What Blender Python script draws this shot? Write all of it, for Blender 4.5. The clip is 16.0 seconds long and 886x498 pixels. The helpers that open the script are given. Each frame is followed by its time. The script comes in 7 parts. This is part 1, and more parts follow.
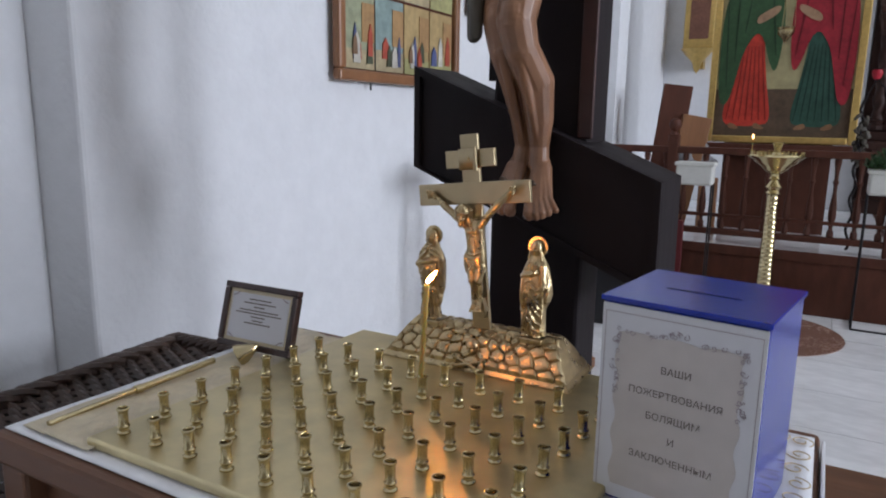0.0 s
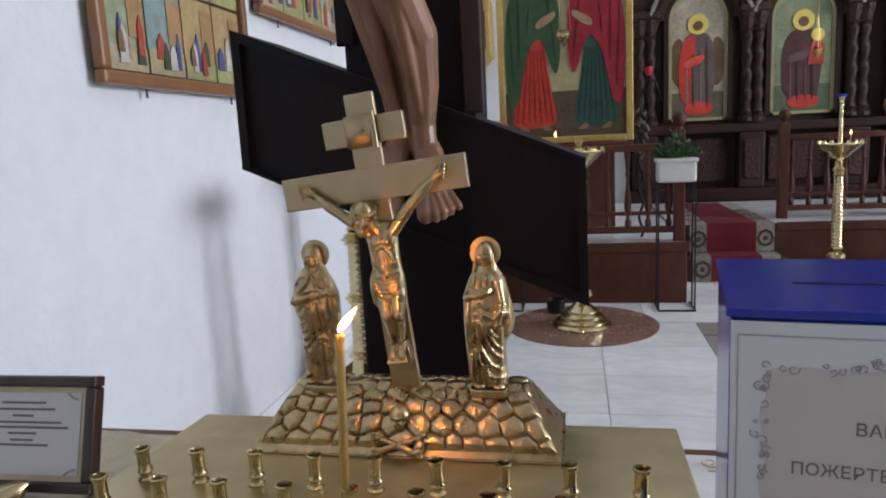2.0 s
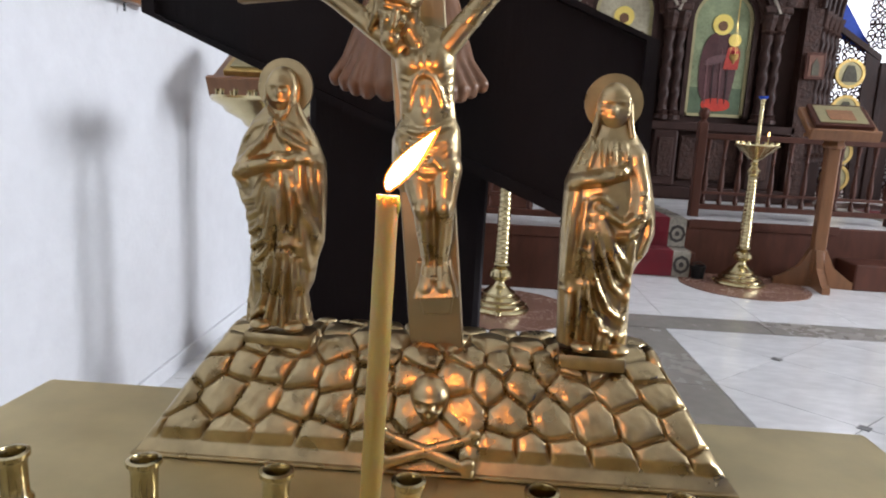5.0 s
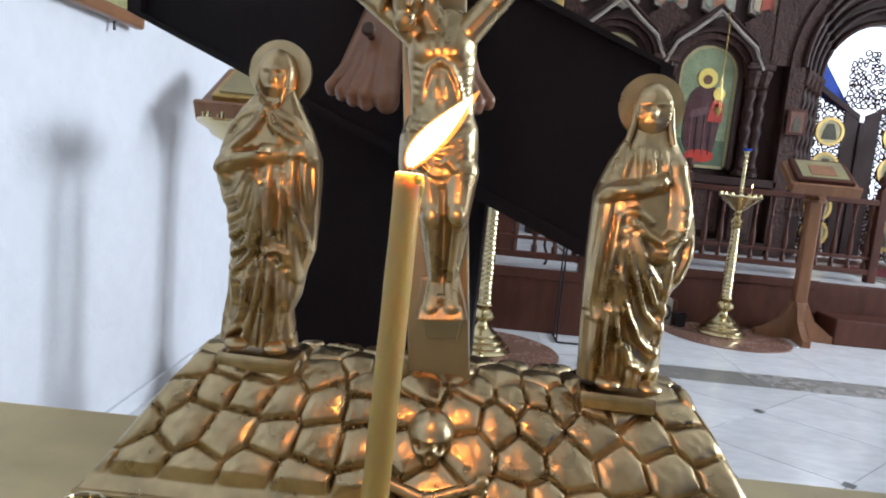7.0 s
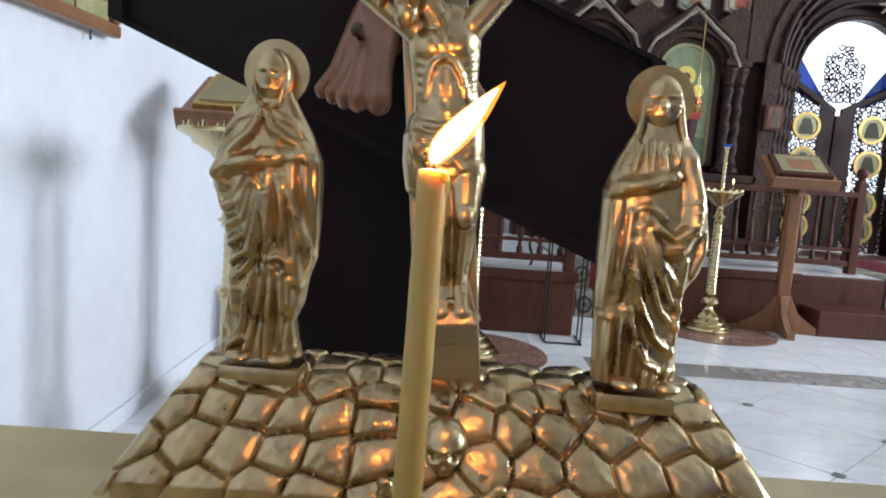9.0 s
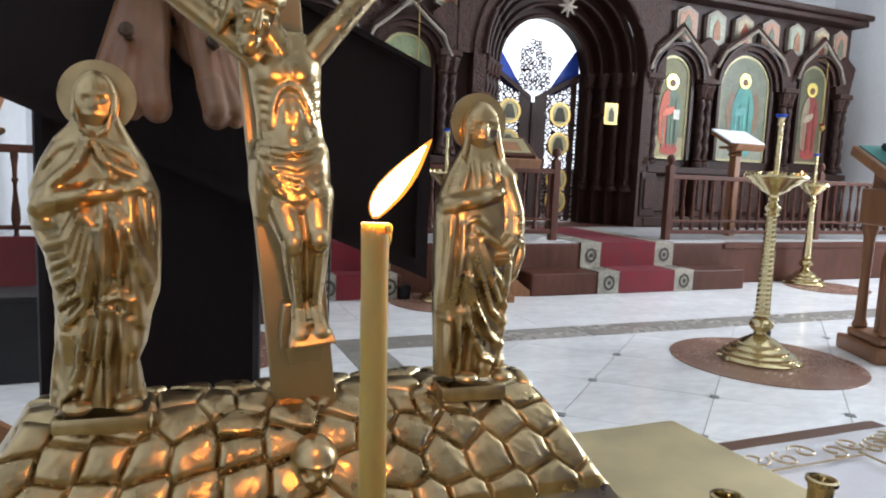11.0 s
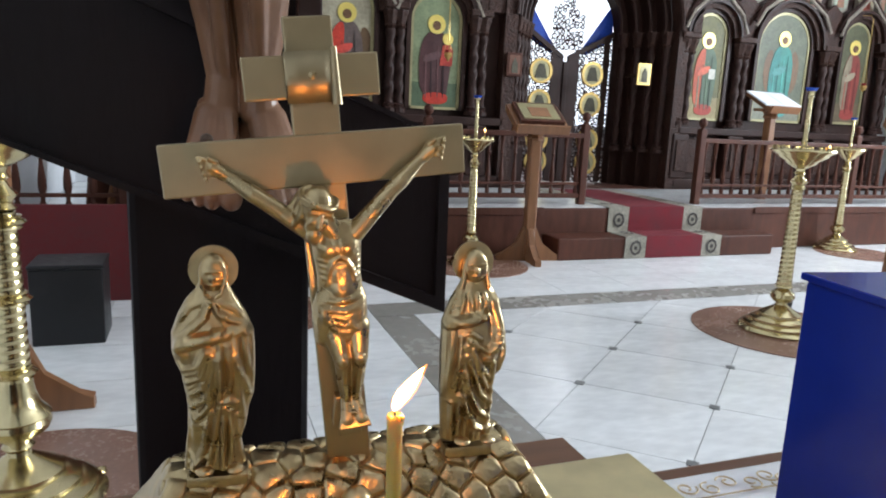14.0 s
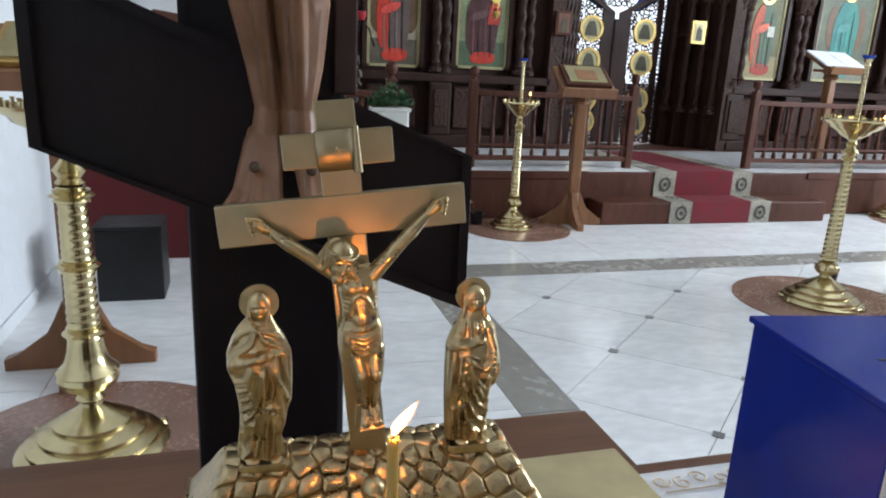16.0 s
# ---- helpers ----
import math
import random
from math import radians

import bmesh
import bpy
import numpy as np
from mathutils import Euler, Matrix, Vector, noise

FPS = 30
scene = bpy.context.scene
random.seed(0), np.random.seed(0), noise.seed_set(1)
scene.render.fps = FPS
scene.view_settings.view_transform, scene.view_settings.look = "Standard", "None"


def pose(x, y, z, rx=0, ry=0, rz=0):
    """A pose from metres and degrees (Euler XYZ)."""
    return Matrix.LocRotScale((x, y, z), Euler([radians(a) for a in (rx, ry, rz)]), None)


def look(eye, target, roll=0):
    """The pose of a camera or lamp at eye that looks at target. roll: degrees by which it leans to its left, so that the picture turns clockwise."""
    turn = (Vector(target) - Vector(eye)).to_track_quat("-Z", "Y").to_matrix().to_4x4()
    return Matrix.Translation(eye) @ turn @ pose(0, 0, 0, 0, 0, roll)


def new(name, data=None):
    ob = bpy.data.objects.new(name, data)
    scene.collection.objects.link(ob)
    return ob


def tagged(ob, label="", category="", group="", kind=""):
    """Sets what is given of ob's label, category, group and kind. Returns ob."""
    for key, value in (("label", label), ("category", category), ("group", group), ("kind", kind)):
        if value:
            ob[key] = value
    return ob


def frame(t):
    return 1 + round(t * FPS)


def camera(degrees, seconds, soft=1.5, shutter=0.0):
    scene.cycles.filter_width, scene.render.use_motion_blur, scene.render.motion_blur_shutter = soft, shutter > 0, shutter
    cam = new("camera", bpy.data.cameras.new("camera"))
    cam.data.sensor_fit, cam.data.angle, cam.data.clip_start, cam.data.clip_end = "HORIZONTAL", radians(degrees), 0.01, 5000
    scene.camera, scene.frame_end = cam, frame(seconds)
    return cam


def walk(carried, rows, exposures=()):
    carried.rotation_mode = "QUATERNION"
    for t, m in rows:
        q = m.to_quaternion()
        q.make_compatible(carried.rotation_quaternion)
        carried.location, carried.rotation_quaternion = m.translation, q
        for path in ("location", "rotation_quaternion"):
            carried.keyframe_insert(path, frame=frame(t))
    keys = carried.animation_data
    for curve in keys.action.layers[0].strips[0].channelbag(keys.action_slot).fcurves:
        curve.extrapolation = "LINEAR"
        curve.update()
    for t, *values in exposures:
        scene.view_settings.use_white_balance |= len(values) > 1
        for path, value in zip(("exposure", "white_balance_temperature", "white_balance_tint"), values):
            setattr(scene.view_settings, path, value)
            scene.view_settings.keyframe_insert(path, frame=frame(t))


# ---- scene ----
cam = camera(65.9, 16.0, soft=2.0)
PATH = [
    (0, (0.466, -0.92, 1.341), (-0.485, 0.798, 0.961), 0.9),
    (0.5, (0.356, -0.898, 1.338), (-0.372, 0.924, 0.95), -0.2),
    (1, (0.285, -0.86, 1.321), (-0.182, 1.053, 0.97), -0.5),
    (1.5, (0.225, -0.768, 1.29), (-0.161, 1.167, 0.959), -1.7),
    (2, (0.181, -0.627, 1.263), (-0.206, 1.309, 0.943), -2.9),
    (2.5, (0.152, -0.538, 1.248), (-0.304, 1.371, 0.863), -3.1),
    (3, (0.091, -0.468, 1.205), (-0.258, 1.453, 0.775), -1.8),
    (3.5, (0.04, -0.422, 1.183), (-0.066, 1.518, 0.712), 0.3),
    (4, (0.026, -0.378, 1.155), (0.032, 1.562, 0.668), 1.6),
    (4.5, (0.013, -0.348, 1.139), (-0.046, 1.611, 0.737), 2.2),
    (4.7, (0.011, -0.339, 1.134), (-0.064, 1.622, 0.75), 2.6),
    (7, (-0.007, -0.279, 1.104), (-0.042, 1.706, 0.858), 5.5),
    (7.5, (-0.008, -0.273, 1.104), (-0.046, 1.713, 0.871), 5.1),
    (8, (-0.01, -0.271, 1.101), (-0.05, 1.716, 0.877), 4.2),
    (8.2, (-0.011, -0.271, 1.101), (-0.051, 1.716, 0.875), 4.4),
    (10.3, (-0.061, -0.262, 1.104), (0.413, 1.664, 0.849), 2.8),
    (10.5, (-0.071, -0.271, 1.11), (0.532, 1.619, 0.858), 2.9),
    (11, (-0.0795, -0.275, 1.117), (0.6845, 1.559, 0.881), 2.4),
    (11.5, (-0.0875, -0.28, 1.117), (0.7205, 1.535, 0.89), 1.8),
    (12, (-0.096, -0.283, 1.123), (0.731, 1.524, 0.903), 1.8),
    (12.5, (-0.099, -0.291, 1.131), (0.741, 1.511, 0.92), 1.8),
    (13, (-0.106, -0.317, 1.162), (0.688, 1.503, 0.923), 1.6),
    (13.5, (-0.11, -0.358, 1.212), (0.618, 1.479, 0.904), 2.1),
    (14, (-0.116, -0.402, 1.252), (0.561, 1.441, 0.872), 2.6),
    (14.5, (-0.122, -0.442, 1.289), (0.499, 1.398, 0.811), 3.2),
    (15, (-0.123, -0.468, 1.31), (0.451, 1.367, 0.761), 3.7),
    (15.5, (-0.121, -0.479, 1.326), (0.421, 1.358, 0.751), 3.5),
    (16, (-0.112, -0.49, 1.345), (0.431, 1.364, 0.828), 2.8),
]
EXPOSURES = [(0, -0.24, 6500, 17), (1.5, -0.20, 6550, 17), (3.0, -0.06, 6650, 15), (3.5, -0.03, 6950, 17), (4.5, 0.10, 6900, 17), (7, 0.20, 6250, 13), (8.2, 0.20, 6100, 12), (10.3, 0.22, 6600, 12), (12.5, 0.22, 6600, 12), (14.5, 0.13, 6450, 9), (16, 0.08, 6400, 9)]
walk(cam, [(t, look(eye, target, roll)) for t, eye, target, roll in PATH], EXPOSURES)

# ---- world and daylight ----
world = bpy.data.worlds.new("sky")
scene.world = world
world.use_nodes = True
wn = world.node_tree.nodes
sky = wn.new("ShaderNodeTexSky")
sky.sky_type = "NISHITA"
sky.sun_disc = False
sky.sun_elevation, sky.sun_rotation = radians(38), radians(110)
wn["Background"].inputs["Strength"].default_value = 0.12
world.node_tree.links.new(sky.outputs[0], wn["Background"].inputs["Color"])


def window_lamp(name, eye, target, width, height, watts, color):
    d = bpy.data.lights.new(name, "AREA")
    d.shape, d.size, d.size_y, d.energy, d.color = "RECTANGLE", width, height, watts, color
    ob = new(name, d)
    ob.matrix_world = look(eye, target)
    return ob


COOL = (0.80, 0.90, 1.0)
for wy in (0.7, 3.1):
    window_lamp("window_light", (10.82, wy, 3.4), (0, wy, 2.9), 1.4, 2.7, 490, COOL)
window_lamp("window_light", (6.2, 11.05, 2.8), (6.2, 7, 1.8), 2.4, 2.8, 60, (0.95, 0.97, 1.0))

# ---- materials ----


def material(name, color, rough=0.5, metal=0.0, vary=0.12, grain=30.0, blotch=3.0, bump=0.0, bump_scale=200.0, per_piece=0.0, stretch=(1, 1, 1), coat=0.0, spec=0.5):
    """A surface with fine grain and broad stains, in object space at real size."""
    m = bpy.data.materials.new(name)
    m.use_nodes = True
    n, l = m.node_tree.nodes, m.node_tree.links
    b = n["Principled BSDF"]
    b.inputs["Roughness"].default_value, b.inputs["Metallic"].default_value = rough, metal
    b.inputs["Coat Weight"].default_value = coat
    b.inputs["Specular IOR Level"].default_value = spec
    tc = n.new("ShaderNodeTexCoord")
    mp = n.new("ShaderNodeMapping")
    mp.inputs["Scale"].default_value = stretch
    l.new(tc.outputs["Object"], mp.inputs["Vector"])
    fine, broad = n.new("ShaderNodeTexNoise"), n.new("ShaderNodeTexNoise")
    fine.inputs["Scale"].default_value, fine.inputs["Detail"].default_value = grain, 6
    broad.inputs["Scale"].default_value, broad.inputs["Detail"].default_value = blotch, 3
    l.new(mp.outputs[0], fine.inputs["Vector"])
    l.new(mp.outputs[0], broad.inputs["Vector"])
    add = n.new("ShaderNodeMath")
    add.operation = "ADD"
    l.new(fine.outputs["Fac"], add.inputs[0])
    l.new(broad.outputs["Fac"], add.inputs[1])
    last = add.outputs[0]
    if per_piece:
        info = n.new("ShaderNodeObjectInfo")
        mul = n.new("ShaderNodeMath")
        mul.operation = "MULTIPLY_ADD"
        mul.inputs[1].default_value, mul.inputs[2].default_value = per_piece, -per_piece / 2
        l.new(info.outputs["Random"], mul.inputs[0])
        add2 = n.new("ShaderNodeMath")
        add2.operation = "ADD"
        l.new(last, add2.inputs[0])
        l.new(mul.outputs[0], add2.inputs[1])
        last = add2.outputs[0]
    ramp = n.new("ShaderNodeMapRange")
    ramp.inputs["From Min"].default_value, ramp.inputs["From Max"].default_value = 0.6, 1.4
    ramp.inputs["To Min"].default_value, ramp.inputs["To Max"].default_value = 1 - vary * 2, 1 + vary
    l.new(last, ramp.inputs["Value"])
    mix = n.new("ShaderNodeVectorMath")
    mix.operation = "SCALE"
    mix.inputs[0].default_value = color
    l.new(ramp.outputs[0], mix.inputs["Scale"])
    l.new(mix.outputs[0], b.inputs["Base Color"])
    rr = n.new("ShaderNodeMapRange")
    rr.inputs["From Min"].default_value, rr.inputs["From Max"].default_value = 0.6, 1.4
    rr.inputs["To Min"].default_value, rr.inputs["To Max"].default_value = rough * 0.8, min(1, rough * 1.25)
    l.new(last, rr.inputs["Value"])
    l.new(rr.outputs[0], b.inputs["Roughness"])
    if bump:
        tex = n.new("ShaderNodeTexNoise")
        tex.inputs["Scale"].default_value, tex.inputs["Detail"].default_value = bump_scale, 5
        l.new(mp.outputs[0], tex.inputs["Vector"])
        bp = n.new("ShaderNodeBump")
        bp.inputs["Strength"].default_value, bp.inputs["Distance"].default_value = bump, 0.5 / bump_scale
        l.new(tex.outputs["Fac"], bp.inputs["Height"])
        l.new(bp.outputs[0], b.inputs["Normal"])
    return m


def glow(name, color, strength):
    m = bpy.data.materials.new(name)
    m.use_nodes = True
    b = m.node_tree.nodes["Principled BSDF"]
    b.inputs["Base Color"].default_value = (*color, 1)
    b.inputs["Emission Color"].default_value, b.inputs["Emission Strength"].default_value = (*color, 1), strength
    return m


PLASTER = material("white_plaster", (0.73, 0.74, 0.76), 0.75, vary=0.04, grain=14, blotch=1.2, bump=0.25, bump_scale=40)
CEIL = material("ceiling_plaster", (0.74, 0.73, 0.72), 0.8, vary=0.04)
# darker than the other walls so the unseen rear end bounces less light
DIMWALL = material("ochre_painted_plaster", (0.40, 0.36, 0.30), 0.8, vary=0.1, grain=10)
MARBLE = material("white_marble", (0.84, 0.84, 0.84), 0.18, vary=0.09, grain=9, blotch=2.2, per_piece=0.25, stretch=(1, 2.2, 1))
GREYSTONE = material("grey_marble", (0.33, 0.31, 0.28), 0.25, vary=0.10, grain=14, blotch=2, per_piece=0.2)
DOTSTONE = material("dark_grey_stone", (0.20, 0.20, 0.20), 0.3, vary=0.1)
ROSE = material("rose_brown_granite", (0.27, 0.15, 0.11), 0.25, vary=0.12, grain=60, blotch=3)
JOINT = material("floor_mortar", (0.30, 0.29, 0.27), 0.7, vary=0.1)
BRASS = material("polished_brass", (0.52, 0.43, 0.245), 0.22, 1.0, vary=0.10, grain=50, blotch=12, bump=0.06, bump_scale=260)
CASTBRASS = material("cast_brass", (0.48, 0.37, 0.205), 0.29, 1.0, vary=0.18, grain=90, blotch=22, bump=0.12, bump_scale=300)
SHEETBRASS = material("brushed_brass_sheet", (0.66, 0.56, 0.33), 0.40, 1.0, vary=0.13, grain=26, blotch=6, bump=0.05, bump_scale=90)
SATINBRASS = material("satin_brass_plate", (0.40, 0.32, 0.195), 0.38, 1.0, vary=0.08, grain=40, blotch=9, bump=0.04, bump_scale=300)
STANDBRASS = material("pale_lacquered_brass", (0.64, 0.54, 0.31), 0.18, 1.0, vary=0.08, grain=30, blotch=8)
DARKWOOD = material("black_stained_wood", (0.012, 0.008, 0.009), 0.62, vary=0.2, grain=12, blotch=2, bump=0.15, bump_scale=60, stretch=(1, 1, 0.2), spec=0.22)
ICONWOOD = material("carved_dark_walnut", (0.036, 0.0150, 0.0110), 0.48, vary=0.22, grain=25, blotch=2.5, bump=0.25, bump_scale=70, stretch=(1, 1, 0.4), spec=0.22)
CARVING = material("carved_relief_wood", (0.052, 0.023, 0.016), 0.52, vary=0.30, grain=40, blotch=9, bump=0.9, bump_scale=28, spec=0.22)
RAILWOOD = material("varnished_red_brown_wood", (0.088, 0.030, 0.018), 0.5, vary=0.2, grain=20, blotch=2.5, bump=0.1, bump_scale=60, stretch=(1, 1, 0.3), spec=0.22)
OAK = material("varnished_brown_wood", (0.26, 0.115, 0.05), 0.38, vary=0.2, grain=22, blotch=3, bump=0.1, bump_scale=70, stretch=(1, 1, 0.2))
TABLEWOOD = material("brown_table_wood", (0.16, 0.075, 0.042), 0.38, vary=0.2, grain=20, blotch=4, bump=0.1, bump_scale=80, stretch=(0.15, 1, 1), spec=0.22)
FLESH = material("carved_painted_wood", (0.26, 0.125, 0.065), 0.36, vary=0.14, grain=20, blotch=10, bump=0.06, bump_scale=60)
GREYCLOTH = material("carved_dark_drape", (0.07, 0.06, 0.045), 0.6, vary=0.2)
CLOTH = material("white_satin_cloth", (0.82, 0.82, 0.83), 0.45, vary=0.06, grain=30, blotch=6, bump=0.15, bump_scale=60)
CREAM = material("cream_brocade_cloth", (0.62, 0.53, 0.36), 0.45, vary=0.14, grain=45, blotch=9, bump=0.4, bump_scale=45)
GOLDTHREAD = material("gold_thread", (0.55, 0.42, 0.22), 0.5, 0.3, vary=0.2, grain=200)
BLUE = material("blue_acrylic", (0.008, 0.026, 0.29), 0.16, vary=0.05, blotch=2)
PAPER = material("printed_white_paper", (0.62, 0.62, 0.65), 0.55, vary=0.03)
PANELPAPER = material("beige_printed_panel", (0.52, 0.475, 0.45), 0.55, vary=0.05, grain=40, blotch=14)
INK = material("grey_brown_ink", (0.16, 0.13, 0.12), 0.6, vary=0.1)
ORNAMENT = material("faded_mauve_ornament", (0.40, 0.34, 0.37), 0.6, vary=0.12, grain=120)
WAX = material("ochre_beeswax", (0.42, 0.32, 0.09), 0.45, vary=0.06, grain=40, blotch=20)
wax_nodes = WAX.node_tree.nodes["Principled BSDF"].inputs
wax_nodes["Subsurface Weight"].default_value, wax_nodes["Subsurface Scale"].default_value = 0.85, 0.014
wax_nodes["Subsurface Radius"].default_value = (1.0, 0.45, 0.12)
WICKER = material("dark_brown_wicker", (0.055, 0.032, 0.022), 0.5, vary=0.3, grain=60, per_piece=0.3)
CARPET = material("crimson_carpet", (0.16, 0.006, 0.014), 0.9, vary=0.2, grain=120, blotch=6, bump=0.3, bump_scale=200)
CARPETEDGE = material("grey_patterned_carpet_border", (0.34, 0.31, 0.25), 0.9, vary=0.3, grain=60, bump=0.3, bump_scale=150)
CARPETDARK = material("dark_carpet_pattern", (0.06, 0.05, 0.045), 0.9, vary=0.2)
GOLD = material("gold_leaf", (0.62, 0.42, 0.14), 0.36, 0.7, vary=0.14, grain=30, blotch=6)
PALEGOLD = material("pale_gold_ground", (0.38, 0.33, 0.17), 0.42, 0.25, vary=0.12, grain=20, blotch=5)
HALO = material("halo_gold", (0.80, 0.62, 0.16), 0.35, 0.3, vary=0.06)
WHITEPOT = material("white_planter_plastic", (0.62, 0.62, 0.58), 0.5, vary=0.05)
LEAF = material("dark_green_leaf", (0.035, 0.10, 0.03), 0.5, vary=0.3, per_piece=0.3)
BLACKMETAL = material("black_metal", (0.02, 0.02, 0.022), 0.4, 0.4, vary=0.1)
TEALCLOTH = material("teal_cloth", (0.03, 0.17, 0.15), 0.7, vary=0.12)
BOOK = material("white_pages", (0.75, 0.76, 0.78), 0.5, vary=0.03)
IRON = material("rusted_iron", (0.10, 0.065, 0.045), 0.5, 0.5, vary=0.25)
BLUEGLASS = material("blue_lamp_glass", (0.01, 0.06, 0.45), 0.1, vary=0.04)


def flame_glow(name, z0, z1, peak):
    """Dim and bluish at the wick, brightest in the middle, orange at the tip."""
    m = glow(name, (1.0, 0.4, 0.1), peak)
    n, l = m.node_tree.nodes, m.node_tree.links
    b = n["Principled BSDF"]
    tc, sp, mr = n.new("ShaderNodeTexCoord"), n.new("ShaderNodeSeparateXYZ"), n.new("ShaderNodeMapRange")
    mr.inputs["From Min"].default_value, mr.inputs["From Max"].default_value = z0, z1
    l.new(tc.outputs["Object"], sp.inputs[0])
    l.new(sp.outputs["Z"], mr.inputs["Value"])
    col, amt = n.new("ShaderNodeValToRGB"), n.new("ShaderNodeValToRGB")
    l.new(mr.outputs[0], col.inputs[0])
    l.new(mr.outputs[0], amt.inputs[0])
    cr, ar = col.color_ramp, amt.color_ramp
    cr.elements[0].color, cr.elements[1].color = (0.35, 0.30, 0.45, 1), (1.0, 0.26, 0.03, 1)
    for pos, c in ((0.16, (1.0, 0.34, 0.065, 1)), (0.75, (1.0, 0.32, 0.06, 1))):
        cr.elements.new(pos).color = c
    ar.elements[0].color, ar.elements[1].color = (0.01, 0.01, 0.01, 1), (0.03, 0.03, 0.03, 1)
    for pos, v in ((0.14, 0.3), (0.3, 1.0), (0.7, 0.9), (0.88, 0.3)):
        ar.elements.new(pos).color = (v, v, v, 1)
    mul = n.new("ShaderNodeMath")
    mul.operation = "MULTIPLY"
    mul.inputs[1].default_value = peak
    l.new(amt.outputs[0], mul.inputs[0])
    l.new(mul.outputs[0], b.inputs["Emission Strength"])
    l.new(col.outputs[0], b.inputs["Emission Color"])
    return m


# Clear glowing shell added round the flame for the orange rim of its bloom.
def flame_veil(name, strength):
    m = bpy.data.materials.new(name)
    m.use_nodes = True
    n, l = m.node_tree.nodes, m.node_tree.links
    n.remove(n["Principled BSDF"])
    clear, em, add = n.new("ShaderNodeBsdfTransparent"), n.new("ShaderNodeEmission"), n.new("ShaderNodeAddShader")
    em.inputs["Color"].default_value, em.inputs["Strength"].default_value = (1.0, 0.30, 0.04, 1), strength
    l.new(clear.outputs[0], add.inputs[0])
    l.new(em.outputs[0], add.inputs[1])
    l.new(add.outputs[0], n["Material Output"].inputs["Surface"])
    return m


FLAMEVEIL = flame_veil("candle_bloom_rim", 0.9)
FLAMECORE = flame_glow("candle_flame", 0.153, 0.182, 460.0)
SMALLFLAME = glow("small_flame", (1.0, 0.55, 0.2), 8.0)
BRIGHT = glow("bright_window_beyond", (0.86, 0.92, 1.0), 1.5)
PAINTS = {}


def paint(name, color):
    if name not in PAINTS:
        PAINTS[name] = material(name + "_paint", color, 0.5, vary=0.2, grain=35, blotch=7, spec=0.28)
    return PAINTS[name]


# ---- mesh helpers ----


def link_mesh(name, bm, mat, smooth=False):
    me = bpy.data.meshes.new(name)
    bmesh.ops.recalc_face_normals(bm, faces=bm.faces)
    bm.to_mesh(me)
    bm.free()
    if mat:
        me.materials.append(mat)
    if smooth:
        me.shade_smooth()
        me.set_sharp_from_angle(angle=radians(38))
    return me


def part(name, bm, mat, parent=None, label="", smooth=False, m=None):
    ob = new(name, link_mesh(name, bm, mat, smooth))
    if parent:
        ob.parent = parent
    if m is not None:
        ob.matrix_basis = m
    if label:
        ob["label"] = label
    return ob


def twin(src, name, parent, m):
    """Another part on the same mesh."""
    ob = new(name, src.data)
    ob.parent = parent
    ob.matrix_basis = m
    return ob


def thing(name, label, category, m=None, group="", kind=""):
    ob = new(name)
    if m is not None:
        ob.matrix_basis = m
    return tagged(ob, label, category, group, kind)


def box(x0, x1, y0, y1, z0, z1, bevel=0.0, bm=None, seg=2):
    bm = bm or bmesh.new()
    r = bmesh.ops.create_cube(bm, size=1)
    bmesh.ops.transform(bm, matrix=Matrix.LocRotScale(((x0 + x1) / 2, (y0 + y1) / 2, (z0 + z1) / 2), None, (x1 - x0, y1 - y0, z1 - z0)), verts=r["verts"])
    if bevel:
        es = {e for v in r["verts"] for e in v.link_edges}
        bmesh.ops.bevel(bm, geom=list(es), offset=bevel, segments=seg, profile=0.5, affect="EDGES")
    return bm


def lathe(profile, seg=32, bm=None, twist=None, at=(0, 0, 0)):
    """Rings of (radius, height); twist(height, angle) scales the radius."""
    bm = bm or bmesh.new()
    rings = []
    for r, z in profile:
        ring = []
        for i in range(seg):
            a = 2 * math.pi * i / seg
            rr = r * (twist(z, a) if twist else 1)
            ring.append(bm.verts.new((at[0] + rr * math.cos(a), at[1] + rr * math.sin(a), at[2] + z)))
        rings.append(ring)
    for a, b in zip(rings, rings[1:]):
        for i in range(seg):
            bm.faces.new((a[i], a[(i + 1) % seg], b[(i + 1) % seg], b[i]))
    for ring in (rings[0], rings[-1]):
        if profile[rings.index(ring)][0] > 1e-5:
            bm.faces.new(ring)
    return bm


def prism(outline, y0, y1, bm=None, bevel=0.0):
    """A polygon in x and z, pushed from y0 to y1."""
    bm = bm or bmesh.new()
    a = [bm.verts.new((x, y0, z)) for x, z in outline]
    b = [bm.verts.new((x, y1, z)) for x, z in outline]
    n = len(outline)
    bm.faces.new(a)
    bm.faces.new(b[::-1])
    for i in range(n):
        bm.faces.new((a[i], b[i], b[(i + 1) % n], a[(i + 1) % n]))
    if bevel:
        bm.edges.ensure_lookup_table()
        av = set(a)
        es = [e for e in bm.edges if e.verts[0] in av and e.verts[1] in av]
        bmesh.ops.bevel(bm, geom=es, offset=bevel, segments=2, profile=0.5, affect="EDGES")
    return bm


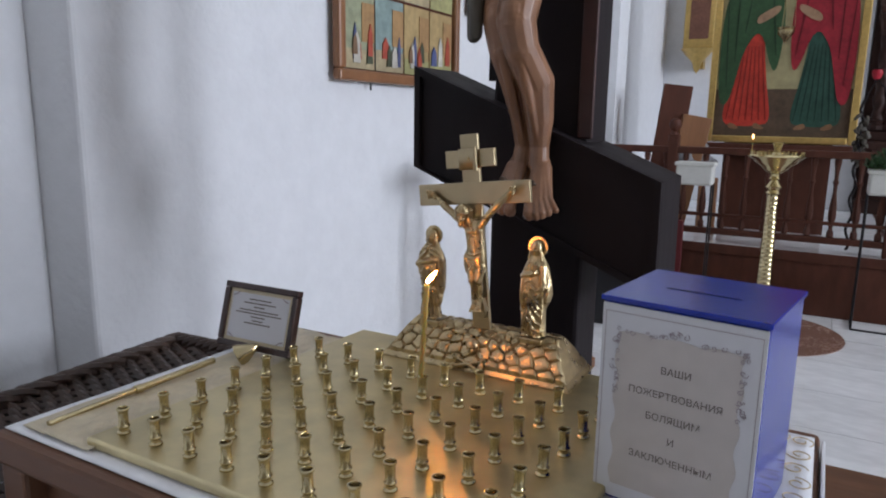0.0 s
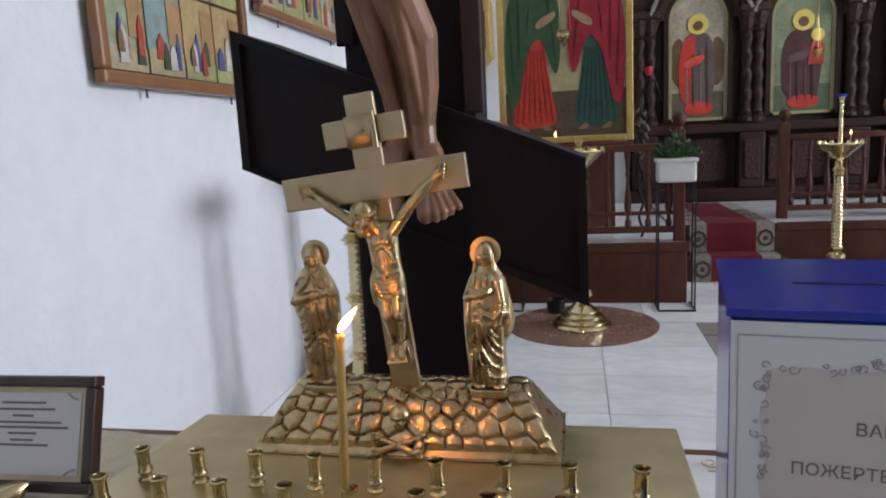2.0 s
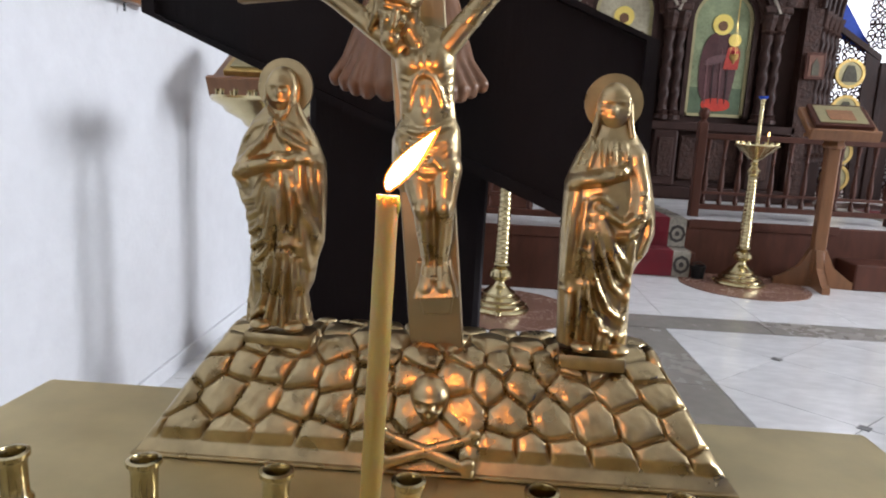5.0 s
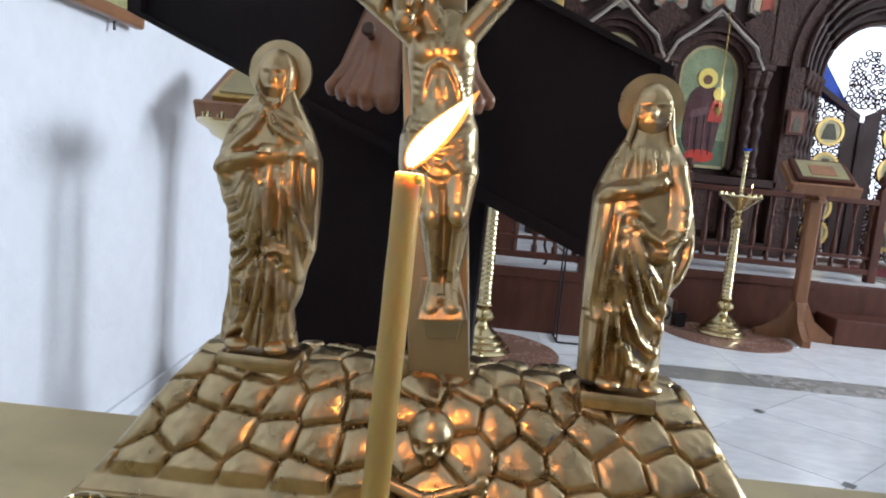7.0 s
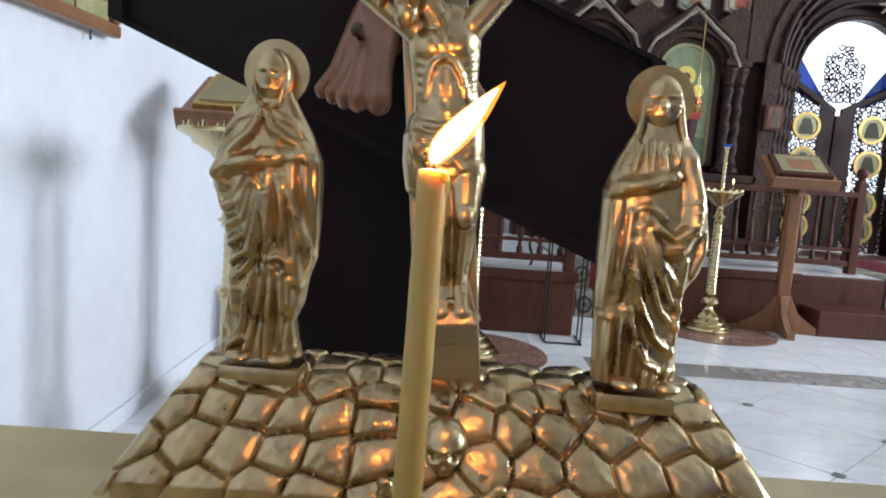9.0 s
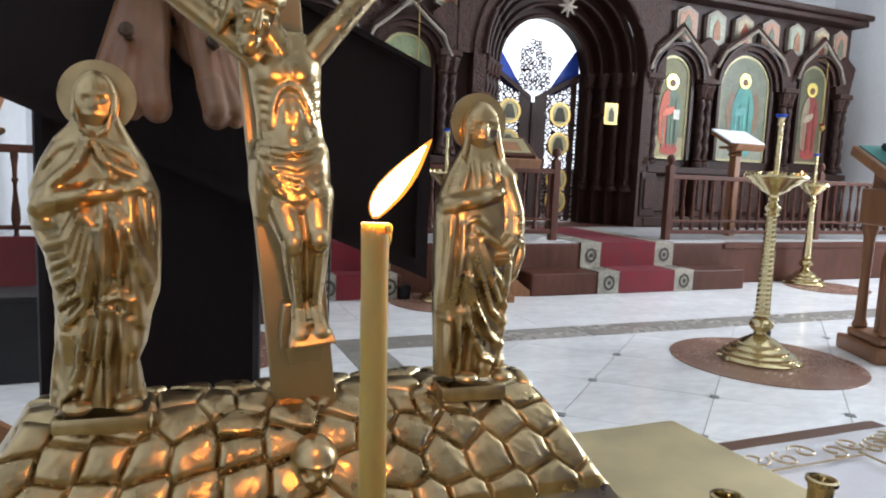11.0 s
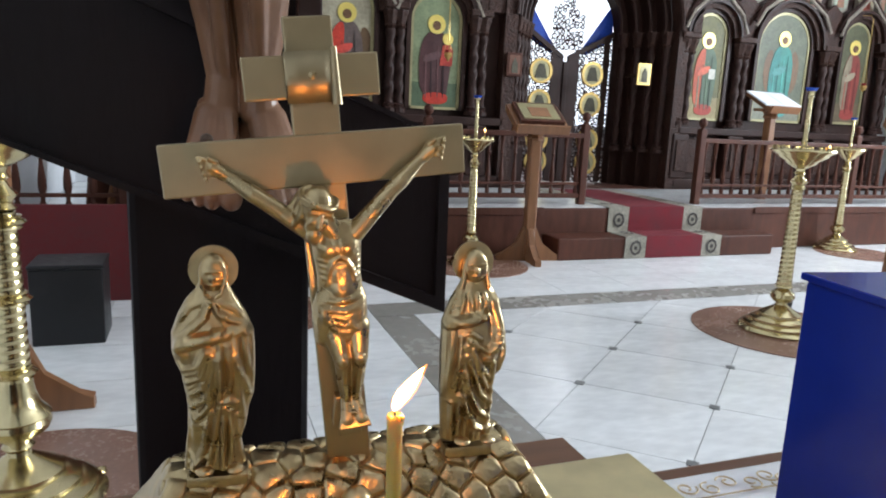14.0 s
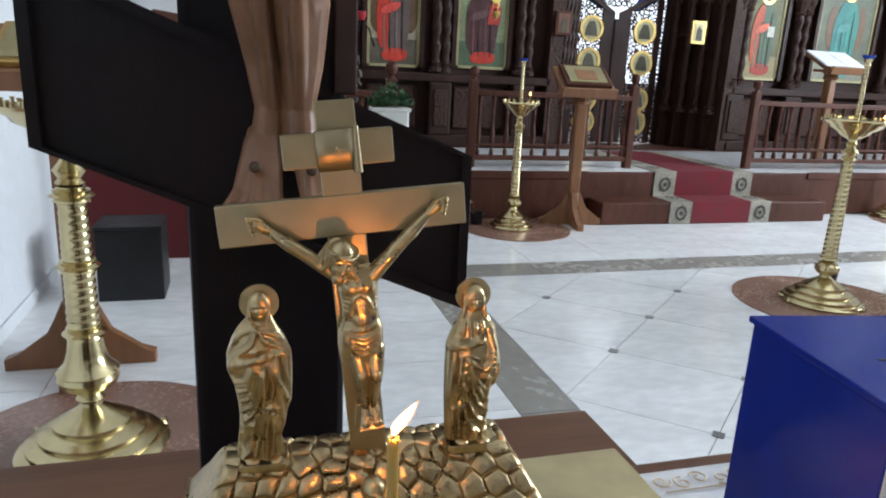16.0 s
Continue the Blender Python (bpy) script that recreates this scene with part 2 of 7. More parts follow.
def tube(points, r, seg=8, bm=None, taper=None):
    bm = bm or bmesh.new()
    pts = [Vector(p) for p in points]
    rings = []
    for i, p in enumerate(pts):
        d = (pts[min(i + 1, len(pts) - 1)] - pts[max(i - 1, 0)]).normalized()
        up = Vector((0, 0, 1)) if abs(d.z) < 0.9 else Vector((0, 1, 0))
        u = d.cross(up).normalized()
        v = u.cross(d)
        rr = r * (taper[i] if taper else 1)
        rings.append([bm.verts.new(p + rr * (math.cos(2 * math.pi * k / seg) * u + math.sin(2 * math.pi * k / seg) * v)) for k in range(seg)])
    for a, b in zip(rings, rings[1:]):
        for k in range(seg):
            bm.faces.new((a[k], a[(k + 1) % seg], b[(k + 1) % seg], b[k]))
    bm.faces.new(rings[0])
    bm.faces.new(rings[-1][::-1])
    return bm


def curvy(outline, rounds=2):
    """The same outline with its corners worn round."""
    for _ in range(rounds):
        nxt = []
        for i, p in enumerate(outline):
            q = outline[(i + 1) % len(outline)]
            nxt += [(p[0] * 0.75 + q[0] * 0.25, p[1] * 0.75 + q[1] * 0.25), (p[0] * 0.25 + q[0] * 0.75, p[1] * 0.25 + q[1] * 0.75)]
        outline = nxt
    return outline


def arch_outline(x, z0, w, spring, steps=16):
    """Bottom corners, then a half-round head from the spring height."""
    r = w / 2
    return [(x - r, z0), (x + r, z0)] + [(x + r * math.cos(a), spring + r * math.sin(a)) for a in [math.pi * i / steps for i in range(steps + 1)]]


def arch_band(x, spring, r0, r1, y0, y1, bm=None, steps=24, foot=None):
    """A half-round ring with rectangular section; foot: how low its legs reach."""
    bm = bm or bmesh.new()
    angles = [math.pi * i / steps for i in range(steps + 1)]
    inner = [(x + r0 * math.cos(a), spring + r0 * math.sin(a)) for a in angles]
    outer = [(x + r1 * math.cos(a), spring + r1 * math.sin(a)) for a in angles]
    if foot is not None:
        inner = [(x + r0, foot)] + inner + [(x - r0, foot)]
        outer = [(x + r1, foot)] + outer + [(x - r1, foot)]
    grid = [[bm.verts.new((p[0], y, p[1])) for p in line] for line, y in ((inner, y0), (outer, y0), (outer, y1), (inner, y1))]
    for k in range(4):
        a, b = grid[k], grid[(k + 1) % 4]
        for i in range(len(a) - 1):
            bm.faces.new((a[i], a[i + 1], b[i + 1], b[i]))
    for i in (0, -1):
        bm.faces.new([g[i] for g in grid])
    return bm


def ellipsoid(c, r, bm, rot=None, seg=16):
    """A closed egg shape from latitude rings."""
    n = seg // 2 + 2
    c = Vector(c)
    rings = []
    for i in range(1, n):
        t = math.pi * i / n
        ring = []
        for k in range(seg):
            a = 2 * math.pi * k / seg
            v = Vector((r[0] * math.sin(t) * math.cos(a), r[1] * math.sin(t) * math.sin(a), r[2] * math.cos(t)))
            ring.append(bm.verts.new(c + (rot @ v if rot else v)))
        rings.append(ring)
    up = Vector((0, 0, r[2]))
    top, low = bm.verts.new(c + (rot @ up if rot else up)), bm.verts.new(c - (rot @ up if rot else up))
    for k in range(seg):
        bm.faces.new((top, rings[0][k], rings[0][(k + 1) % seg]))
        bm.faces.new((low, rings[-1][(k + 1) % seg], rings[-1][k]))
        for a, b in zip(rings, rings[1:]):
            bm.faces.new((a[k], b[k], b[(k + 1) % seg], a[(k + 1) % seg]))
    return bm


def limb(a, b, ra, rb, bm, seg=14, rings=6):
    """A rounded, tapering limb from a to b."""
    a, b = Vector(a), Vector(b)
    pts = [a + (b - a) * (i / rings) for i in range(rings + 1)]
    tube(pts, 1, seg, bm, [ra + (rb - ra) * i / rings for i in range(rings + 1)])
    ellipsoid(a, (ra, ra, ra), bm)
    ellipsoid(b, (rb, rb, rb), bm)
    return bm


def melt(ob, voxel, smooth=3):
    """Fuses overlapping volumes into one skin."""
    r = ob.modifiers.new("fuse", "REMESH")
    r.mode, r.voxel_size, r.use_smooth_shade = "VOXEL", voxel, True
    s = ob.modifiers.new("soften", "SMOOTH")
    s.factor, s.iterations = 0.5, smooth
    return ob



# ---- large structure ----
WALL_X, PLAT_Z, ICO_Y = -1.25, 0.44, 7.2


def structure(name, bm, mat, label, smooth=False):
    return tagged(part(name, bm, mat, None, "", smooth), label, name.split("_")[0], kind="structure")


ground = structure("floor", box(-2.2, 11.5, -7, 11.6, -0.2, -0.005), JOINT, "pale marble church floor with narrow grey joints")
structure("wall_west", box(WALL_X - 0.6, WALL_X, 0.205, 11.2, -0.2, 6.4, 0.012), PLASTER, "white plastered side wall with a projecting pier")
structure("wall_west_recess", box(WALL_X - 1.0, WALL_X - 0.2, -7, 0.203, -0.2, 6.4), PLASTER, "white plastered wall set back beside the pier")

def pierced_wall(name, fixed, lo, hi, holes, along, thick, label, mat=PLASTER):
    """A wall with rectangular window openings; along is the axis on which it runs."""
    bm = bmesh.new()
    def piece(a, b, z0, z1):
        if along == "y":
            box(fixed, fixed + thick, a, b, z0, z1, 0, bm)
        else:
            box(a, b, fixed, fixed + thick, z0, z1, 0, bm)
    edge = lo
    for a, b, z0, z1 in holes:
        piece(edge, a, -0.2, 6.4)
        piece(a, b, -0.2, z0)
        piece(a, b, z1, 6.4)
        edge = b
    piece(edge, hi, -0.2, 6.4)
    structure(name, bm, mat, label)


pierced_wall("wall_east", 10.6, -7, 11.6, [(-0.05, 1.45, 2.0, 4.8), (2.35, 3.85, 2.0, 4.8)], "y", 0.45, "white plastered wall with tall windows")
pierced_wall("wall_south", -6.65, -2.2, 10.6, [], "x", 0.45, "ochre painted rear wall in shade", DIMWALL)
pierced_wall("wall_north", 11.1, -1.85, 10.6, [(4.9, 7.7, 1.2, 4.4)], "x", 0.45, "white plastered altar wall with a wide window")
structure("backdrop", box(4.5, 8.1, 11.75, 11.77, 0.9, 4.7), BRIGHT, "bright white daylight beyond the altar window")
structure("wall_chancel_left", box(WALL_X, 0.74, 7.3, 7.6, 0, 6.4), PLASTER, "white plastered wall beside the icon screen")
structure("wall_chancel_right", box(9.75, 10.6, 8.4, 8.7, 0, 6.4), PLASTER, "white plastered wall beyond the icon screen")
structure("ceiling", box(-2.2, 11.5, -7, 11.6, 6.4, 6.6), CEIL, "white plastered church ceiling")
structure("baseboard", box(WALL_X, WALL_X + 0.015, 0.3, 4.38, -0.004, 0.07, 0.003), PLASTER, "low white plaster skirting along the wall")

# raised platform before the icon screen
structure("platform", box(0.95, 10.6, 5.32, 11.1, 0, PLAT_Z, 0.01), RAILWOOD, "red-brown wooden platform before the icon screen")
structure("platform_side", box(WALL_X, 0.948, 4.42, 7.3, 0, PLAT_Z, 0.01), RAILWOOD, "red-brown wooden side platform behind a railing")
for x0, x1, y in ((WALL_X, 0.96, 4.405), (1.78, 2.98, 5.305), (5.52, 10.5, 5.305)):
    structure("trim_platform", box(x0, x1, y, y + 0.012, PLAT_Z - 0.06, PLAT_Z + 0.012, 0.004), RAILWOOD, "wooden nosing along the platform edge")


for x0, x1, y0, y1 in ((WALL_X + 0.01, 0.93, 4.46, 7.29), (0.96, 10.59, 5.36, 7.05)):
    structure("platform_paving", box(x0, x1, y0, y1, PLAT_Z + 0.001, PLAT_Z + 0.005), MARBLE, "pale marble paving on the platform")


def carpet_steps(xa, xb, c0, c1, y):
    st = thing("steps", "red-brown wooden step with a crimson carpet runner", "steps")
    part("step_block", box(xa, xb, y, 5.318, 0, 0.205, 0.012), RAILWOOD, st)
    t = 0.008
    def runner(a, b, z, mat, name, label=""):
        bm = bmesh.new()
        prof = [(y - t, 0.004), (y - t, 0.205 + t), (5.318 - t, 0.205 + t), (5.318 - t, PLAT_Z + 0.005 + t), (6.9, PLAT_Z + 0.005 + t)]
        top = [bm.verts.new((a, p[0] - z, p[1] + z)) for p in prof]
        oth = [bm.verts.new((b, p[0] - z, p[1] + z)) for p in prof]
        for i in range(4):
            bm.faces.new((top[i], oth[i], oth[i + 1], top[i + 1]))
        ob = part(name, bm, mat, st, label)
        so = ob.modifiers.new("thick", "SOLIDIFY")
        so.thickness = 0.006
        return ob
    runner(c0, c1, 0, CARPETEDGE, "carpet_border", "grey patterned carpet border")
    w = (c1 - c0) * 0.21
    runner(c0 + w, c1 - w, 0.003, CARPET, "carpet", "crimson pile carpet")
    # medallions woven into the borders
    for cx in (c0 + w / 2, c1 - w / 2):
        for yy, zz, flat in ((y, 0.105, 0), (5.318, 0.325, 0), (5.55, PLAT_Z, 1), (5.85, PLAT_Z, 1), (6.15, PLAT_Z, 1), (y + 0.16, 0.205, 1)):
            bm = bmesh.new()
            for r0, r1 in ((0.05, 0.075), (0.0, 0.022)):
                for k in range(8):
                    a0, a1 = 2 * math.pi * k / 8, 2 * math.pi * (k + 1) / 8
                    q = [(r0, a0), (r1, a0), (r1, a1), (r0, a1)]
                    vs = [bm.verts.new((r * math.cos(a) * 0.9, r * math.sin(a), 0)) for r, a in q]
                    if r0:
                        bm.faces.new(vs)
                    else:
                        bm.faces.new((vs[0], vs[1], vs[2]))
            ob = part("carpet_motif", bm, CARPETDARK, st)
            ob.matrix_basis = pose(cx, yy, zz + 0.018, 0, 0, 0) if flat else pose(cx, yy - 0.0135, zz, 90, 0, 0)
    return st


carpet_steps(2.99, 5.51, 3.70, 4.83, 5.0)
carpet_steps(1.05, 1.80, 1.10, 1.76, 5.12)

# ---- railing ----
BAL = [(0.012, 0.0), (0.022, 0.01), (0.022, 0.05), (0.012, 0.07), (0.014, 0.10), (0.026, 0.17), (0.024, 0.24), (0.012, 0.36), (0.011, 0.42), (0.020, 0.45), (0.012, 0.47), (0.016, 0.56), (0.022, 0.60), (0.022, 0.64)]


def railing(x0, x1, y, posts, rungs=True):
    r = thing("railing", "red-brown wooden railing with turned balusters on the platform", "railing", pose(0, y, PLAT_Z), "altar railing")
    part("top_rail", box(x0, x1, -0.035, 0.035, 0.66, 0.71, 0.008), RAILWOOD, r)
    part("bottom_rail", box(x0, x1, -0.03, 0.03, 0.07, 0.115, 0.006), RAILWOOD, r)
    if rungs:
        part("low_rail", box(x0, x1, -0.02, 0.02, 0.20, 0.225, 0.004), RAILWOOD, r)
    post = None
    for x in posts:
        if post is None:
            post = part("post", box(-0.038, 0.038, -0.038, 0.038, 0, 0.80, 0.008), RAILWOOD, r, m=pose(x, 0, 0))
            ball = part("finial", lathe([(0.0, 0.79), (0.03, 0.795), (0.028, 0.81), (0.018, 0.82), (0.04, 0.845), (0.047, 0.87), (0.04, 0.90), (0.02, 0.915), (0.0, 0.92)], 14), RAILWOOD, post, smooth=True)
        else:
            p = twin(post, "post", r, pose(x, 0, 0))
            twin(ball, "finial", p, Matrix.Identity(4))
    n = max(2, int((x1 - x0) / 0.135))
    first = None
    for i in range(n):
        x = x0 + (x1 - x0) * (i + 0.5) / n
        if first is None:
            first = part("baluster", lathe([(a, b * 0.86 + 0.113) for a, b in BAL], 8), RAILWOOD, r, smooth=True, m=pose(x, 0, 0))
        else:
            twin(first, "baluster", r, pose(x, 0, 0))
    return r


railing(WALL_X + 0.01, 0.90, 4.50, (-0.55, 0.90))
railing(1.89, 3.54, 5.60, (1.89, 3.54))
railing(4.96, 9.6, 5.60, (4.96, 7.2, 9.5))

# ---- icon screen ----
screen = thing("icon_screen", "tall carved dark walnut icon screen with arches", "icon screen", kind="structure")


def twisted_column(x, y, z0, z1, r):
    def tw(z, a):
        return 1 + 0.16 * math.cos(2 * (a - z * 16))
    h = z1 - z0
    prof = [(r * 1.02, h * i / 44) for i in range(45)]
    col = part("column", lathe(prof, 16, twist=tw), ICONWOOD, screen, smooth=True, m=pose(x, y, z0))
    part("capital", lathe([(r * 1.0, h), (r * 1.5, h + 0.03), (r * 1.2, h + 0.05), (r * 1.6, h + 0.13), (r * 1.9, h + 0.17), (r * 1.9, h + 0.20)], 8), CARVING, col)
    part("column_base", lathe([(r * 1.7, -0.10), (r * 1.7, -0.06), (r * 1.3, -0.04), (r * 1.5, -0.01), (r * 1.0, 0.0)], 12), ICONWOOD, col)
    return col


def figure_icon(parent, x, z0, w, top, y, scheme, halo_at=0.0, child=False):
    """An arched painted panel: plain standing shape in robes with a halo, on a gold ground."""
    spring = top - w / 2
    part("icon_ground", prism(arch_outline(x, z0, w, spring), y, y + 0.02), paint("sky_" + scheme["name"], scheme["ground"]), parent)
    part("icon_border", arch_band(x, spring, w / 2 - 0.035, w / 2, y - 0.012, y + 0.004, foot=z0), PALEGOLD, parent)
    part("icon_border", box(x - w / 2, x + w / 2, y - 0.012, y + 0.004, z0, z0 + 0.03), PALEGOLD, parent)
    part("icon_field", box(x - w / 2 + 0.036, x + w / 2 - 0.036, y - 0.003, y + 0.001, z0 + 0.031, z0 + 0.30), paint("earth_" + scheme["name"], scheme["earth"]), parent)
    hz = top - 0.30
    s = (hz - z0) / 1.0
    robe = [(-0.10, 0.08), (-0.13, 0.30), (-0.16, 0.55), (-0.15, 0.72), (-0.10, 0.84), (-0.04, 0.88), (0.04, 0.88), (0.10, 0.84), (0.15, 0.72), (0.16, 0.52), (0.14, 0.30), (0.11, 0.08)]
    k = min(1.25, w / 0.52)
    part("icon_robe", prism(curvy([(x + a * k, z0 + b * s) for a, b in robe]), y - 0.006, y), paint("robe_" + scheme["name"], scheme["robe"]), parent)
    mantle = [(-0.155, 0.70), (-0.10, 0.84), (-0.02, 0.87), (-0.03, 0.60), (-0.06, 0.30), (-0.05, 0.16), (-0.15, 0.20), (-0.17, 0.50)]
    flip = scheme.get("flip", 1)
    part("icon_mantle", prism(curvy([(x + flip * a * k, z0 + b * s) for a, b in mantle][::flip]), y - 0.009, y - 0.0062), paint("mantle_" + scheme["name"], scheme["mantle"]), parent)
    hem = [(-0.11, 0.06), (0.12, 0.06), (0.15, 0.16), (0.05, 0.20), (-0.12, 0.18)]
    part("icon_hem", prism(curvy([(x + a * k, z0 + b * s) for a, b in hem]), y - 0.0095, y - 0.0065), paint("hem_" + scheme["name"], scheme["hem"]), parent)
    for q, (fa, fb, fw) in enumerate(((-0.09, -0.10, 0.010), (-0.035, -0.05, 0.008), (0.03, 0.02, 0.009), (0.085, 0.075, 0.010))):
        part("icon_fold", prism(curvy([(x + (fa - fw) * k, z0 + 0.14 * s), (x + (fa + fw) * k, z0 + 0.14 * s), (x + (fb + fw * 0.5) * k, z0 + (0.62 + 0.05 * q) * s), (x + (fb - fw * 0.5) * k, z0 + (0.62 + 0.05 * q) * s)], 1), y - 0.0125, y - 0.0097), paint("fold_" + scheme["name"] + str(q % 2), tuple(c * (0.4 if q % 2 else 1.7) for c in scheme["robe"])), parent)
    part("icon_sleeve", prism(curvy([(x - 0.13 * k, z0 + 0.52 * s), (x + 0.02 * k, z0 + 0.56 * s), (x + 0.07 * k, z0 + 0.64 * s), (x + 0.02 * k, z0 + 0.66 * s), (x - 0.12 * k, z0 + 0.60 * s)]), y - 0.0155, y - 0.0128), paint("sleeve_" + scheme["name"], tuple(min(1, c * 1.3 + 0.03) for c in scheme["mantle"])), parent)
    if "book" in scheme:
        part("icon_book", box(x + 0.04 * k, x + 0.13 * k, y - 0.0185, y - 0.0158, z0 + 0.50 * s, z0 + 0.62 * s), paint("white_book", (0.6, 0.58, 0.5)), parent)
    if "wing" in scheme:
        for sg in (-1, 1):
            part("icon_wing", prism(curvy([(x + sg * 0.13 * k, z0 + 0.30 * s), (x + sg * 0.24 * k, z0 + 0.42 * s), (x + sg * 0.25 * k, z0 + 0.72 * s), (x + sg * 0.16 * k, z0 + 0.86 * s), (x + sg * 0.11 * k, z0 + 0.7 * s)][::sg]), y - 0.0045, y - 0.0032), paint("wing_" + scheme["name"], scheme["wing"]), parent)
    bm = lathe([(0.0, -0.003), (0.105, -0.003), (0.105, 0.003), (0.0, 0.003)], 24)
    part("icon_halo", bm, HALO, parent, m=pose(x, y - 0.009, z0 + 0.955 * s, 90, 0, 0))
    bm = lathe([(0.0, -0.003), (0.05, -0.003), (0.05, 0.003), (0.0, 0.003)], 16)
    part("icon_face", bm, paint("ochre_face", (0.16, 0.08, 0.04)), parent, m=pose(x, y - 0.014, z0 + 0.94 * s, 90, 0, 0))
    if child:
        bm = lathe([(0.0, -0.003), (0.065, -0.003), (0.065, 0.003), (0.0, 0.003)], 20)
        part("icon_halo", bm, HALO, parent, m=pose(x + 0.14, y - 0.012, z0 + 0.80 * s, 90, 0, 0))
        part("icon_robe", prism([(x + 0.05, z0 + 0.5 * s), (x + 0.2, z0 + 0.5 * s), (x + 0.21, z0 + 0.68 * s), (x + 0.16, z0 + 0.76 * s), (x + 0.08, z0 + 0.72 * s)], y - 0.013, y - 0.0096), paint("red_child", (0.42, 0.05, 0.035)), parent)


RED, CRIMSON, GREEN, TEAL = (0.55, 0.05, 0.03), (0.30, 0.02, 0.03), (0.05, 0.14, 0.07), (0.07, 0.26, 0.22)
BAYS = [
    (1.47, 0.60, 1.31, 2.66, dict(name="warrior", ground=(0.42, 0.37, 0.26), earth=(0.12, 0.10, 0.07), robe=(0.14, 0.10, 0.09), mantle=RED, hem=RED, wing=(0.14, 0.08, 0.04)), False),
    (2.50, 0.62, 1.33, 2.62, dict(name="mother", ground=(0.23, 0.27, 0.15), earth=(0.10, 0.14, 0.08), robe=(0.09, 0.04, 0.04), mantle=(0.08, 0.03, 0.03), hem=RED), True),
    (6.30, 0.58, 1.36, 2.74, dict(name="saviour", ground=(0.15, 0.14, 0.06), earth=(0.30, 0.24, 0.12), robe=(0.10, 0.14, 0.09), mantle=(0.50, 0.10, 0.05), hem=(0.40, 0.06, 0.04), book=1), False),
    (7.58, 0.92, 1.38, 2.86, dict(name="angel", ground=(0.15, 0.16, 0.11), earth=(0.24, 0.24, 0.18), robe=TEAL, mantle=(0.06, 0.22, 0.20), hem=(0.10, 0.32, 0.28), wing=(0.20, 0.12, 0.07)), False),
    (8.90, 0.54, 1.40, 2.84, dict(name="bishop", ground=(0.11, 0.11, 0.06), earth=(0.16, 0.12, 0.07), robe=(0.26, 0.05, 0.04), mantle=(0.30, 0.24, 0.16), hem=(0.36, 0.06, 0.05)), False),
]
ZB = 1.26
PORTAL_X, PORTAL_R = 4.60, 1.30
for x0, x1 in ((0.75, PORTAL_X - PORTAL_R + 0.04), (PORTAL_X + PORTAL_R - 0.04, 9.65)):
    part("screen_body", box(x0, x1, ICO_Y + 0.10, ICO_Y + 0.40, PLAT_Z, 3.45), ICONWOOD, screen)
    part("dado_rail", box(x0, x1, ICO_Y - 0.06, ICO_Y + 0.098, ZB - 0.09, ZB, 0.012), ICONWOOD, screen)
    part("plinth", box(x0, x1, ICO_Y - 0.06, ICO_Y + 0.098, PLAT_Z + 0.002, PLAT_Z + 0.14, 0.012), ICONWOOD, screen)
    part("cornice", box(x0, x1 + 0.06, ICO_Y - 0.14, ICO_Y + 0.38, 3.452, 3.53, 0.02), ICONWOOD, screen)
    part("cornice", box(x0, x1 + 0.10, ICO_Y - 0.20, ICO_Y + 0.36, 3.532, 3.62, 0.03), ICONWOOD, screen)
part("lintel", box(PORTAL_X - PORTAL_R - 0.2, PORTAL_X + PORTAL_R + 0.2, ICO_Y + 0.41, ICO_Y + 0.70, 3.25, 4.4), ICONWOOD, screen)
for x, w, z0, top, scheme, child in BAYS:
    figure_icon(screen, x, z0, w, top, ICO_Y + 0.062, scheme, child=child)
    spring = top - w / 2
    for r0, r1, y0 in ((w / 2 + 0.0, w / 2 + 0.05, 0.02), (w / 2 + 0.05, w / 2 + 0.11, -0.03), (w / 2 + 0.115, w / 2 + 0.15, -0.08)):
        part("arch", arch_band(x, spring, r0, r1, ICO_Y + y0, ICO_Y + 0.098, foot=z0 if r0 == w / 2 else None), CARVING if y0 == -0.03 else ICONWOOD, screen)
    part("dado_panel", box(x - w / 2, x + w / 2, ICO_Y + 0.06, ICO_Y + 0.098, PLAT_Z + 0.2, ZB - 0.14, 0.02), CARVING, screen)
for x in (0.92, 2.00, 3.00, 5.92, 6.82, 8.33, 9.45):
    twisted_column(x - 0.055, ICO_Y - 0.0, 1.38, 2.18, 0.05)
    twisted_column(x + 0.055, ICO_Y - 0.0, 1.38, 2.18, 0.05)
    part("pier", box(x - 0.13, x + 0.13, ICO_Y - 0.08, ICO_Y + 0.098, PLAT_Z + 0.142, ZB - 0.092, 0.02), ICONWOOD, screen)
    part("pier_panel", box(x - 0.08, x + 0.08, ICO_Y - 0.10, ICO_Y - 0.078, PLAT_Z + 0.24, ZB - 0.17, 0.012), CARVING, screen)
    part("impost", box(x - 0.14, x + 0.14, ICO_Y - 0.10, ICO_Y + 0.098, 2.385, 2.46, 0.015), CARVING, screen)
    part("spandrel", prism([(x - 0.14, 2.462), (x + 0.14, 2.462), (x + 0.22, 2.86), (x, 3.02), (x - 0.22, 2.86)], ICO_Y - 0.02, ICO_Y + 0.098), CARVING, screen)


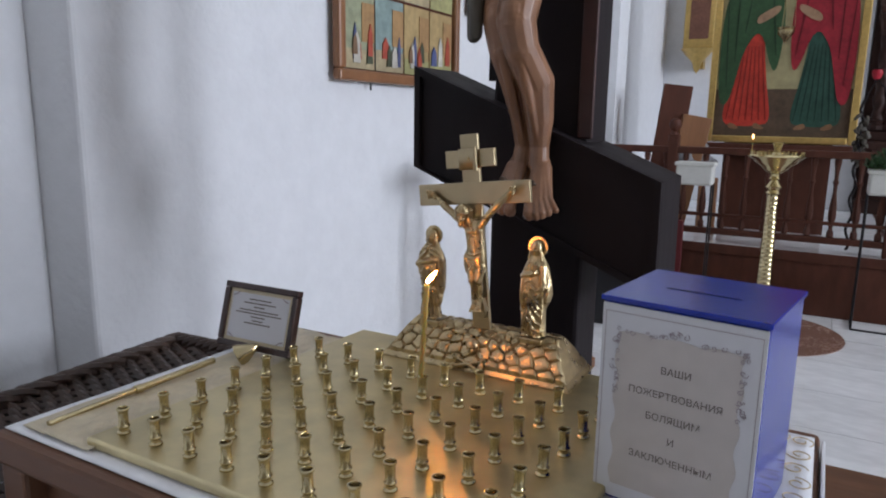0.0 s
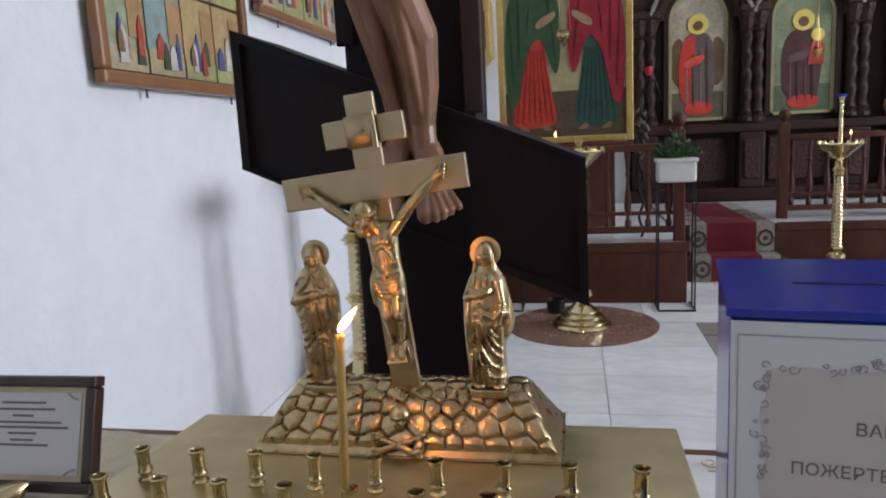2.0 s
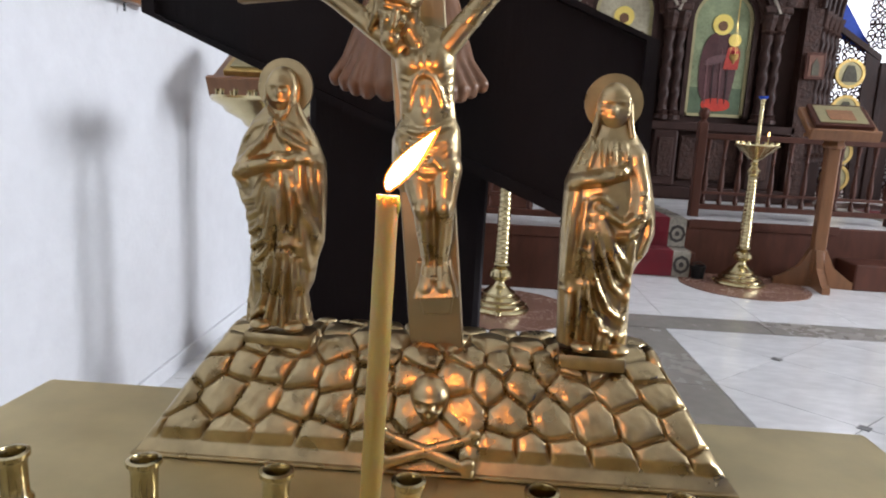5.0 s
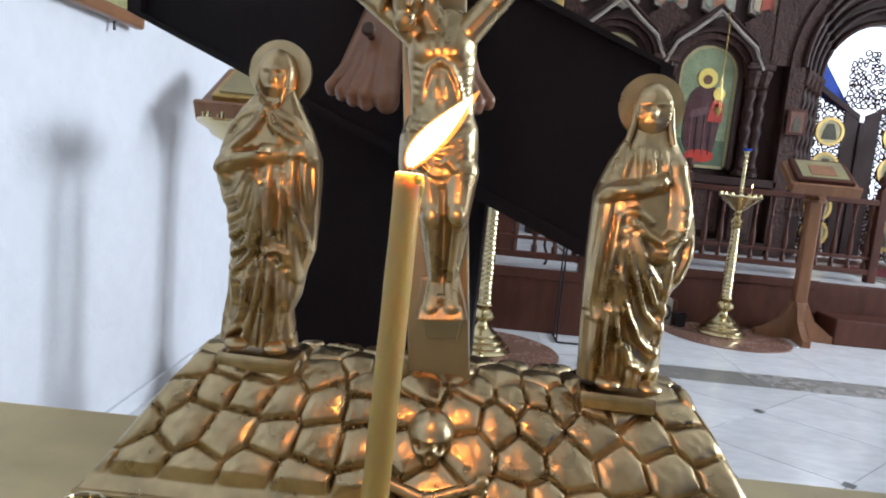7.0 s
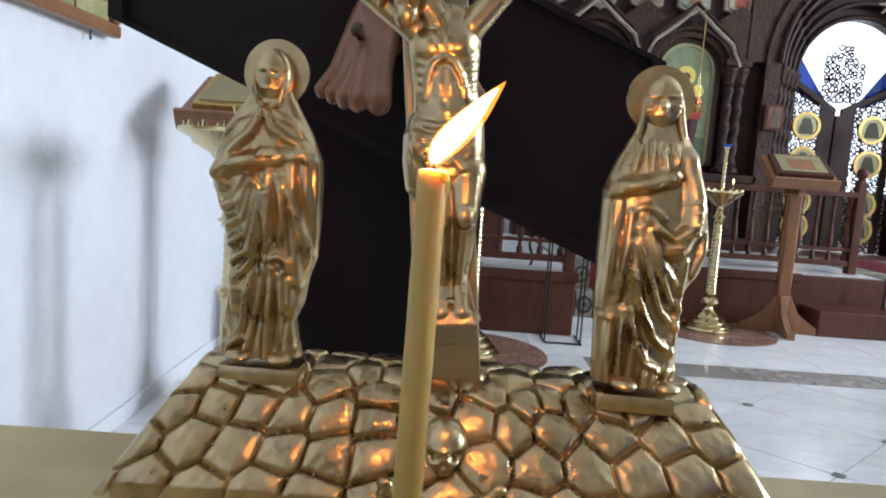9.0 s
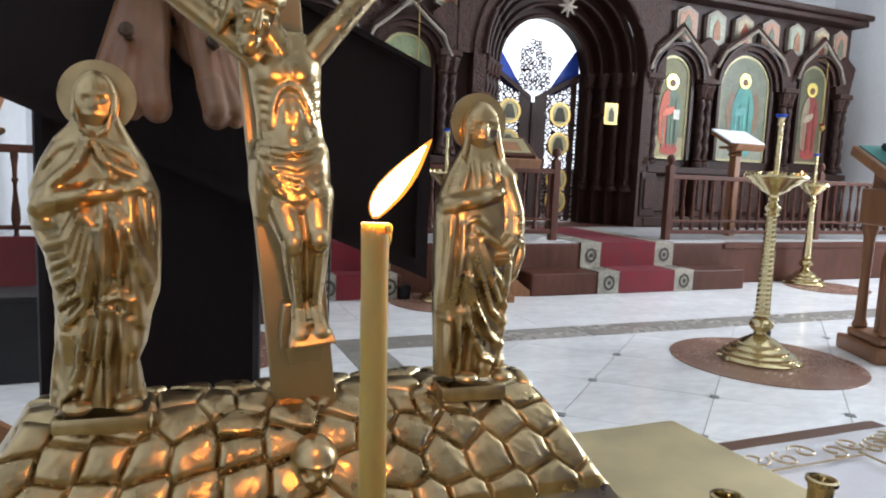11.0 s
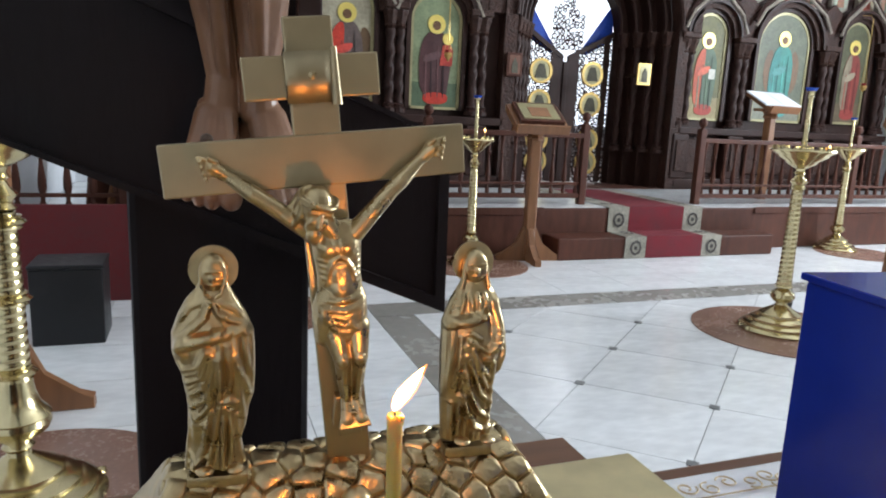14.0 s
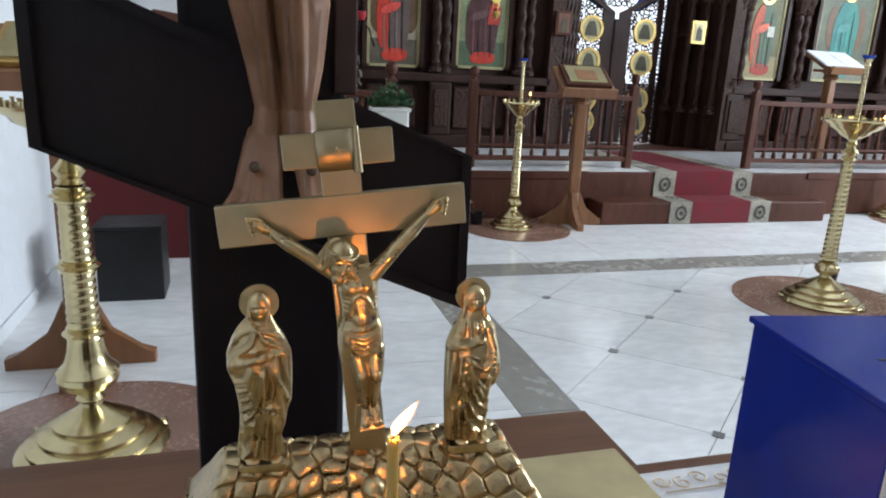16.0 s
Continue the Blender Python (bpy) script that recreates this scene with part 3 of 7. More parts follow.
# gable-shaped mouldings over the bays, with small upper icons between them
for x, w, z0, top, scheme, child in BAYS:
    half = w / 2 + 0.20
    pts = [(-half, -0.30), (-half * 0.8, -0.08), (-half * 0.45, 0.06), (0, 0.26), (half * 0.45, 0.06), (half * 0.8, -0.08), (half, -0.30)]
    line = [(x + a, ICO_Y - 0.09, top + 0.06 + b) for a, b in pts]
    part("ogee_moulding", tube(line, 0.022, 6), paint("silvered_wood", (0.32, 0.27, 0.22)), screen)
    part("ogee_moulding", tube([(a, b + 0.02, c + 0.06) for a, b, c in line], 0.028, 6), ICONWOOD, screen)
up = [(5.95, 0.17), (6.45, 0.17), (6.95, 0.16), (7.45, 0.16), (7.95, 0.16), (8.45, 0.15), (8.95, 0.15), (9.35, 0.14), (1.0, 0.17), (1.5, 0.17), (2.0, 0.17), (2.5, 0.17), (3.0, 0.17)]
for i, (x, h) in enumerate(up):
    hexo = [(x - h, 2.98), (x, 2.90), (x + h, 2.98), (x + h, 3.32), (x, 3.40), (x - h, 3.32)]
    part("upper_icon_frame", prism(hexo, ICO_Y + 0.03, ICO_Y + 0.098), paint("silvered_wood", (0.32, 0.27, 0.22)), screen)
    ins = [(x + (a - x) * 0.82, 3.15 + (b - 3.15) * 0.82) for a, b in hexo]
    part("upper_icon", prism(ins, ICO_Y + 0.02, ICO_Y + 0.029), paint("upper_%d" % (i % 3), ((0.42, 0.34, 0.22), (0.40, 0.22, 0.15), (0.32, 0.34, 0.26))[i % 3]), screen)
    part("upper_icon_shape", prism([(x - h * 0.4, 3.0), (x + h * 0.4, 3.0), (x + h * 0.3, 3.2), (x, 3.28), (x - h * 0.35, 3.18)], ICO_Y + 0.012, ICO_Y + 0.019), paint("upper_fig_%d" % (i % 3), ((0.35, 0.08, 0.05), (0.14, 0.16, 0.12), (0.30, 0.14, 0.08))[i % 3]), screen)

# great portal, stepping back in arches
SPR = 2.46
for k, (r, dy) in enumerate(((1.30, -0.06), (1.14, 0.12), (1.02, 0.27), (0.90, 0.42), (0.78, 0.57))):
    inner = (1.14, 1.02, 0.90, 0.78, 0.66)[k]
    part("portal_arch", arch_band(PORTAL_X, SPR, inner, r + 0.001, ICO_Y + dy, ICO_Y + dy + 0.16, foot=PLAT_Z + 0.002, steps=32), CARVING if k == 0 else ICONWOOD, screen)
    part("portal_moulding", tube([(PORTAL_X + (inner + 0.02) * math.cos(a), ICO_Y + dy - 0.015, SPR + (inner + 0.02) * math.sin(a)) for a in [math.pi * i / 28 for i in range(29)]], 0.03, 8), ICONWOOD, screen, smooth=True)
    if k:
        for sgn in (-1, 1):
            twisted_column(PORTAL_X + sgn * (inner + 0.05), ICO_Y + dy - 0.03, 1.0, 2.25, 0.045)
for sgn in (-1, 1):
    part("portal_spandrel", prism([(PORTAL_X + sgn * 1.28, 2.46), (PORTAL_X + sgn * 1.5, 2.46), (PORTAL_X + sgn * 1.5, 3.9), (PORTAL_X + sgn * 0.2, 3.9), (PORTAL_X + sgn * 0.66, 3.58), (PORTAL_X + sgn * 1.05, 3.22)][::sgn], ICO_Y - 0.03, ICO_Y + 0.2), CARVING, screen)
star = bmesh.new()
for k in range(4):
    tube([(-0.13 * math.cos(math.pi * k / 4), 0, -0.13 * math.sin(math.pi * k / 4)), (0, 0, 0), (0.13 * math.cos(math.pi * k / 4), 0, 0.13 * math.sin(math.pi * k / 4))], 0.03, 6, star, [0.3, 1, 0.3])
part("star", star, paint("silvered_wood", (0.32, 0.27, 0.22)), screen, "silvered carved star", m=pose(4.50, ICO_Y - 0.10, 3.12))

# pierced double doors of the portal
DOOR_Y = ICO_Y + 0.70
doors = thing("royal_doors", "pierced dark carved double doors with round painted medallions", "doors")


def scrolls(x0, x1, top, z0, seed, name):
    """Openwork of small curling rings between two edges; top(x) is its height."""
    rng = random.Random(seed)
    bm = bmesh.new()
    z = z0
    while z < 3.1:
        x = x0 + 0.03
        while x < x1:
            if z < top(x) - 0.02:
                r = rng.uniform(0.026, 0.046)
                cx, cz, start, turn = x + rng.uniform(-0.012, 0.012), z + rng.uniform(-0.012, 0.012), rng.uniform(0, 6.28), rng.choice((-1, 1))
                pts = [(cx + r * (1 - 0.55 * i / 11) * math.cos(start + turn * i * 0.6), rng.uniform(-0.004, 0.004), cz + r * (1 - 0.55 * i / 11) * math.sin(start + turn * i * 0.6)) for i in range(12)]
                tube(pts, 0.0105, 4, bm)
            x += 0.068
        z += 0.066
    return part(name, bm, ICONWOOD, doors, "pierced carved scrollwork", m=pose(0, DOOR_Y, 0))


L, R, MID = PORTAL_X - 0.67, PORTAL_X + 0.67, PORTAL_X - 0.06
vee = lambda x: 2.06 + 0.36 * min(1.0, abs(x - MID) / 0.62)
part("meeting_stile", box(MID - 0.035, MID + 0.035, DOOR_Y - 0.03, DOOR_Y + 0.02, PLAT_Z + 0.01, 2.04, 0.01), ICONWOOD, doors)
for a, b, sd in ((L, MID - 0.05, 3), (MID + 0.05, R, 4)):
    leaf = scrolls(a, b, vee, PLAT_Z + 0.05, sd, "door_scrollwork")
    inner = MID - 0.035 if a < MID - 0.1 else MID + 0.035
    outer = L if inner < MID else R
    sg = 1 if outer > inner else -1
    for w0, w1, nm in ((0.0, 0.17, "inner_panel"), (0.55, 0.63, "outer_stile")):
        xs = sorted((inner + sg * w0, inner + sg * w1))
        part(nm, prism([(xs[0], PLAT_Z + 0.01), (xs[1], PLAT_Z + 0.01), (xs[1], vee(xs[1])), (xs[0], vee(xs[0]))], DOOR_Y - 0.012, DOOR_Y + 0.014), ICONWOOD, doors)
    band = [(inner, vee(inner) - 0.03), (outer, vee(outer) - 0.01), (outer, vee(outer) + 0.06), (inner, vee(inner) + 0.04)]
    part("door_crest", prism(band[::sg], DOOR_Y - 0.02, DOOR_Y + 0.02), ICONWOOD, doors)
    cx = (inner + outer) / 2 + sg * 0.035
    for zc in (1.90, 1.50, 1.02, 0.72):
        part("medallion_ring", lathe([(0.13, -0.02), (0.165, -0.02), (0.165, 0.02), (0.13, 0.02), (0.13, -0.02)], 24), GOLD, doors, m=pose(cx, DOOR_Y - 0.012, zc, 90, 0, 0))
        part("medallion", lathe([(0, -0.008), (0.132, -0.008), (0.132, 0.01), (0, 0.01)], 24), PALEGOLD, doors, m=pose(cx, DOOR_Y - 0.012, zc, 90, 0, 0))
        part("medallion_shape", prism([(cx - 0.085, zc - 0.09), (cx + 0.085, zc - 0.09), (cx + 0.07, zc + 0.0), (cx + 0.035, zc + 0.09), (cx - 0.035, zc + 0.09), (cx - 0.07, zc)], DOOR_Y - 0.03, DOOR_Y - 0.0215), paint("dark_olive", (0.10, 0.09, 0.06)), doors)
    # blue curtain edge behind the door head
    cur = [(outer, 2.36), (outer, 2.70), (outer - sg * 0.07, 2.77), (outer - sg * 0.50, 2.17), (outer - sg * 0.40, 2.15)]
    part("curtain", prism(cur[::-sg], DOOR_Y + 0.06, DOOR_Y + 0.075), paint("royal_blue_cloth", (0.02, 0.07, 0.42)), doors, "royal blue curtain")
scrolls(MID - 0.22, MID + 0.25, lambda x: 2.90 - 1.3 * abs(x - MID) ** 1.2, 2.22, 9, "door_crown")

for x, nm in ((5.22, 0), (3.42, 1)):
    ic = thing("small_icon", "small square icon in a gilded frame on the screen" if nm == 0 else "small dark icon in a red-brown frame on the screen", "icon")
    part("frame", box(x - 0.10, x + 0.10, ICO_Y - 0.115, ICO_Y - 0.09, 1.75, 2.02, 0.006), GOLD if nm == 0 else RAILWOOD, ic)
    part("picture", box(x - 0.07, x + 0.07, ICO_Y - 0.121, ICO_Y - 0.116, 1.78, 1.99), PALEGOLD if nm == 0 else paint("brown_picture", (0.2, 0.09, 0.06)), ic)
    part("painted_shape", prism([(x - 0.04, 1.79), (x + 0.04, 1.79), (x + 0.035, 1.90), (x, 1.96), (x - 0.035, 1.90)], ICO_Y - 0.127, ICO_Y - 0.122), paint("dark_olive", (0.10, 0.09, 0.06)), ic)
    part("bracket", box(x - 0.02, x + 0.02, ICO_Y - 0.089, ICO_Y + 0.3, 1.86, 1.90), ICONWOOD, ic)

def icon_lamp(x, z):
    """A small oil lamp on chains from a bracket on the screen."""
    la = thing("icon_lamp", "small gilded oil lamp hanging before a painted icon", "lamp", pose(x, ICO_Y - 0.20, z), "lamps before the icons")
    part("bowl", lathe([(0.0, -0.075), (0.010, -0.065), (0.014, -0.05), (0.036, -0.03), (0.046, 0.0), (0.040, 0.008), (0.047, 0.02), (0.036, 0.02), (0.0, 0.014)], 18), GOLD, la, smooth=True)
    part("glass", lathe([(0.0, 0.012), (0.026, 0.014), (0.032, 0.05), (0.028, 0.05), (0.022, 0.02), (0.0, 0.018)], 16), paint("ruby_glass", (0.40, 0.015, 0.03)), la, "red lamp glass", smooth=True)
    for k in range(3):
        a = 2.094 * k + 0.4
        part("chain", tube([(0.044 * math.cos(a), 0.044 * math.sin(a), 0.015), (0, 0, 0.36)], 0.0022, 5), GOLD, la)
    part("bracket", tube([(0, 0, 0.34), (0, 0, 0.92), (0, 0.05, 0.98), (0, 0.28, 1.0)], 0.006, 6), GOLD, la, smooth=True)


icon_lamp(2.56, 1.93)
icon_lamp(8.86, 1.93)

# ---- marble pavement ----
def clip(poly, inside, cut):
    out = []
    for i, p in enumerate(poly):
        q = poly[(i + 1) % len(poly)]
        if inside(p):
            out.append(p)
        if inside(p) != inside(q):
            out.append(cut(p, q))
    return out


def clip_rect(poly, x0, x1, y0, y1):
    for ax, val, sg in ((0, x0, 1), (0, x1, -1), (1, y0, 1), (1, y1, -1)):
        if not poly:
            return poly
        poly = clip(poly, lambda p: (p[ax] - val) * sg >= 0, lambda p, q: tuple(p[k] + (q[k] - p[k]) * (val - p[ax]) / (q[ax] - p[ax]) for k in (0, 1)))
    return poly


def slab(poly, mat, name="tile", top=0.0):
    cx, cy = sum(p[0] for p in poly) / len(poly), sum(p[1] for p in poly) / len(poly)
    bm = bmesh.new()
    lo = [bm.verts.new((p[0] - cx, p[1] - cy, top - 0.02)) for p in poly]
    hi = [bm.verts.new((p[0] - cx, p[1] - cy, top)) for p in poly]
    bm.faces.new(hi)
    for i in range(len(poly)):
        j = (i + 1) % len(poly)
        bm.faces.new((lo[i], lo[j], hi[j], hi[i]))
    return part(name, bm, mat, ground, m=pose(cx, cy, 0))


DX, DY, G = 0.463, 0.412, 0.003
for i in range(-2, 14):
    for j in range(-3, 8):
        if (i + j) % 2 == 0:
            continue
        cx, cy = 1.635 + DX * i, 1.512 + DY * j
        p = clip_rect([(cx - DX + G, cy), (cx, cy - DY + G), (cx + DX - G, cy), (cx, cy + DY - G)], 1.185, 7.6, 0.3, 3.615)
        if len(p) > 2:
            slab(p, MARBLE)
for i in range(0, 9):
    for j in range(-3, 5):
        if (i + j) % 2 == 0:
            cx, cy, d = 1.635 + DX * i, 1.512 + DY * j, 0.032
            slab([(cx - d, cy), (cx, cy - d), (cx + d, cy), (cx, cy + d)], DOTSTONE, "inset", 0.0035)
for k in range(10):
    slab(clip_rect([(0.925 + 0.9 * k, 3.62), (1.82 + 0.9 * k, 3.62), (1.82 + 0.9 * k, 3.90), (0.925 + 0.9 * k, 3.90)], 0.925, 10.6, 3.62, 3.90), GREYSTONE, "border_slab")
for k in range(6):
    slab([(0.925, 3.61 - 0.9 * k - 0.895), (1.18, 3.61 - 0.9 * k - 0.895), (1.18, 3.61 - 0.9 * k), (0.925, 3.61 - 0.9 * k)], GREYSTONE, "border_slab")
for i in range(18):
    for j in range(3):
        x, y = -1.24 + 0.62 * i, 3.906 + 0.47 * j
        if x < 9.8:
            slab([(x, y), (x + 0.616, y), (x + 0.616, y + 0.466), (x, y + 0.466)], MARBLE)
for i in range(4):
    for j in range(12):
        x0, y = max(-1.24, -1.24 + 0.62 * i - 0.31), -2.2 + 0.508 * j
        x1 = min(0.92, -1.24 + 0.62 * i + 0.306)
        if x1 - x0 > 0.05:
            slab([(x0, y), (x1, y), (x1, y + 0.504), (x0, y + 0.504)], MARBLE)
slab([(7.604, 0.3), (10.59, 0.3), (10.59, 3.615), (7.604, 3.615)], MARBLE, "slab")
slab([(1.185, -6.4), (10.59, -6.4), (10.59, 0.296), (1.185, 0.296)], MARBLE, "slab")
slab([(-1.24, -6.4), (1.17, -6.4), (1.17, -2.21), (-1.24, -2.21)], MARBLE, "slab")
for cx, cy, r in ((0.20, 3.84, 0.49), (2.13, 4.95, 0.48), (3.42, 2.80, 0.57), (6.58, 5.16 - 0.28, 0.42), (-0.64, 1.88, 0.50)):
    slab([(cx + r * math.cos(2 * math.pi * k / 48), cy + r * math.sin(2 * math.pi * k / 48)) for k in range(48)], ROSE, "round_inlay", 0.006)

# ---- standing candlesticks ----


def candlestick(x, y, cup_z, tip_z, label, turn=0, blue=True, dish=0.165, foot=1.0, collars=False):
    st = thing("candle_stand", label, "candle stand", pose(x, y, 0.006, 0, 0, turn), "floor candle stands")
    prof = [(0.0, 0.0), (0.185, 0.0), (0.19, 0.012), (0.18, 0.025), (0.165, 0.03), (0.165, 0.045), (0.15, 0.055), (0.135, 0.06), (0.135, 0.075), (0.115, 0.09), (0.10, 0.095), (0.10, 0.11), (0.075, 0.13), (0.05, 0.15), (0.035, 0.165), (0.032, 0.18)]
    part("base", lathe([(0.032 + (r - 0.032) * foot if r > 0.032 else r, z) for r, z in prof], 40), STANDBRASS, st, smooth=True)
    for k in range(3):
        a = 2 * math.pi * k / 3 + 0.5
        part("foot", lathe([(0.0, -0.004), (0.014, -0.004), (0.02, 0.006), (0.016, 0.02), (0.0, 0.026)], 10), STANDBRASS, st, m=pose((0.03 + 0.155 * foot) * math.cos(a), (0.03 + 0.155 * foot) * math.sin(a), 0.004))
    z1 = cup_z - 0.24
    if collars:
        part("lower_knob", lathe([(0.034, 0.178), (0.046, 0.192), (0.036, 0.205), (0.060, 0.225), (0.088, 0.245), (0.098, 0.268), (0.092, 0.285), (0.098, 0.292), (0.090, 0.302), (0.070, 0.325), (0.058, 0.365), (0.052, 0.41), (0.050, 0.42)], 36), STANDBRASS, st, smooth=True)
        z0 = 0.418
        for k in range(3):
            zc = z0 + (z1 - z0) * (0.02 + 0.46 * k)
            part("collar", lathe([(0.046, zc - 0.022), (0.056, zc - 0.018), (0.052, zc - 0.010), (0.068, zc), (0.052, zc + 0.010), (0.056, zc + 0.018), (0.046, zc + 0.022)], 32), STANDBRASS, st, smooth=True)
        part("shaft", lathe([(0.050 - 0.008 * i / 150, z0 + (z1 - z0) * i / 150) for i in range(151)], 20, twist=lambda z, a: 1 + 0.030 * math.cos(a - z * 230)), STANDBRASS, st, smooth=True)
    else:
        part("lower_knob", lathe([(0.03, 0.178), (0.055, 0.19), (0.074, 0.215), (0.07, 0.24), (0.048, 0.26), (0.028, 0.27), (0.052, 0.28), (0.052, 0.292), (0.04, 0.30)], 28), STANDBRASS, st, smooth=True)
        z0 = 0.298
        part("shaft", lathe([(0.045 - 0.012 * i / 150, z0 + (z1 - z0) * i / 150) for i in range(151)], 16, twist=lambda z, a: 1 + 0.035 * math.cos(a - z * 210)), STANDBRASS, st, smooth=True)
    part("upper_knob", lathe([(0.030, z1 - 0.002), (0.046, z1 + 0.01), (0.033, z1 + 0.025), (0.05, z1 + 0.05), (0.03, z1 + 0.075), (0.022, z1 + 0.09), (0.034, z1 + 0.10), (0.024, z1 + 0.115), (0.03, z1 + 0.13)], 24), STANDBRASS, st, smooth=True)
    d = dish
    part("dish", lathe([(0.028, z1 + 0.128), (0.05, z1 + 0.14), (d * 0.45, z1 + 0.16), (d * 0.5, z1 + 0.175), (d * 0.75, z1 + 0.20), (d * 0.8, z1 + 0.215), (d * 0.97, z1 + 0.232), (d, z1 + 0.24), (d * 0.98, z1 + 0.248), (d * 0.4, z1 + 0.236), (0.0, z1 + 0.236)], 40), STANDBRASS, st, smooth=True)
    sock = None
    for ring, n in ((0.88, 16), (0.62, 10)):
        for k in range(n):
            a = 2 * math.pi * k / n
            m = pose(d * ring * math.cos(a), d * ring * math.sin(a), z1 + 0.242)
            if sock is None:
                sock = part("socket", lathe([(0.004, 0), (0.007, 0.002), (0.006, 0.018), (0.0085, 0.024), (0.0055, 0.024), (0.0055, 0.012)], 8), STANDBRASS, st, m=m)
            else:
                twin(sock, "socket", st, m)
    zt = z1 + 0.236
    if blue:
        part("finial_shaft", lathe([(0.016 - 0.003 * i / 60, zt + (tip_z - 0.07 - zt) * i / 60) for i in range(61)], 10, twist=lambda z, a: 1 + 0.10 * math.cos(a - z * 260)), STANDBRASS, st, smooth=True)
        part("lamp_holder", lathe([(0.013, tip_z - 0.07), (0.02, tip_z - 0.06), (0.014, tip_z - 0.045), (0.022, tip_z - 0.03), (0.024, tip_z - 0.02)], 16), STANDBRASS, st, smooth=True)
        part("oil_lamp", lathe([(0.0, tip_z - 0.02), (0.026, tip_z - 0.02), (0.038, tip_z), (0.034, tip_z), (0.022, tip_z - 0.012), (0, tip_z - 0.012)], 20), BLUEGLASS, st, "blue glass oil lamp", smooth=True)
    else:
        part("crown", lathe([(0.03, zt), (0.034, zt + 0.01), (0.02, zt + 0.025), (0.022, zt + 0.05), (0.035, zt + 0.085), (0.03, zt + 0.085), (0.012, zt + 0.05), (0.0, zt + 0.05)], 10), STANDBRASS, st, smooth=True)
    return st


def thin_candle(st_xy, z, h):
    c = thing("lit_taper", "thin lit wax taper in the candle stand", "candle", pose(*st_xy, z), "tapers on stands")
    part("wax", lathe([(0.0, 0), (0.0035, 0), (0.003, h), (0, h)], 8), WAX, c)
    part("flame", lathe([(0.0, h + 0.002), (0.007, h + 0.012), (0.005, h + 0.024), (0.0, h + 0.04)], 8), SMALLFLAME, c, "small orange flame")


candlestick(0.20, 3.80, 1.13, 1.3, "tall brass candle stand with a fluted crown", blue=False)
candlestick(2.11, 4.98, 1.07, 1.43, "tall spiral brass candle stand with a blue oil lamp")
candlestick(3.39, 2.83, 1.14, 1.515, "tall spiral brass candle stand with a blue oil lamp", 30, dish=0.19, foot=1.38)
candlestick(6.55, 5.14, 1.09, 1.43, "tall spiral brass candle stand beside the platform", 10, foot=1.25)
candlestick(-0.65, 1.87, 1.16, 1.3, "tall ribbed brass candle stand near the white wall", blue=False, dish=0.19, foot=1.35, collars=True)
thin_candle((0.055, 3.80), 1.13, 0.10)
thin_candle((3.50, 2.74), 1.13, 0.02)
thin_candle((2.13, 4.84), 1.06, 0.08)

# metal pails and buckets beside the stands
for x, y, r, h in ((0.02, 4.14, 0.07, 0.10), (3.64, 3.04, 0.055, 0.12), (1.83, 5.12, 0.06, 0.10), (-1.02, 1.72, 0.09, 0.11)):
    pail = thing("pail", "small dark metal pail on the floor by a candle stand", "pail", pose(x, y, 0.006), "pails")
    part("body", lathe([(0.0, 0), (r * 0.8, 0), (r, h), (r * 0.94, h), (r * 0.76, 0.008), (0, 0.008)], 20), BLACKMETAL, pail, smooth=True)
    part("bail", tube([(r * math.cos(a), 0, h + r * 0.8 * math.sin(a) - 0.02) for a in [math.pi * i / 12 for i in range(13)]], 0.004, 6), BLACKMETAL, pail)

# ---- lecterns ----


def lectern(x, y, turn, top_z, label, cross=True):
    le = thing("lectern", label, "lectern", pose(x, y, 0, 0, 0, turn), "lecterns")
    foot = prism([(-0.30, 0.0), (0.30, 0.0), (0.30, 0.05), (0.24, 0.07), (0.12, 0.16), (0.06, 0.30), (-0.06, 0.30), (-0.12, 0.16), (-0.24, 0.07), (-0.30, 0.05)], -0.03, 0.03, bevel=0.006)
    f = part("foot", foot, OAK, le)
    bm = prism([(-0.30, 0.0), (0.30, 0.0), (0.30, 0.05), (0.24, 0.07), (0.12, 0.16), (0.06, 0.298), (-0.06, 0.298), (-0.12, 0.16), (-0.24, 0.07), (-0.30, 0.05)], -0.029, 0.029, bevel=0.006)
    part("foot", bm, OAK, le, m=pose(0, 0, 0, 0, 0, 90))
    part("post", box(-0.048, 0.048, -0.048, 0.048, 0.05, top_z - 0.14, 0.012), OAK, le)
    part("post_capital", lathe([(0.07, top_z - 0.22), (0.085, top_z - 0.20), (0.07, top_z - 0.17), (0.11, top_z - 0.13), (0.11, top_z - 0.115)], 8), OAK, le)
    desk = part("desk", box(-0.24, 0.24, -0.20, 0.20, -0.03, 0.03, 0.008), OAK, le, m=pose(0, 0, top_z - 0.03, 28, 0, 0))
    part("ledge", box(-0.24, 0.24, -0.225, -0.2, -0.03, 0.055, 0.005), OAK, desk)
    part("desk_support", prism([(-0.2, 0.0), (0.2, 0.0), (0.2, 0.03), (-0.2, 0.03)], -0.08, 0.08), OAK, le, m=pose(0, 0, top_z - 0.14))
    return le, desk


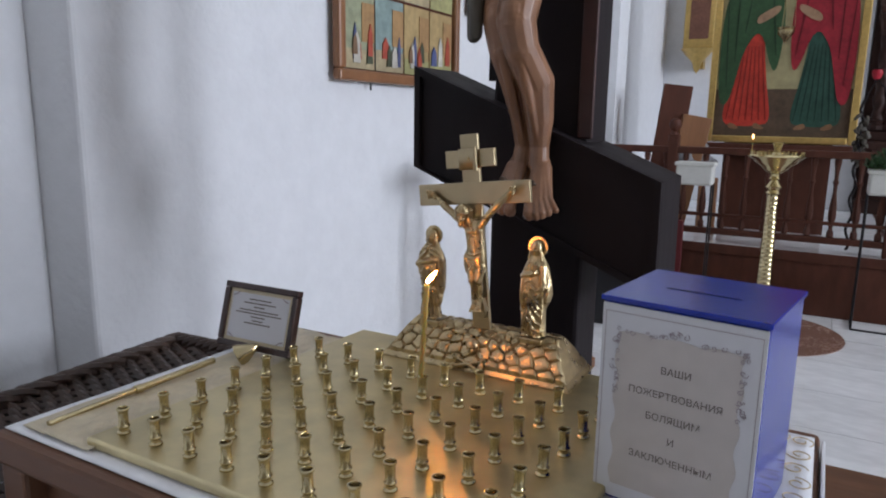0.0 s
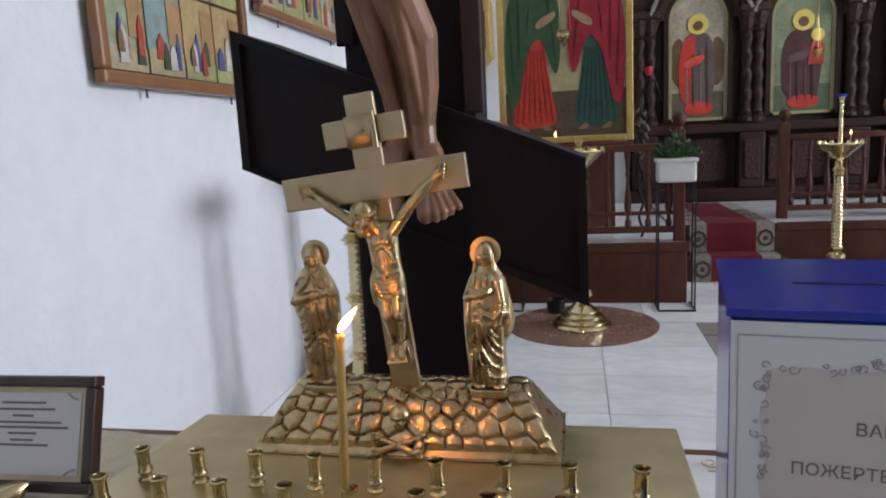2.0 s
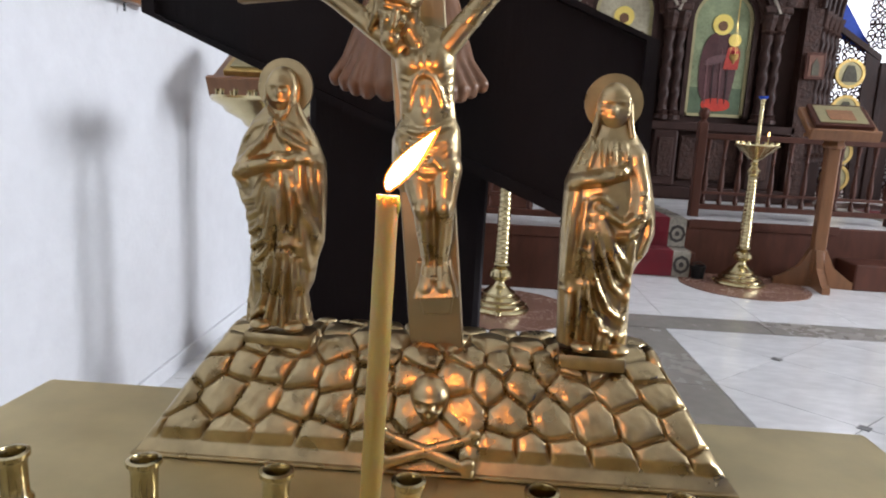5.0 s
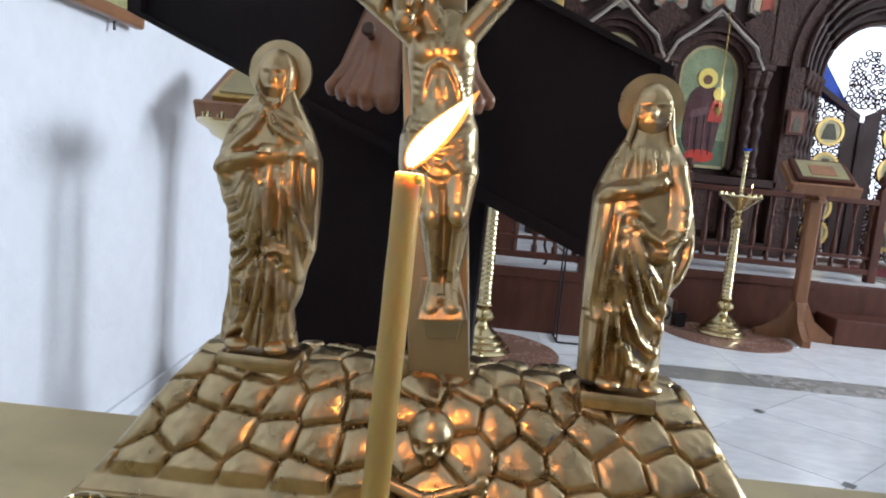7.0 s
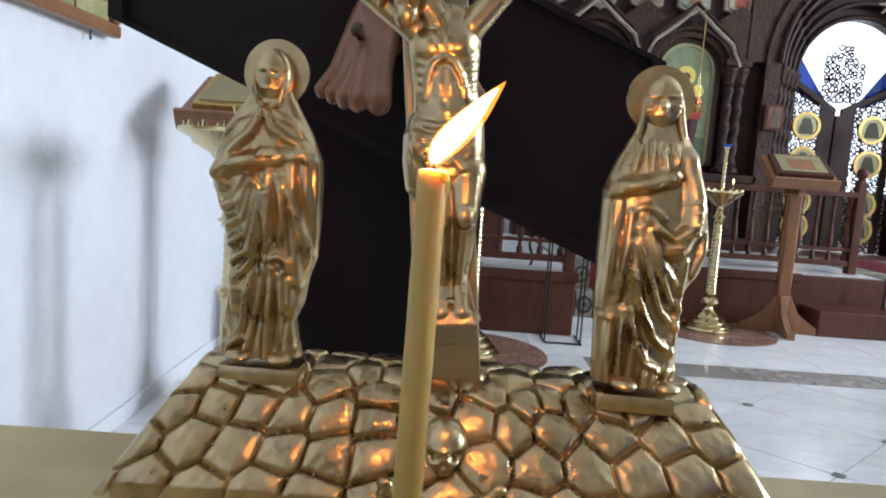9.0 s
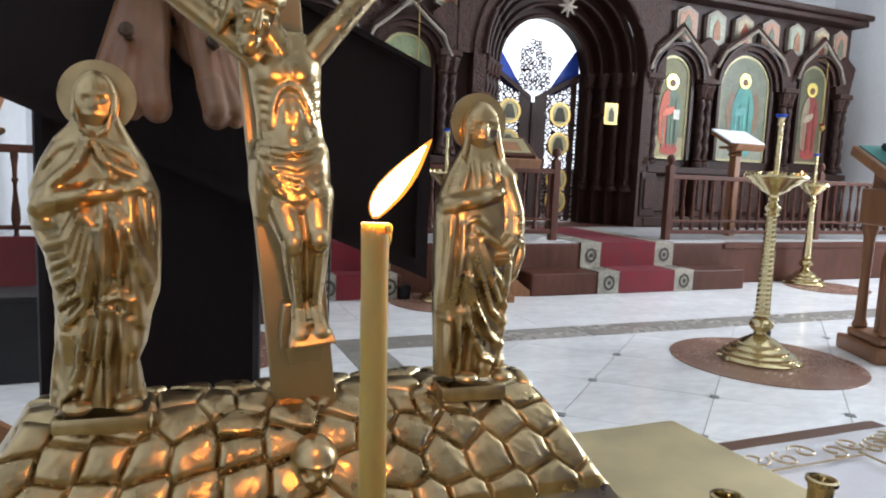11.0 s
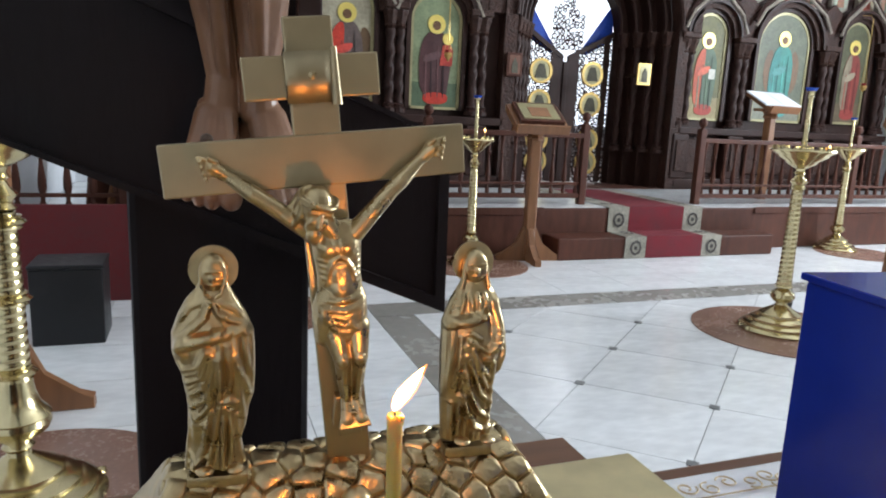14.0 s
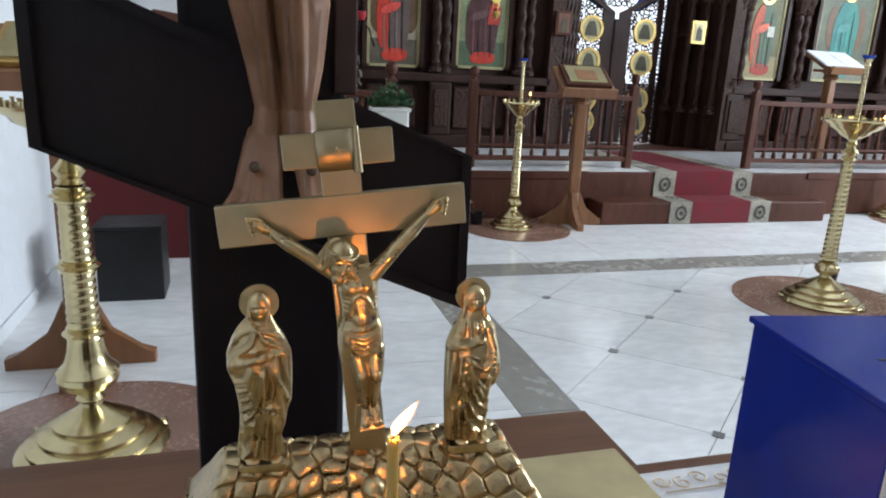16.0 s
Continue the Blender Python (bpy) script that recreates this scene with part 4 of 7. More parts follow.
le, desk = lectern(2.72, 5.08, -8, 1.30, "brown wooden lectern with carved feet holding an icon")
ic = thing("lectern_icon", "framed gilded icon lying on the sloping wooden lectern", "icon", pose(2.72, 5.08, 1.27, 0, 0, -8) @ pose(0, 0, 0, 28, 0, 0))
part("frame", box(-0.20, 0.20, -0.17, 0.17, 0.031, 0.07, 0.006), RAILWOOD, ic)
part("picture", box(-0.165, 0.165, -0.135, 0.135, 0.071, 0.076), PALEGOLD, ic)
part("painted_shape", prism([(-0.09, 0), (0.09, 0), (0.09, 0.003), (-0.09, 0.003)], -0.10, 0.06), paint("ochre_group", (0.34, 0.16, 0.08)), ic, m=pose(0, 0, 0.0765))
lectern(-0.83, 2.60, 0, 1.34, "brown wooden lectern with arched feet by the white wall")
ic = thing("lectern_icon", "pale framed icon on the wall-side wooden lectern", "icon", pose(-0.83, 2.60, 1.31) @ pose(0, 0, 0, 28, 0, 0))
part("frame", box(-0.19, 0.19, -0.16, 0.16, 0.031, 0.06, 0.006), GOLD, ic)
part("picture", box(-0.165, 0.165, -0.135, 0.135, 0.061, 0.066), PALEGOLD, ic)
le, desk = lectern(6.30, 6.05, 6, 1.62, "brown lectern on the platform holding an open book")
bk = thing("open_book", "open white book on the sloping lectern", "book", pose(6.30, 6.05, 1.59, 0, 0, 6) @ pose(0, 0, 0, 28, 0, 0))
part("left_page", box(-0.30, -0.004, -0.17, 0.17, 0.031, 0.05, 0.006), BOOK, bk)
part("right_page", box(0.004, 0.30, -0.17, 0.17, 0.031, 0.05, 0.006), BOOK, bk)

# broad reading desk with teal cloth
dk = thing("reading_desk", "carved brown wooden reading desk with a teal cloth", "lectern", pose(4.42, 2.62, 0, 0, 0, -25))
part("base", box(-0.30, 0.30, -0.24, 0.24, 0, 0.10, 0.012), OAK, dk)
part("base", box(-0.26, 0.26, -0.20, 0.20, 0.102, 0.16, 0.02), OAK, dk)
for sx in (-0.2, 0.2):
    for sy in (-0.15, 0.15):
        part("column", lathe([(0.04, 0.16), (0.05, 0.18), (0.035, 0.22), (0.03, 0.5), (0.036, 0.78), (0.05, 0.82), (0.045, 0.86)], 14), OAK, dk, smooth=True, m=pose(sx, sy, 0))
part("panel", prism(arch_outline(0, 0.16, 0.36, 0.62), -0.02, 0.02), OAK, dk)
part("frieze", box(-0.26, 0.26, -0.20, 0.20, 0.86, 1.10, 0.012), OAK, dk)
# black plates proud of the frieze stand in for the shade of two niches
for sx in (-0.13, 0.13):
    part("niche", prism(arch_outline(sx, 0.88, 0.10, 0.98), -0.206, -0.201), DARKWOOD, dk)
part("top", box(-0.34, 0.34, -0.26, 0.26, -0.02, 0.05, 0.01), OAK, dk, m=pose(0, 0, 1.24, 22, 0, 0))
part("support", prism([(-0.2, 1.10), (0.2, 1.10), (0.2, 1.22), (-0.2, 1.22)], -0.18, 0.18), OAK, dk)
part("cloth", box(-0.31, 0.31, -0.25, 0.24, 0.052, 0.058), TEALCLOTH, dk, "teal cloth cover", m=pose(0, 0, 1.24, 22, 0, 0))
bk = thing("closed_book", "large black book with a white page on the desk", "book", pose(4.42, 2.62, 1.24, 0, 0, -25) @ pose(0, 0, 0, 22, 0, 0))
part("cover", box(-0.20, 0.26, -0.20, 0.18, 0.059, 0.10, 0.008), BLACKMETAL, bk)
part("page", box(-0.12, 0.22, -0.16, 0.14, 0.101, 0.104), BOOK, bk)

# ---- planters, big icon, things on the side platform ----
for x, y in ((0.845, 4.62), (-0.34, 4.62)):
    pl = thing("planter_stand", "white window-box planter on a thin metal stand", "planter", pose(x, y - 0.36, 0), "planters")
    bm = bmesh.new()
    for sx in (-0.12, 0.12):
        tube([(sx, 0.16, 0.008), (sx, -0.09, 0.008)], 0.007, 6, bm)
        for sy in (-0.06, 0.06):
            tube([(sx, sy, 0.008), (sx, sy, 0.90)], 0.006, 6, bm)
    tube([(-0.12, -0.09, 0.008), (0.12, -0.09, 0.008)], 0.007, 6, bm)
    part("stand_frame", bm, BLACKMETAL, pl, "thin dark metal frame")
    part("trough", box(-0.125, 0.125, -0.075, 0.075, 0.89, 1.04, 0.015), WHITEPOT, pl)
    part("trough_rim", box(-0.135, 0.135, -0.085, 0.085, 1.025, 1.052, 0.006), WHITEPOT, pl)
    if x > 0:
        rng = random.Random(5)
        bm = bmesh.new()
        for k in range(620):
            a, rr = rng.uniform(0, 6.28), rng.uniform(0, 1) ** 0.5
            c = Vector((0.15 * rr * math.cos(a), 0.10 * rr * math.sin(a), 1.055 + rng.uniform(0, 0.15) * (1.2 - rr)))
            d = Vector((rng.uniform(-1, 1), rng.uniform(-1, 1), rng.uniform(0.1, 1.2))).normalized() * rng.uniform(0.03, 0.05)
            s = d.cross(Vector((rng.uniform(-1, 1), rng.uniform(-1, 1), 0.3))).normalized() * 0.009
            v = [bm.verts.new(c), bm.verts.new(c + d * 0.5 + s), bm.verts.new(c + d), bm.verts.new(c + d * 0.5 - s)]
            bm.faces.new(v)
        part("foliage", bm, LEAF, pl, "dense small green leaves")

vs = thing("vine_lamp", "dark wrought vine lamp stand with a red glass", "lamp stand", pose(0.655, 4.70, PLAT_Z))
bm = bmesh.new()
tube([(0.015 * math.sin(i * 0.9), 0.015 * math.cos(i * 0.9), 0.03 * i) for i in range(38)], 0.010, 7, bm)
part("stem", bm, DARKWOOD, vs, smooth=True)
bm = bmesh.new()
rng = random.Random(17)
for k in range(26):
    z = 0.62 + 0.013 * k
    ellipsoid((0.01 + rng.uniform(-0.04, 0.04), rng.uniform(-0.03, 0.03), z), (rng.uniform(0.015, 0.035), 0.012, rng.uniform(0.012, 0.03)), bm, Euler((rng.uniform(0, 3), rng.uniform(0, 3), 0)).to_matrix(), 8)
part("leaf_cluster", bm, GREYCLOTH, vs, "dark metal leaves")
part("arm", tube([(0.015, 0, 1.10), (0.06, 0, 1.20), (0.11, 0, 1.14), (0.15, 0, 1.02)], 0.007, 7), DARKWOOD, vs, smooth=True)
part("red_glass", lathe([(0.0, 0.0), (0.02, 0.005), (0.034, 0.04), (0.03, 0.065), (0.026, 0.04), (0.0, 0.012)], 14), paint("ruby_glass", (0.40, 0.015, 0.03)), vs, "ruby red lamp glass", smooth=True, m=pose(0.055, 0, 1.195))

bi = thing("large_icon", "large gold-ground icon of two robed shapes in a wooden frame", "icon")
IY = 5.30
x0, x1, z0, z1 = -0.42, 0.62, 1.20, 2.95
part("panel", box(x0, x1, IY, IY + 0.04, z0, z1), PALEGOLD, bi)
for a in ((x0 - 0.03, x0 + 0.025, z0 - 0.03, z1), (x1 - 0.025, x1 + 0.03, z0 - 0.03, z1)):
    part("frame_side", box(a[0], a[1], IY - 0.025, IY - 0.001, a[2], a[3], 0.008), GOLD, bi)
part("frame_bottom", box(x0 + 0.026, x1 - 0.026, IY - 0.025, IY - 0.001, z0 - 0.03, z0 + 0.025, 0.008), GOLD, bi)
part("painted_ground", box(x0 + 0.026, x1 - 0.026, IY - 0.004, IY - 0.001, z0 + 0.026, z0 + 0.40), paint("umber_ground", (0.10, 0.065, 0.04)), bi)
for cx, tunic, cloak, sg in ((-0.15, RED, (0.035, 0.085, 0.035), 1), (0.35, (0.03, 0.085, 0.06), CRIMSON, -1)):
    def daub(name, pts, depth, tone, col, rounds=2):
        pts = [(cx + sg * a, z0 + b) for a, b in pts][::sg]
        part(name, prism(curvy(pts, rounds), IY - 0.005 - depth * 0.0035, IY - 0.0035 - depth * 0.0035), paint(tone, col), bi)
    daub("painted_tunic", [(-0.20, 0.13), (-0.06, 0.10), (0.10, 0.11), (0.19, 0.14), (0.13, 0.45), (0.09, 0.75), (0.08, 1.1), (-0.06, 1.15), (-0.08, 0.75), (-0.13, 0.45)], 0, "tunic_%d" % sg, tunic)
    for k in range(7):
        xx = -0.15 + 0.05 * k
        daub("painted_fold", [(xx - 0.007, 0.15), (xx + 0.006, 0.15), (xx * 0.5 + 0.004, 0.74), (xx * 0.5 - 0.004, 0.74)], 1, "fold_%d" % sg, tuple(c * 0.42 for c in tunic), 1)
    daub("painted_cloak", [(-0.23, 0.30), (-0.15, 0.26), (-0.10, 0.50), (-0.05, 0.74), (0.06, 0.88), (0.16, 0.52), (0.21, 0.58), (0.23, 0.95), (0.19, 1.20), (0.09, 1.38), (-0.08, 1.38), (-0.19, 1.20), (-0.24, 0.90)], 2, "cloak_%d" % sg, cloak)
    for a, b_ in (((-0.20, 1.1), (-0.17, 0.42)), ((-0.12, 1.2), (-0.12, 0.62)), ((0.12, 1.15), (0.18, 0.66)), ((-0.03, 1.1), (-0.06, 0.84))):
        daub("painted_fold", [(a[0] - 0.006, a[1]), (a[0] + 0.006, a[1]), (b_[0] + 0.006, b_[1]), (b_[0] - 0.006, b_[1])], 3, "cloakfold_%d" % sg, tuple(c * 0.45 for c in cloak), 1)
    daub("painted_sleeve", [(0.02, 0.90), (0.10, 0.93), (0.19, 1.0), (0.18, 1.05), (0.08, 1.0), (0.02, 0.96)], 4, "pale_sleeve", (0.36, 0.22, 0.13))
    for fx in (-0.10, 0.09):
        daub("painted_foot", [(fx - 0.04, 0.09), (fx + 0.05, 0.075), (fx + 0.05, 0.10), (fx - 0.02, 0.14)], 1, "ochre_foot", (0.26, 0.14, 0.07))
part("support", box(-0.3, 0.5, IY + 0.045, IY + 0.12, PLAT_Z, 1.9), RAILWOOD, bi)
part("ledge", box(-0.44, 0.64, IY - 0.10, IY + 0.04, 1.09, 1.165, 0.01), RAILWOOD, bi)
la = thing("hanging_lamp", "small brass hanging oil lamp before the large icon", "lamp", pose(0.10, 5.05, 2.02))
part("bowl", lathe([(0, -0.09), (0.012, -0.08), (0.02, -0.06), (0.05, -0.03), (0.062, 0.0), (0.055, 0.01), (0.065, 0.025), (0.05, 0.025), (0, 0.02)], 20), BRASS, la, smooth=True)
for k in range(3):
    a = 2.1 * k
    part("chain", tube([(0.058 * math.cos(a), 0.058 * math.sin(a), 0.02), (0.0, 0, 1.1)], 0.002, 5), BRASS, la)
part("ceiling_rod", tube([(0, 0, 1.1), (0, 0, 4.37)], 0.003, 5), BRASS, la)

lk = thing("lantern_icon_case", "gilded openwork icon case on the white wall", "icon case", pose(-0.86, 7.06, 2.1))
part("case", box(-0.16, 0.16, -0.02, 0.235, 0.0, 0.62, 0.02), GOLD, lk)
part("picture", box(-0.10, 0.10, -0.026, -0.021, 0.10, 0.5), paint("brown_picture", (0.2, 0.09, 0.06)), lk)
part("bracket", lathe([(0.0, -0.26), (0.03, -0.22), (0.05, -0.14), (0.13, -0.06), (0.18, -0.002)], 14), GOLD, lk, smooth=True)
part("wall_mount", box(-0.05, 0.05, 0.1, 0.235, -0.2, 0.0), GOLD, lk)

for x, lean, h, mat in ((-0.72, 6, 0.78, RAILWOOD), (-0.60, 10, 0.55, OAK)):
    bd = thing("leaning_board", "brown wooden board leaning on the side platform", "board", pose(x, 4.75, PLAT_Z, 0, lean, 20), "boards")
    part("board", box(-0.11, 0.11, -0.02, 0.02, 0, h + 0.4, 0.006), mat, bd)
ch = thing("chair", "dark brown wooden chair on the side platform", "chair", pose(-0.52, 4.95, PLAT_Z, 0, 0, 25))
part("seat", box(-0.2, 0.2, -0.2, 0.2, 0.42, 0.46, 0.01), OAK, ch)
part("backrest", box(-0.2, 0.2, 0.17, 0.2, 0.52, 0.86, 0.01), OAK, ch)
for sx in (-0.18, 0.18):
    for sy, hh in ((-0.18, 0.42), (0.185, 0.86)):
        part("leg", box(sx - 0.018, sx + 0.018, sy - 0.018, sy + 0.018, 0, hh, 0.004), OAK, ch)
bn = thing("cloth_bundle", "crumpled grey and white cloth bundle on a chair", "cloth", pose(-0.50, 4.90, PLAT_Z + 0.46))
bm = bmesh.new()
rng = random.Random(2)
for k in range(9):
    ellipsoid((rng.uniform(-0.12, 0.12), rng.uniform(-0.1, 0.1), 0.05 + 0.018 * k), (rng.uniform(0.07, 0.13), rng.uniform(0.06, 0.12), rng.uniform(0.04, 0.09)), bm, seg=10)
melt(part("cloth", bm, material("grey_cloth", (0.25, 0.25, 0.26), 0.8, vary=0.3, grain=12), bn), 0.014, 4)

bx = thing("dark_box", "dark grey low box on the floor by the wall", "box", pose(-0.75, 3.58, 0, 0, 0, 0))
part("body", box(-0.17, 0.17, -0.15, 0.15, 0, 0.40, 0.006), BLACKMETAL, bx)
part("lid", box(-0.175, 0.175, -0.155, 0.155, 0.402, 0.425, 0.006), BLACKMETAL, bx)
rp = thing("red_panel", "dark red cloth-covered low panel by the side platform", "panel", pose(-0.75, 4.30, 0))
part("panel", box(-0.40, 0.35, -0.02, 0.02, 0, 0.62, 0.006), material("dark_red_cloth", (0.12, 0.012, 0.014), 0.8, vary=0.15), rp)
pg = thing("pillar_trim", "white square pilaster at the end of the side wall", "pilaster", kind="structure")
part("shaft", box(WALL_X + 0.001, WALL_X + 0.16, 4.75, 5.05, PLAT_Z, 6.39), PLASTER, pg)

# ---- large icons on the white wall ----


def wall_icon(y0, y1, z0, z1, cols, rows, label, seed):
    ic = thing("wall_icon", label, "icon", None, "wall icons")
    X = WALL_X + 0.03
    part("backing", box(WALL_X + 0.002, X, y0 + 0.03, y1 - 0.03, z0 + 0.03, z1 - 0.03), RAILWOOD, ic)
    f = 0.045
    part("frame_bottom", box(X - 0.01, X + 0.03, y0, y1, z0, z0 + f, 0.01), OAK, ic)
    part("frame_top", box(X - 0.01, X + 0.03, y0, y1, z1 - f, z1, 0.01), OAK, ic)
    part("frame_side", box(X - 0.01, X + 0.029, y0, y0 + f, z0 + f, z1 - f, 0.01), OAK, ic)
    part("frame_side", box(X - 0.01, X + 0.029, y1 - f, y1, z0 + f, z1 - f, 0.01), OAK, ic)
    rng = random.Random(seed)
    w, h = (y1 - y0 - 2 * f) / cols, (z1 - z0 - 2 * f) / rows
    tones = [(0.42, 0.30, 0.14), (0.32, 0.34, 0.22), (0.45, 0.26, 0.12), (0.24, 0.32, 0.30), (0.48, 0.38, 0.20)]
    for r in range(rows):
        for c in range(cols):
            a, b = y0 + f + w * c + 0.006, y0 + f + w * (c + 1) - 0.006
            lo, hi = z0 + f + h * r + 0.006, z0 + f + h * (r + 1) - 0.006
            k = rng.randrange(5)
            scene_part = part("scene_panel", box(X + 0.001, X + 0.004, a, b, lo, hi), paint("scene_%d" % k, tones[k]), ic)
            part("scene_ground", box(X + 0.0045, X + 0.006, a, b, lo, lo + h * rng.uniform(0.2, 0.35)), paint("scene_earth_%d" % (k % 2), ((0.36, 0.34, 0.16), (0.44, 0.36, 0.22))[k % 2]), scene_part)
            for q in range(rng.randint(3, 6)):
                yc = rng.uniform(a + 0.03, b - 0.03)
                hh, ww, zb = rng.uniform(0.22, 0.45) * h, rng.uniform(0.012, 0.026), lo + rng.uniform(0.03, 0.2) * h
                bm = prism([(yc - ww, zb), (yc + ww, zb), (yc + ww * 0.8, zb + hh * 0.7), (yc, zb + hh), (yc - ww * 0.8, zb + hh * 0.7)], -0.002, 0.002)
                bmesh.ops.transform(bm, matrix=Matrix(((0, 1, 0, X + 0.0085 + 0.0006 * q), (1, 0, 0, 0), (0, 0, 1, 0), (0, 0, 0, 1))), verts=bm.verts)
                part("painted_shape", bm, paint("scene_fig_%d" % (q % 5), ((0.40, 0.08, 0.05), (0.08, 0.10, 0.22), (0.55, 0.52, 0.45), (0.07, 0.08, 0.05), (0.20, 0.12, 0.07))[q % 5]), scene_part)
            if rng.random() < 0.5:
                part("painted_building", box(X + 0.0062, X + 0.008, a + w * 0.55, b - 0.004, lo + h * 0.35, hi - h * 0.12), paint("scene_wall", (0.40, 0.24, 0.11)), scene_part)
    for yy in (y0 + 0.25, y1 - 0.15):
        part("hook", tube([(X - 0.005, yy, z0 - 0.001), (X - 0.005, yy, z0 - 0.03)], 0.005, 6), BLACKMETAL, ic)
    return ic


wall_icon(1.24, 2.22, 1.475, 2.485, 4, 3, "many-panelled painted icon in a brown wooden frame on the wall", 4)
wall_icon(2.36, 3.50, 1.86, 2.95, 4, 3, "second many-panelled icon in a brown frame on the wall", 8)
rk = thing("gilded_icon_case", "tall gilded icon case on the far white wall", "icon case", pose(10.05, 8.2, 1.2))
part("case", box(-0.14, 0.14, -0.05, 0.198, 0, 1.3, 0.02), GOLD, rk)
part("picture", box(-0.09, 0.09, -0.058, -0.052, 0.7, 1.15), PALEGOLD, rk)
part("spire", lathe([(0.05, 1.3), (0.02, 1.36), (0.03, 1.42), (0.008, 1.5), (0.0, 1.75)], 10), GOLD, rk)
ri = thing("arched_wall_icon", "arched dark painted icon on the far wall", "icon", pose(0, 0, 0))
part("panel", prism(arch_outline(10.36, 1.3, 0.42, 2.85), 8.33, 8.398), paint("dusky_green", (0.10, 0.12, 0.09)), ri)
part("painted_shape", prism([(10.22, 1.4), (10.5, 1.4), (10.46, 2.3), (10.36, 2.6), (10.26, 2.3)], 8.322, 8.329), paint("cloak_-1", CRIMSON), ri)

# ---- tall dark crucifix stand ----
cr = thing("large_cross", "tall black-stained wooden cross with a slanted lower bar", "cross")
PX0, PX1, PYF = -0.195, 0.025, 0.475
part("post", box(PX0, PX1, PYF + 0.02, PYF + 0.16, 0.06, 2.6, 0.01), DARKWOOD, cr)
part("post_moulding", box(PX0 - 0.008, PX0 + 0.02, PYF + 0.008, PYF + 0.019, 1.42, 2.6, 0.003), DARKWOOD, cr)
part("post_moulding", box(PX1 - 0.02, PX1 + 0.012, PYF + 0.008, PYF + 0.019, 1.30, 2.6, 0.003), material("dark_red_stained_wood", (0.05, 0.016, 0.013), 0.4, vary=0.2), cr)
part("foot_block", box(-0.42, 0.25, PYF - 0.12, PYF + 0.36, 0.004, 0.06, 0.01), DARKWOOD, cr)
bar = [(-0.364, 1.228), (0.197, 0.992), (0.195, 1.223), (-0.364, 1.452)]
part("slanted_bar", prism(bar, PYF - 0.03, PYF + 0.16, bevel=0.006), DARKWOOD, cr)
rim = lambda pts, k: [(sum(p[0] for p in pts) / 4 + (x - sum(p[0] for p in pts) / 4) * k, sum(p[1] for p in pts) / 4 + (z - sum(p[1] for p in pts) / 4) * (2 * k - 1)) for x, z in pts]
bm = bmesh.new()
o, i_ = bar, rim(bar, 0.95)
for k in range(4):
    q = [o[k], o[(k + 1) % 4], i_[(k + 1) % 4], i_[k]]
    prism(q, PYF - 0.042, PYF - 0.031, bm)
part("bar_rim", bm, DARKWOOD, cr)

# low plank bench behind the cross
be = thing("plank_bench", "low brown wooden plank bench behind the dark cross", "bench", pose(0, 0, 0))
part("seat", box(-0.68, 0.735, 0.70, 0.985, 0.452, 0.478, 0.003), TABLEWOOD, be)
for x in (-0.55, 0.60):
    part("support", box(x - 0.02, x + 0.02, 0.73, 0.955, 0, 0.451, 0.003), TABLEWOOD, be)
part("stretcher", box(-0.529, 0.579, 0.83, 0.855, 0.18, 0.26, 0.003), TABLEWOOD, be)

# carved legs and feet fixed to the cross: one plain carved shape
bm = bmesh.new()
LEGS = (
    ([(-0.125, 0.41, 1.84, 0.050), (-0.112, 0.345, 1.52, 0.036), (-0.106, 0.352, 1.47, 0.032), (-0.099, 0.395, 1.41, 0.031), (-0.090, 0.412, 1.34, 0.023), (-0.085, 0.414, 1.285, 0.0175), (-0.088, 0.408, 1.248, 0.0195)],
     (-0.080, 0.348, 1.143), (-0.137, 0.376, 1.157)),
    ([(-0.045, 0.40, 1.84, 0.052), (-0.070, 0.318, 1.52, 0.038), (-0.062, 0.330, 1.47, 0.034), (-0.048, 0.378, 1.41, 0.036), (-0.046, 0.398, 1.34, 0.0285), (-0.048, 0.408, 1.285, 0.0205), (-0.047, 0.406, 1.248, 0.0215)],
     (-0.036, 0.338, 1.140), (0.010, 0.362, 1.156)),
)
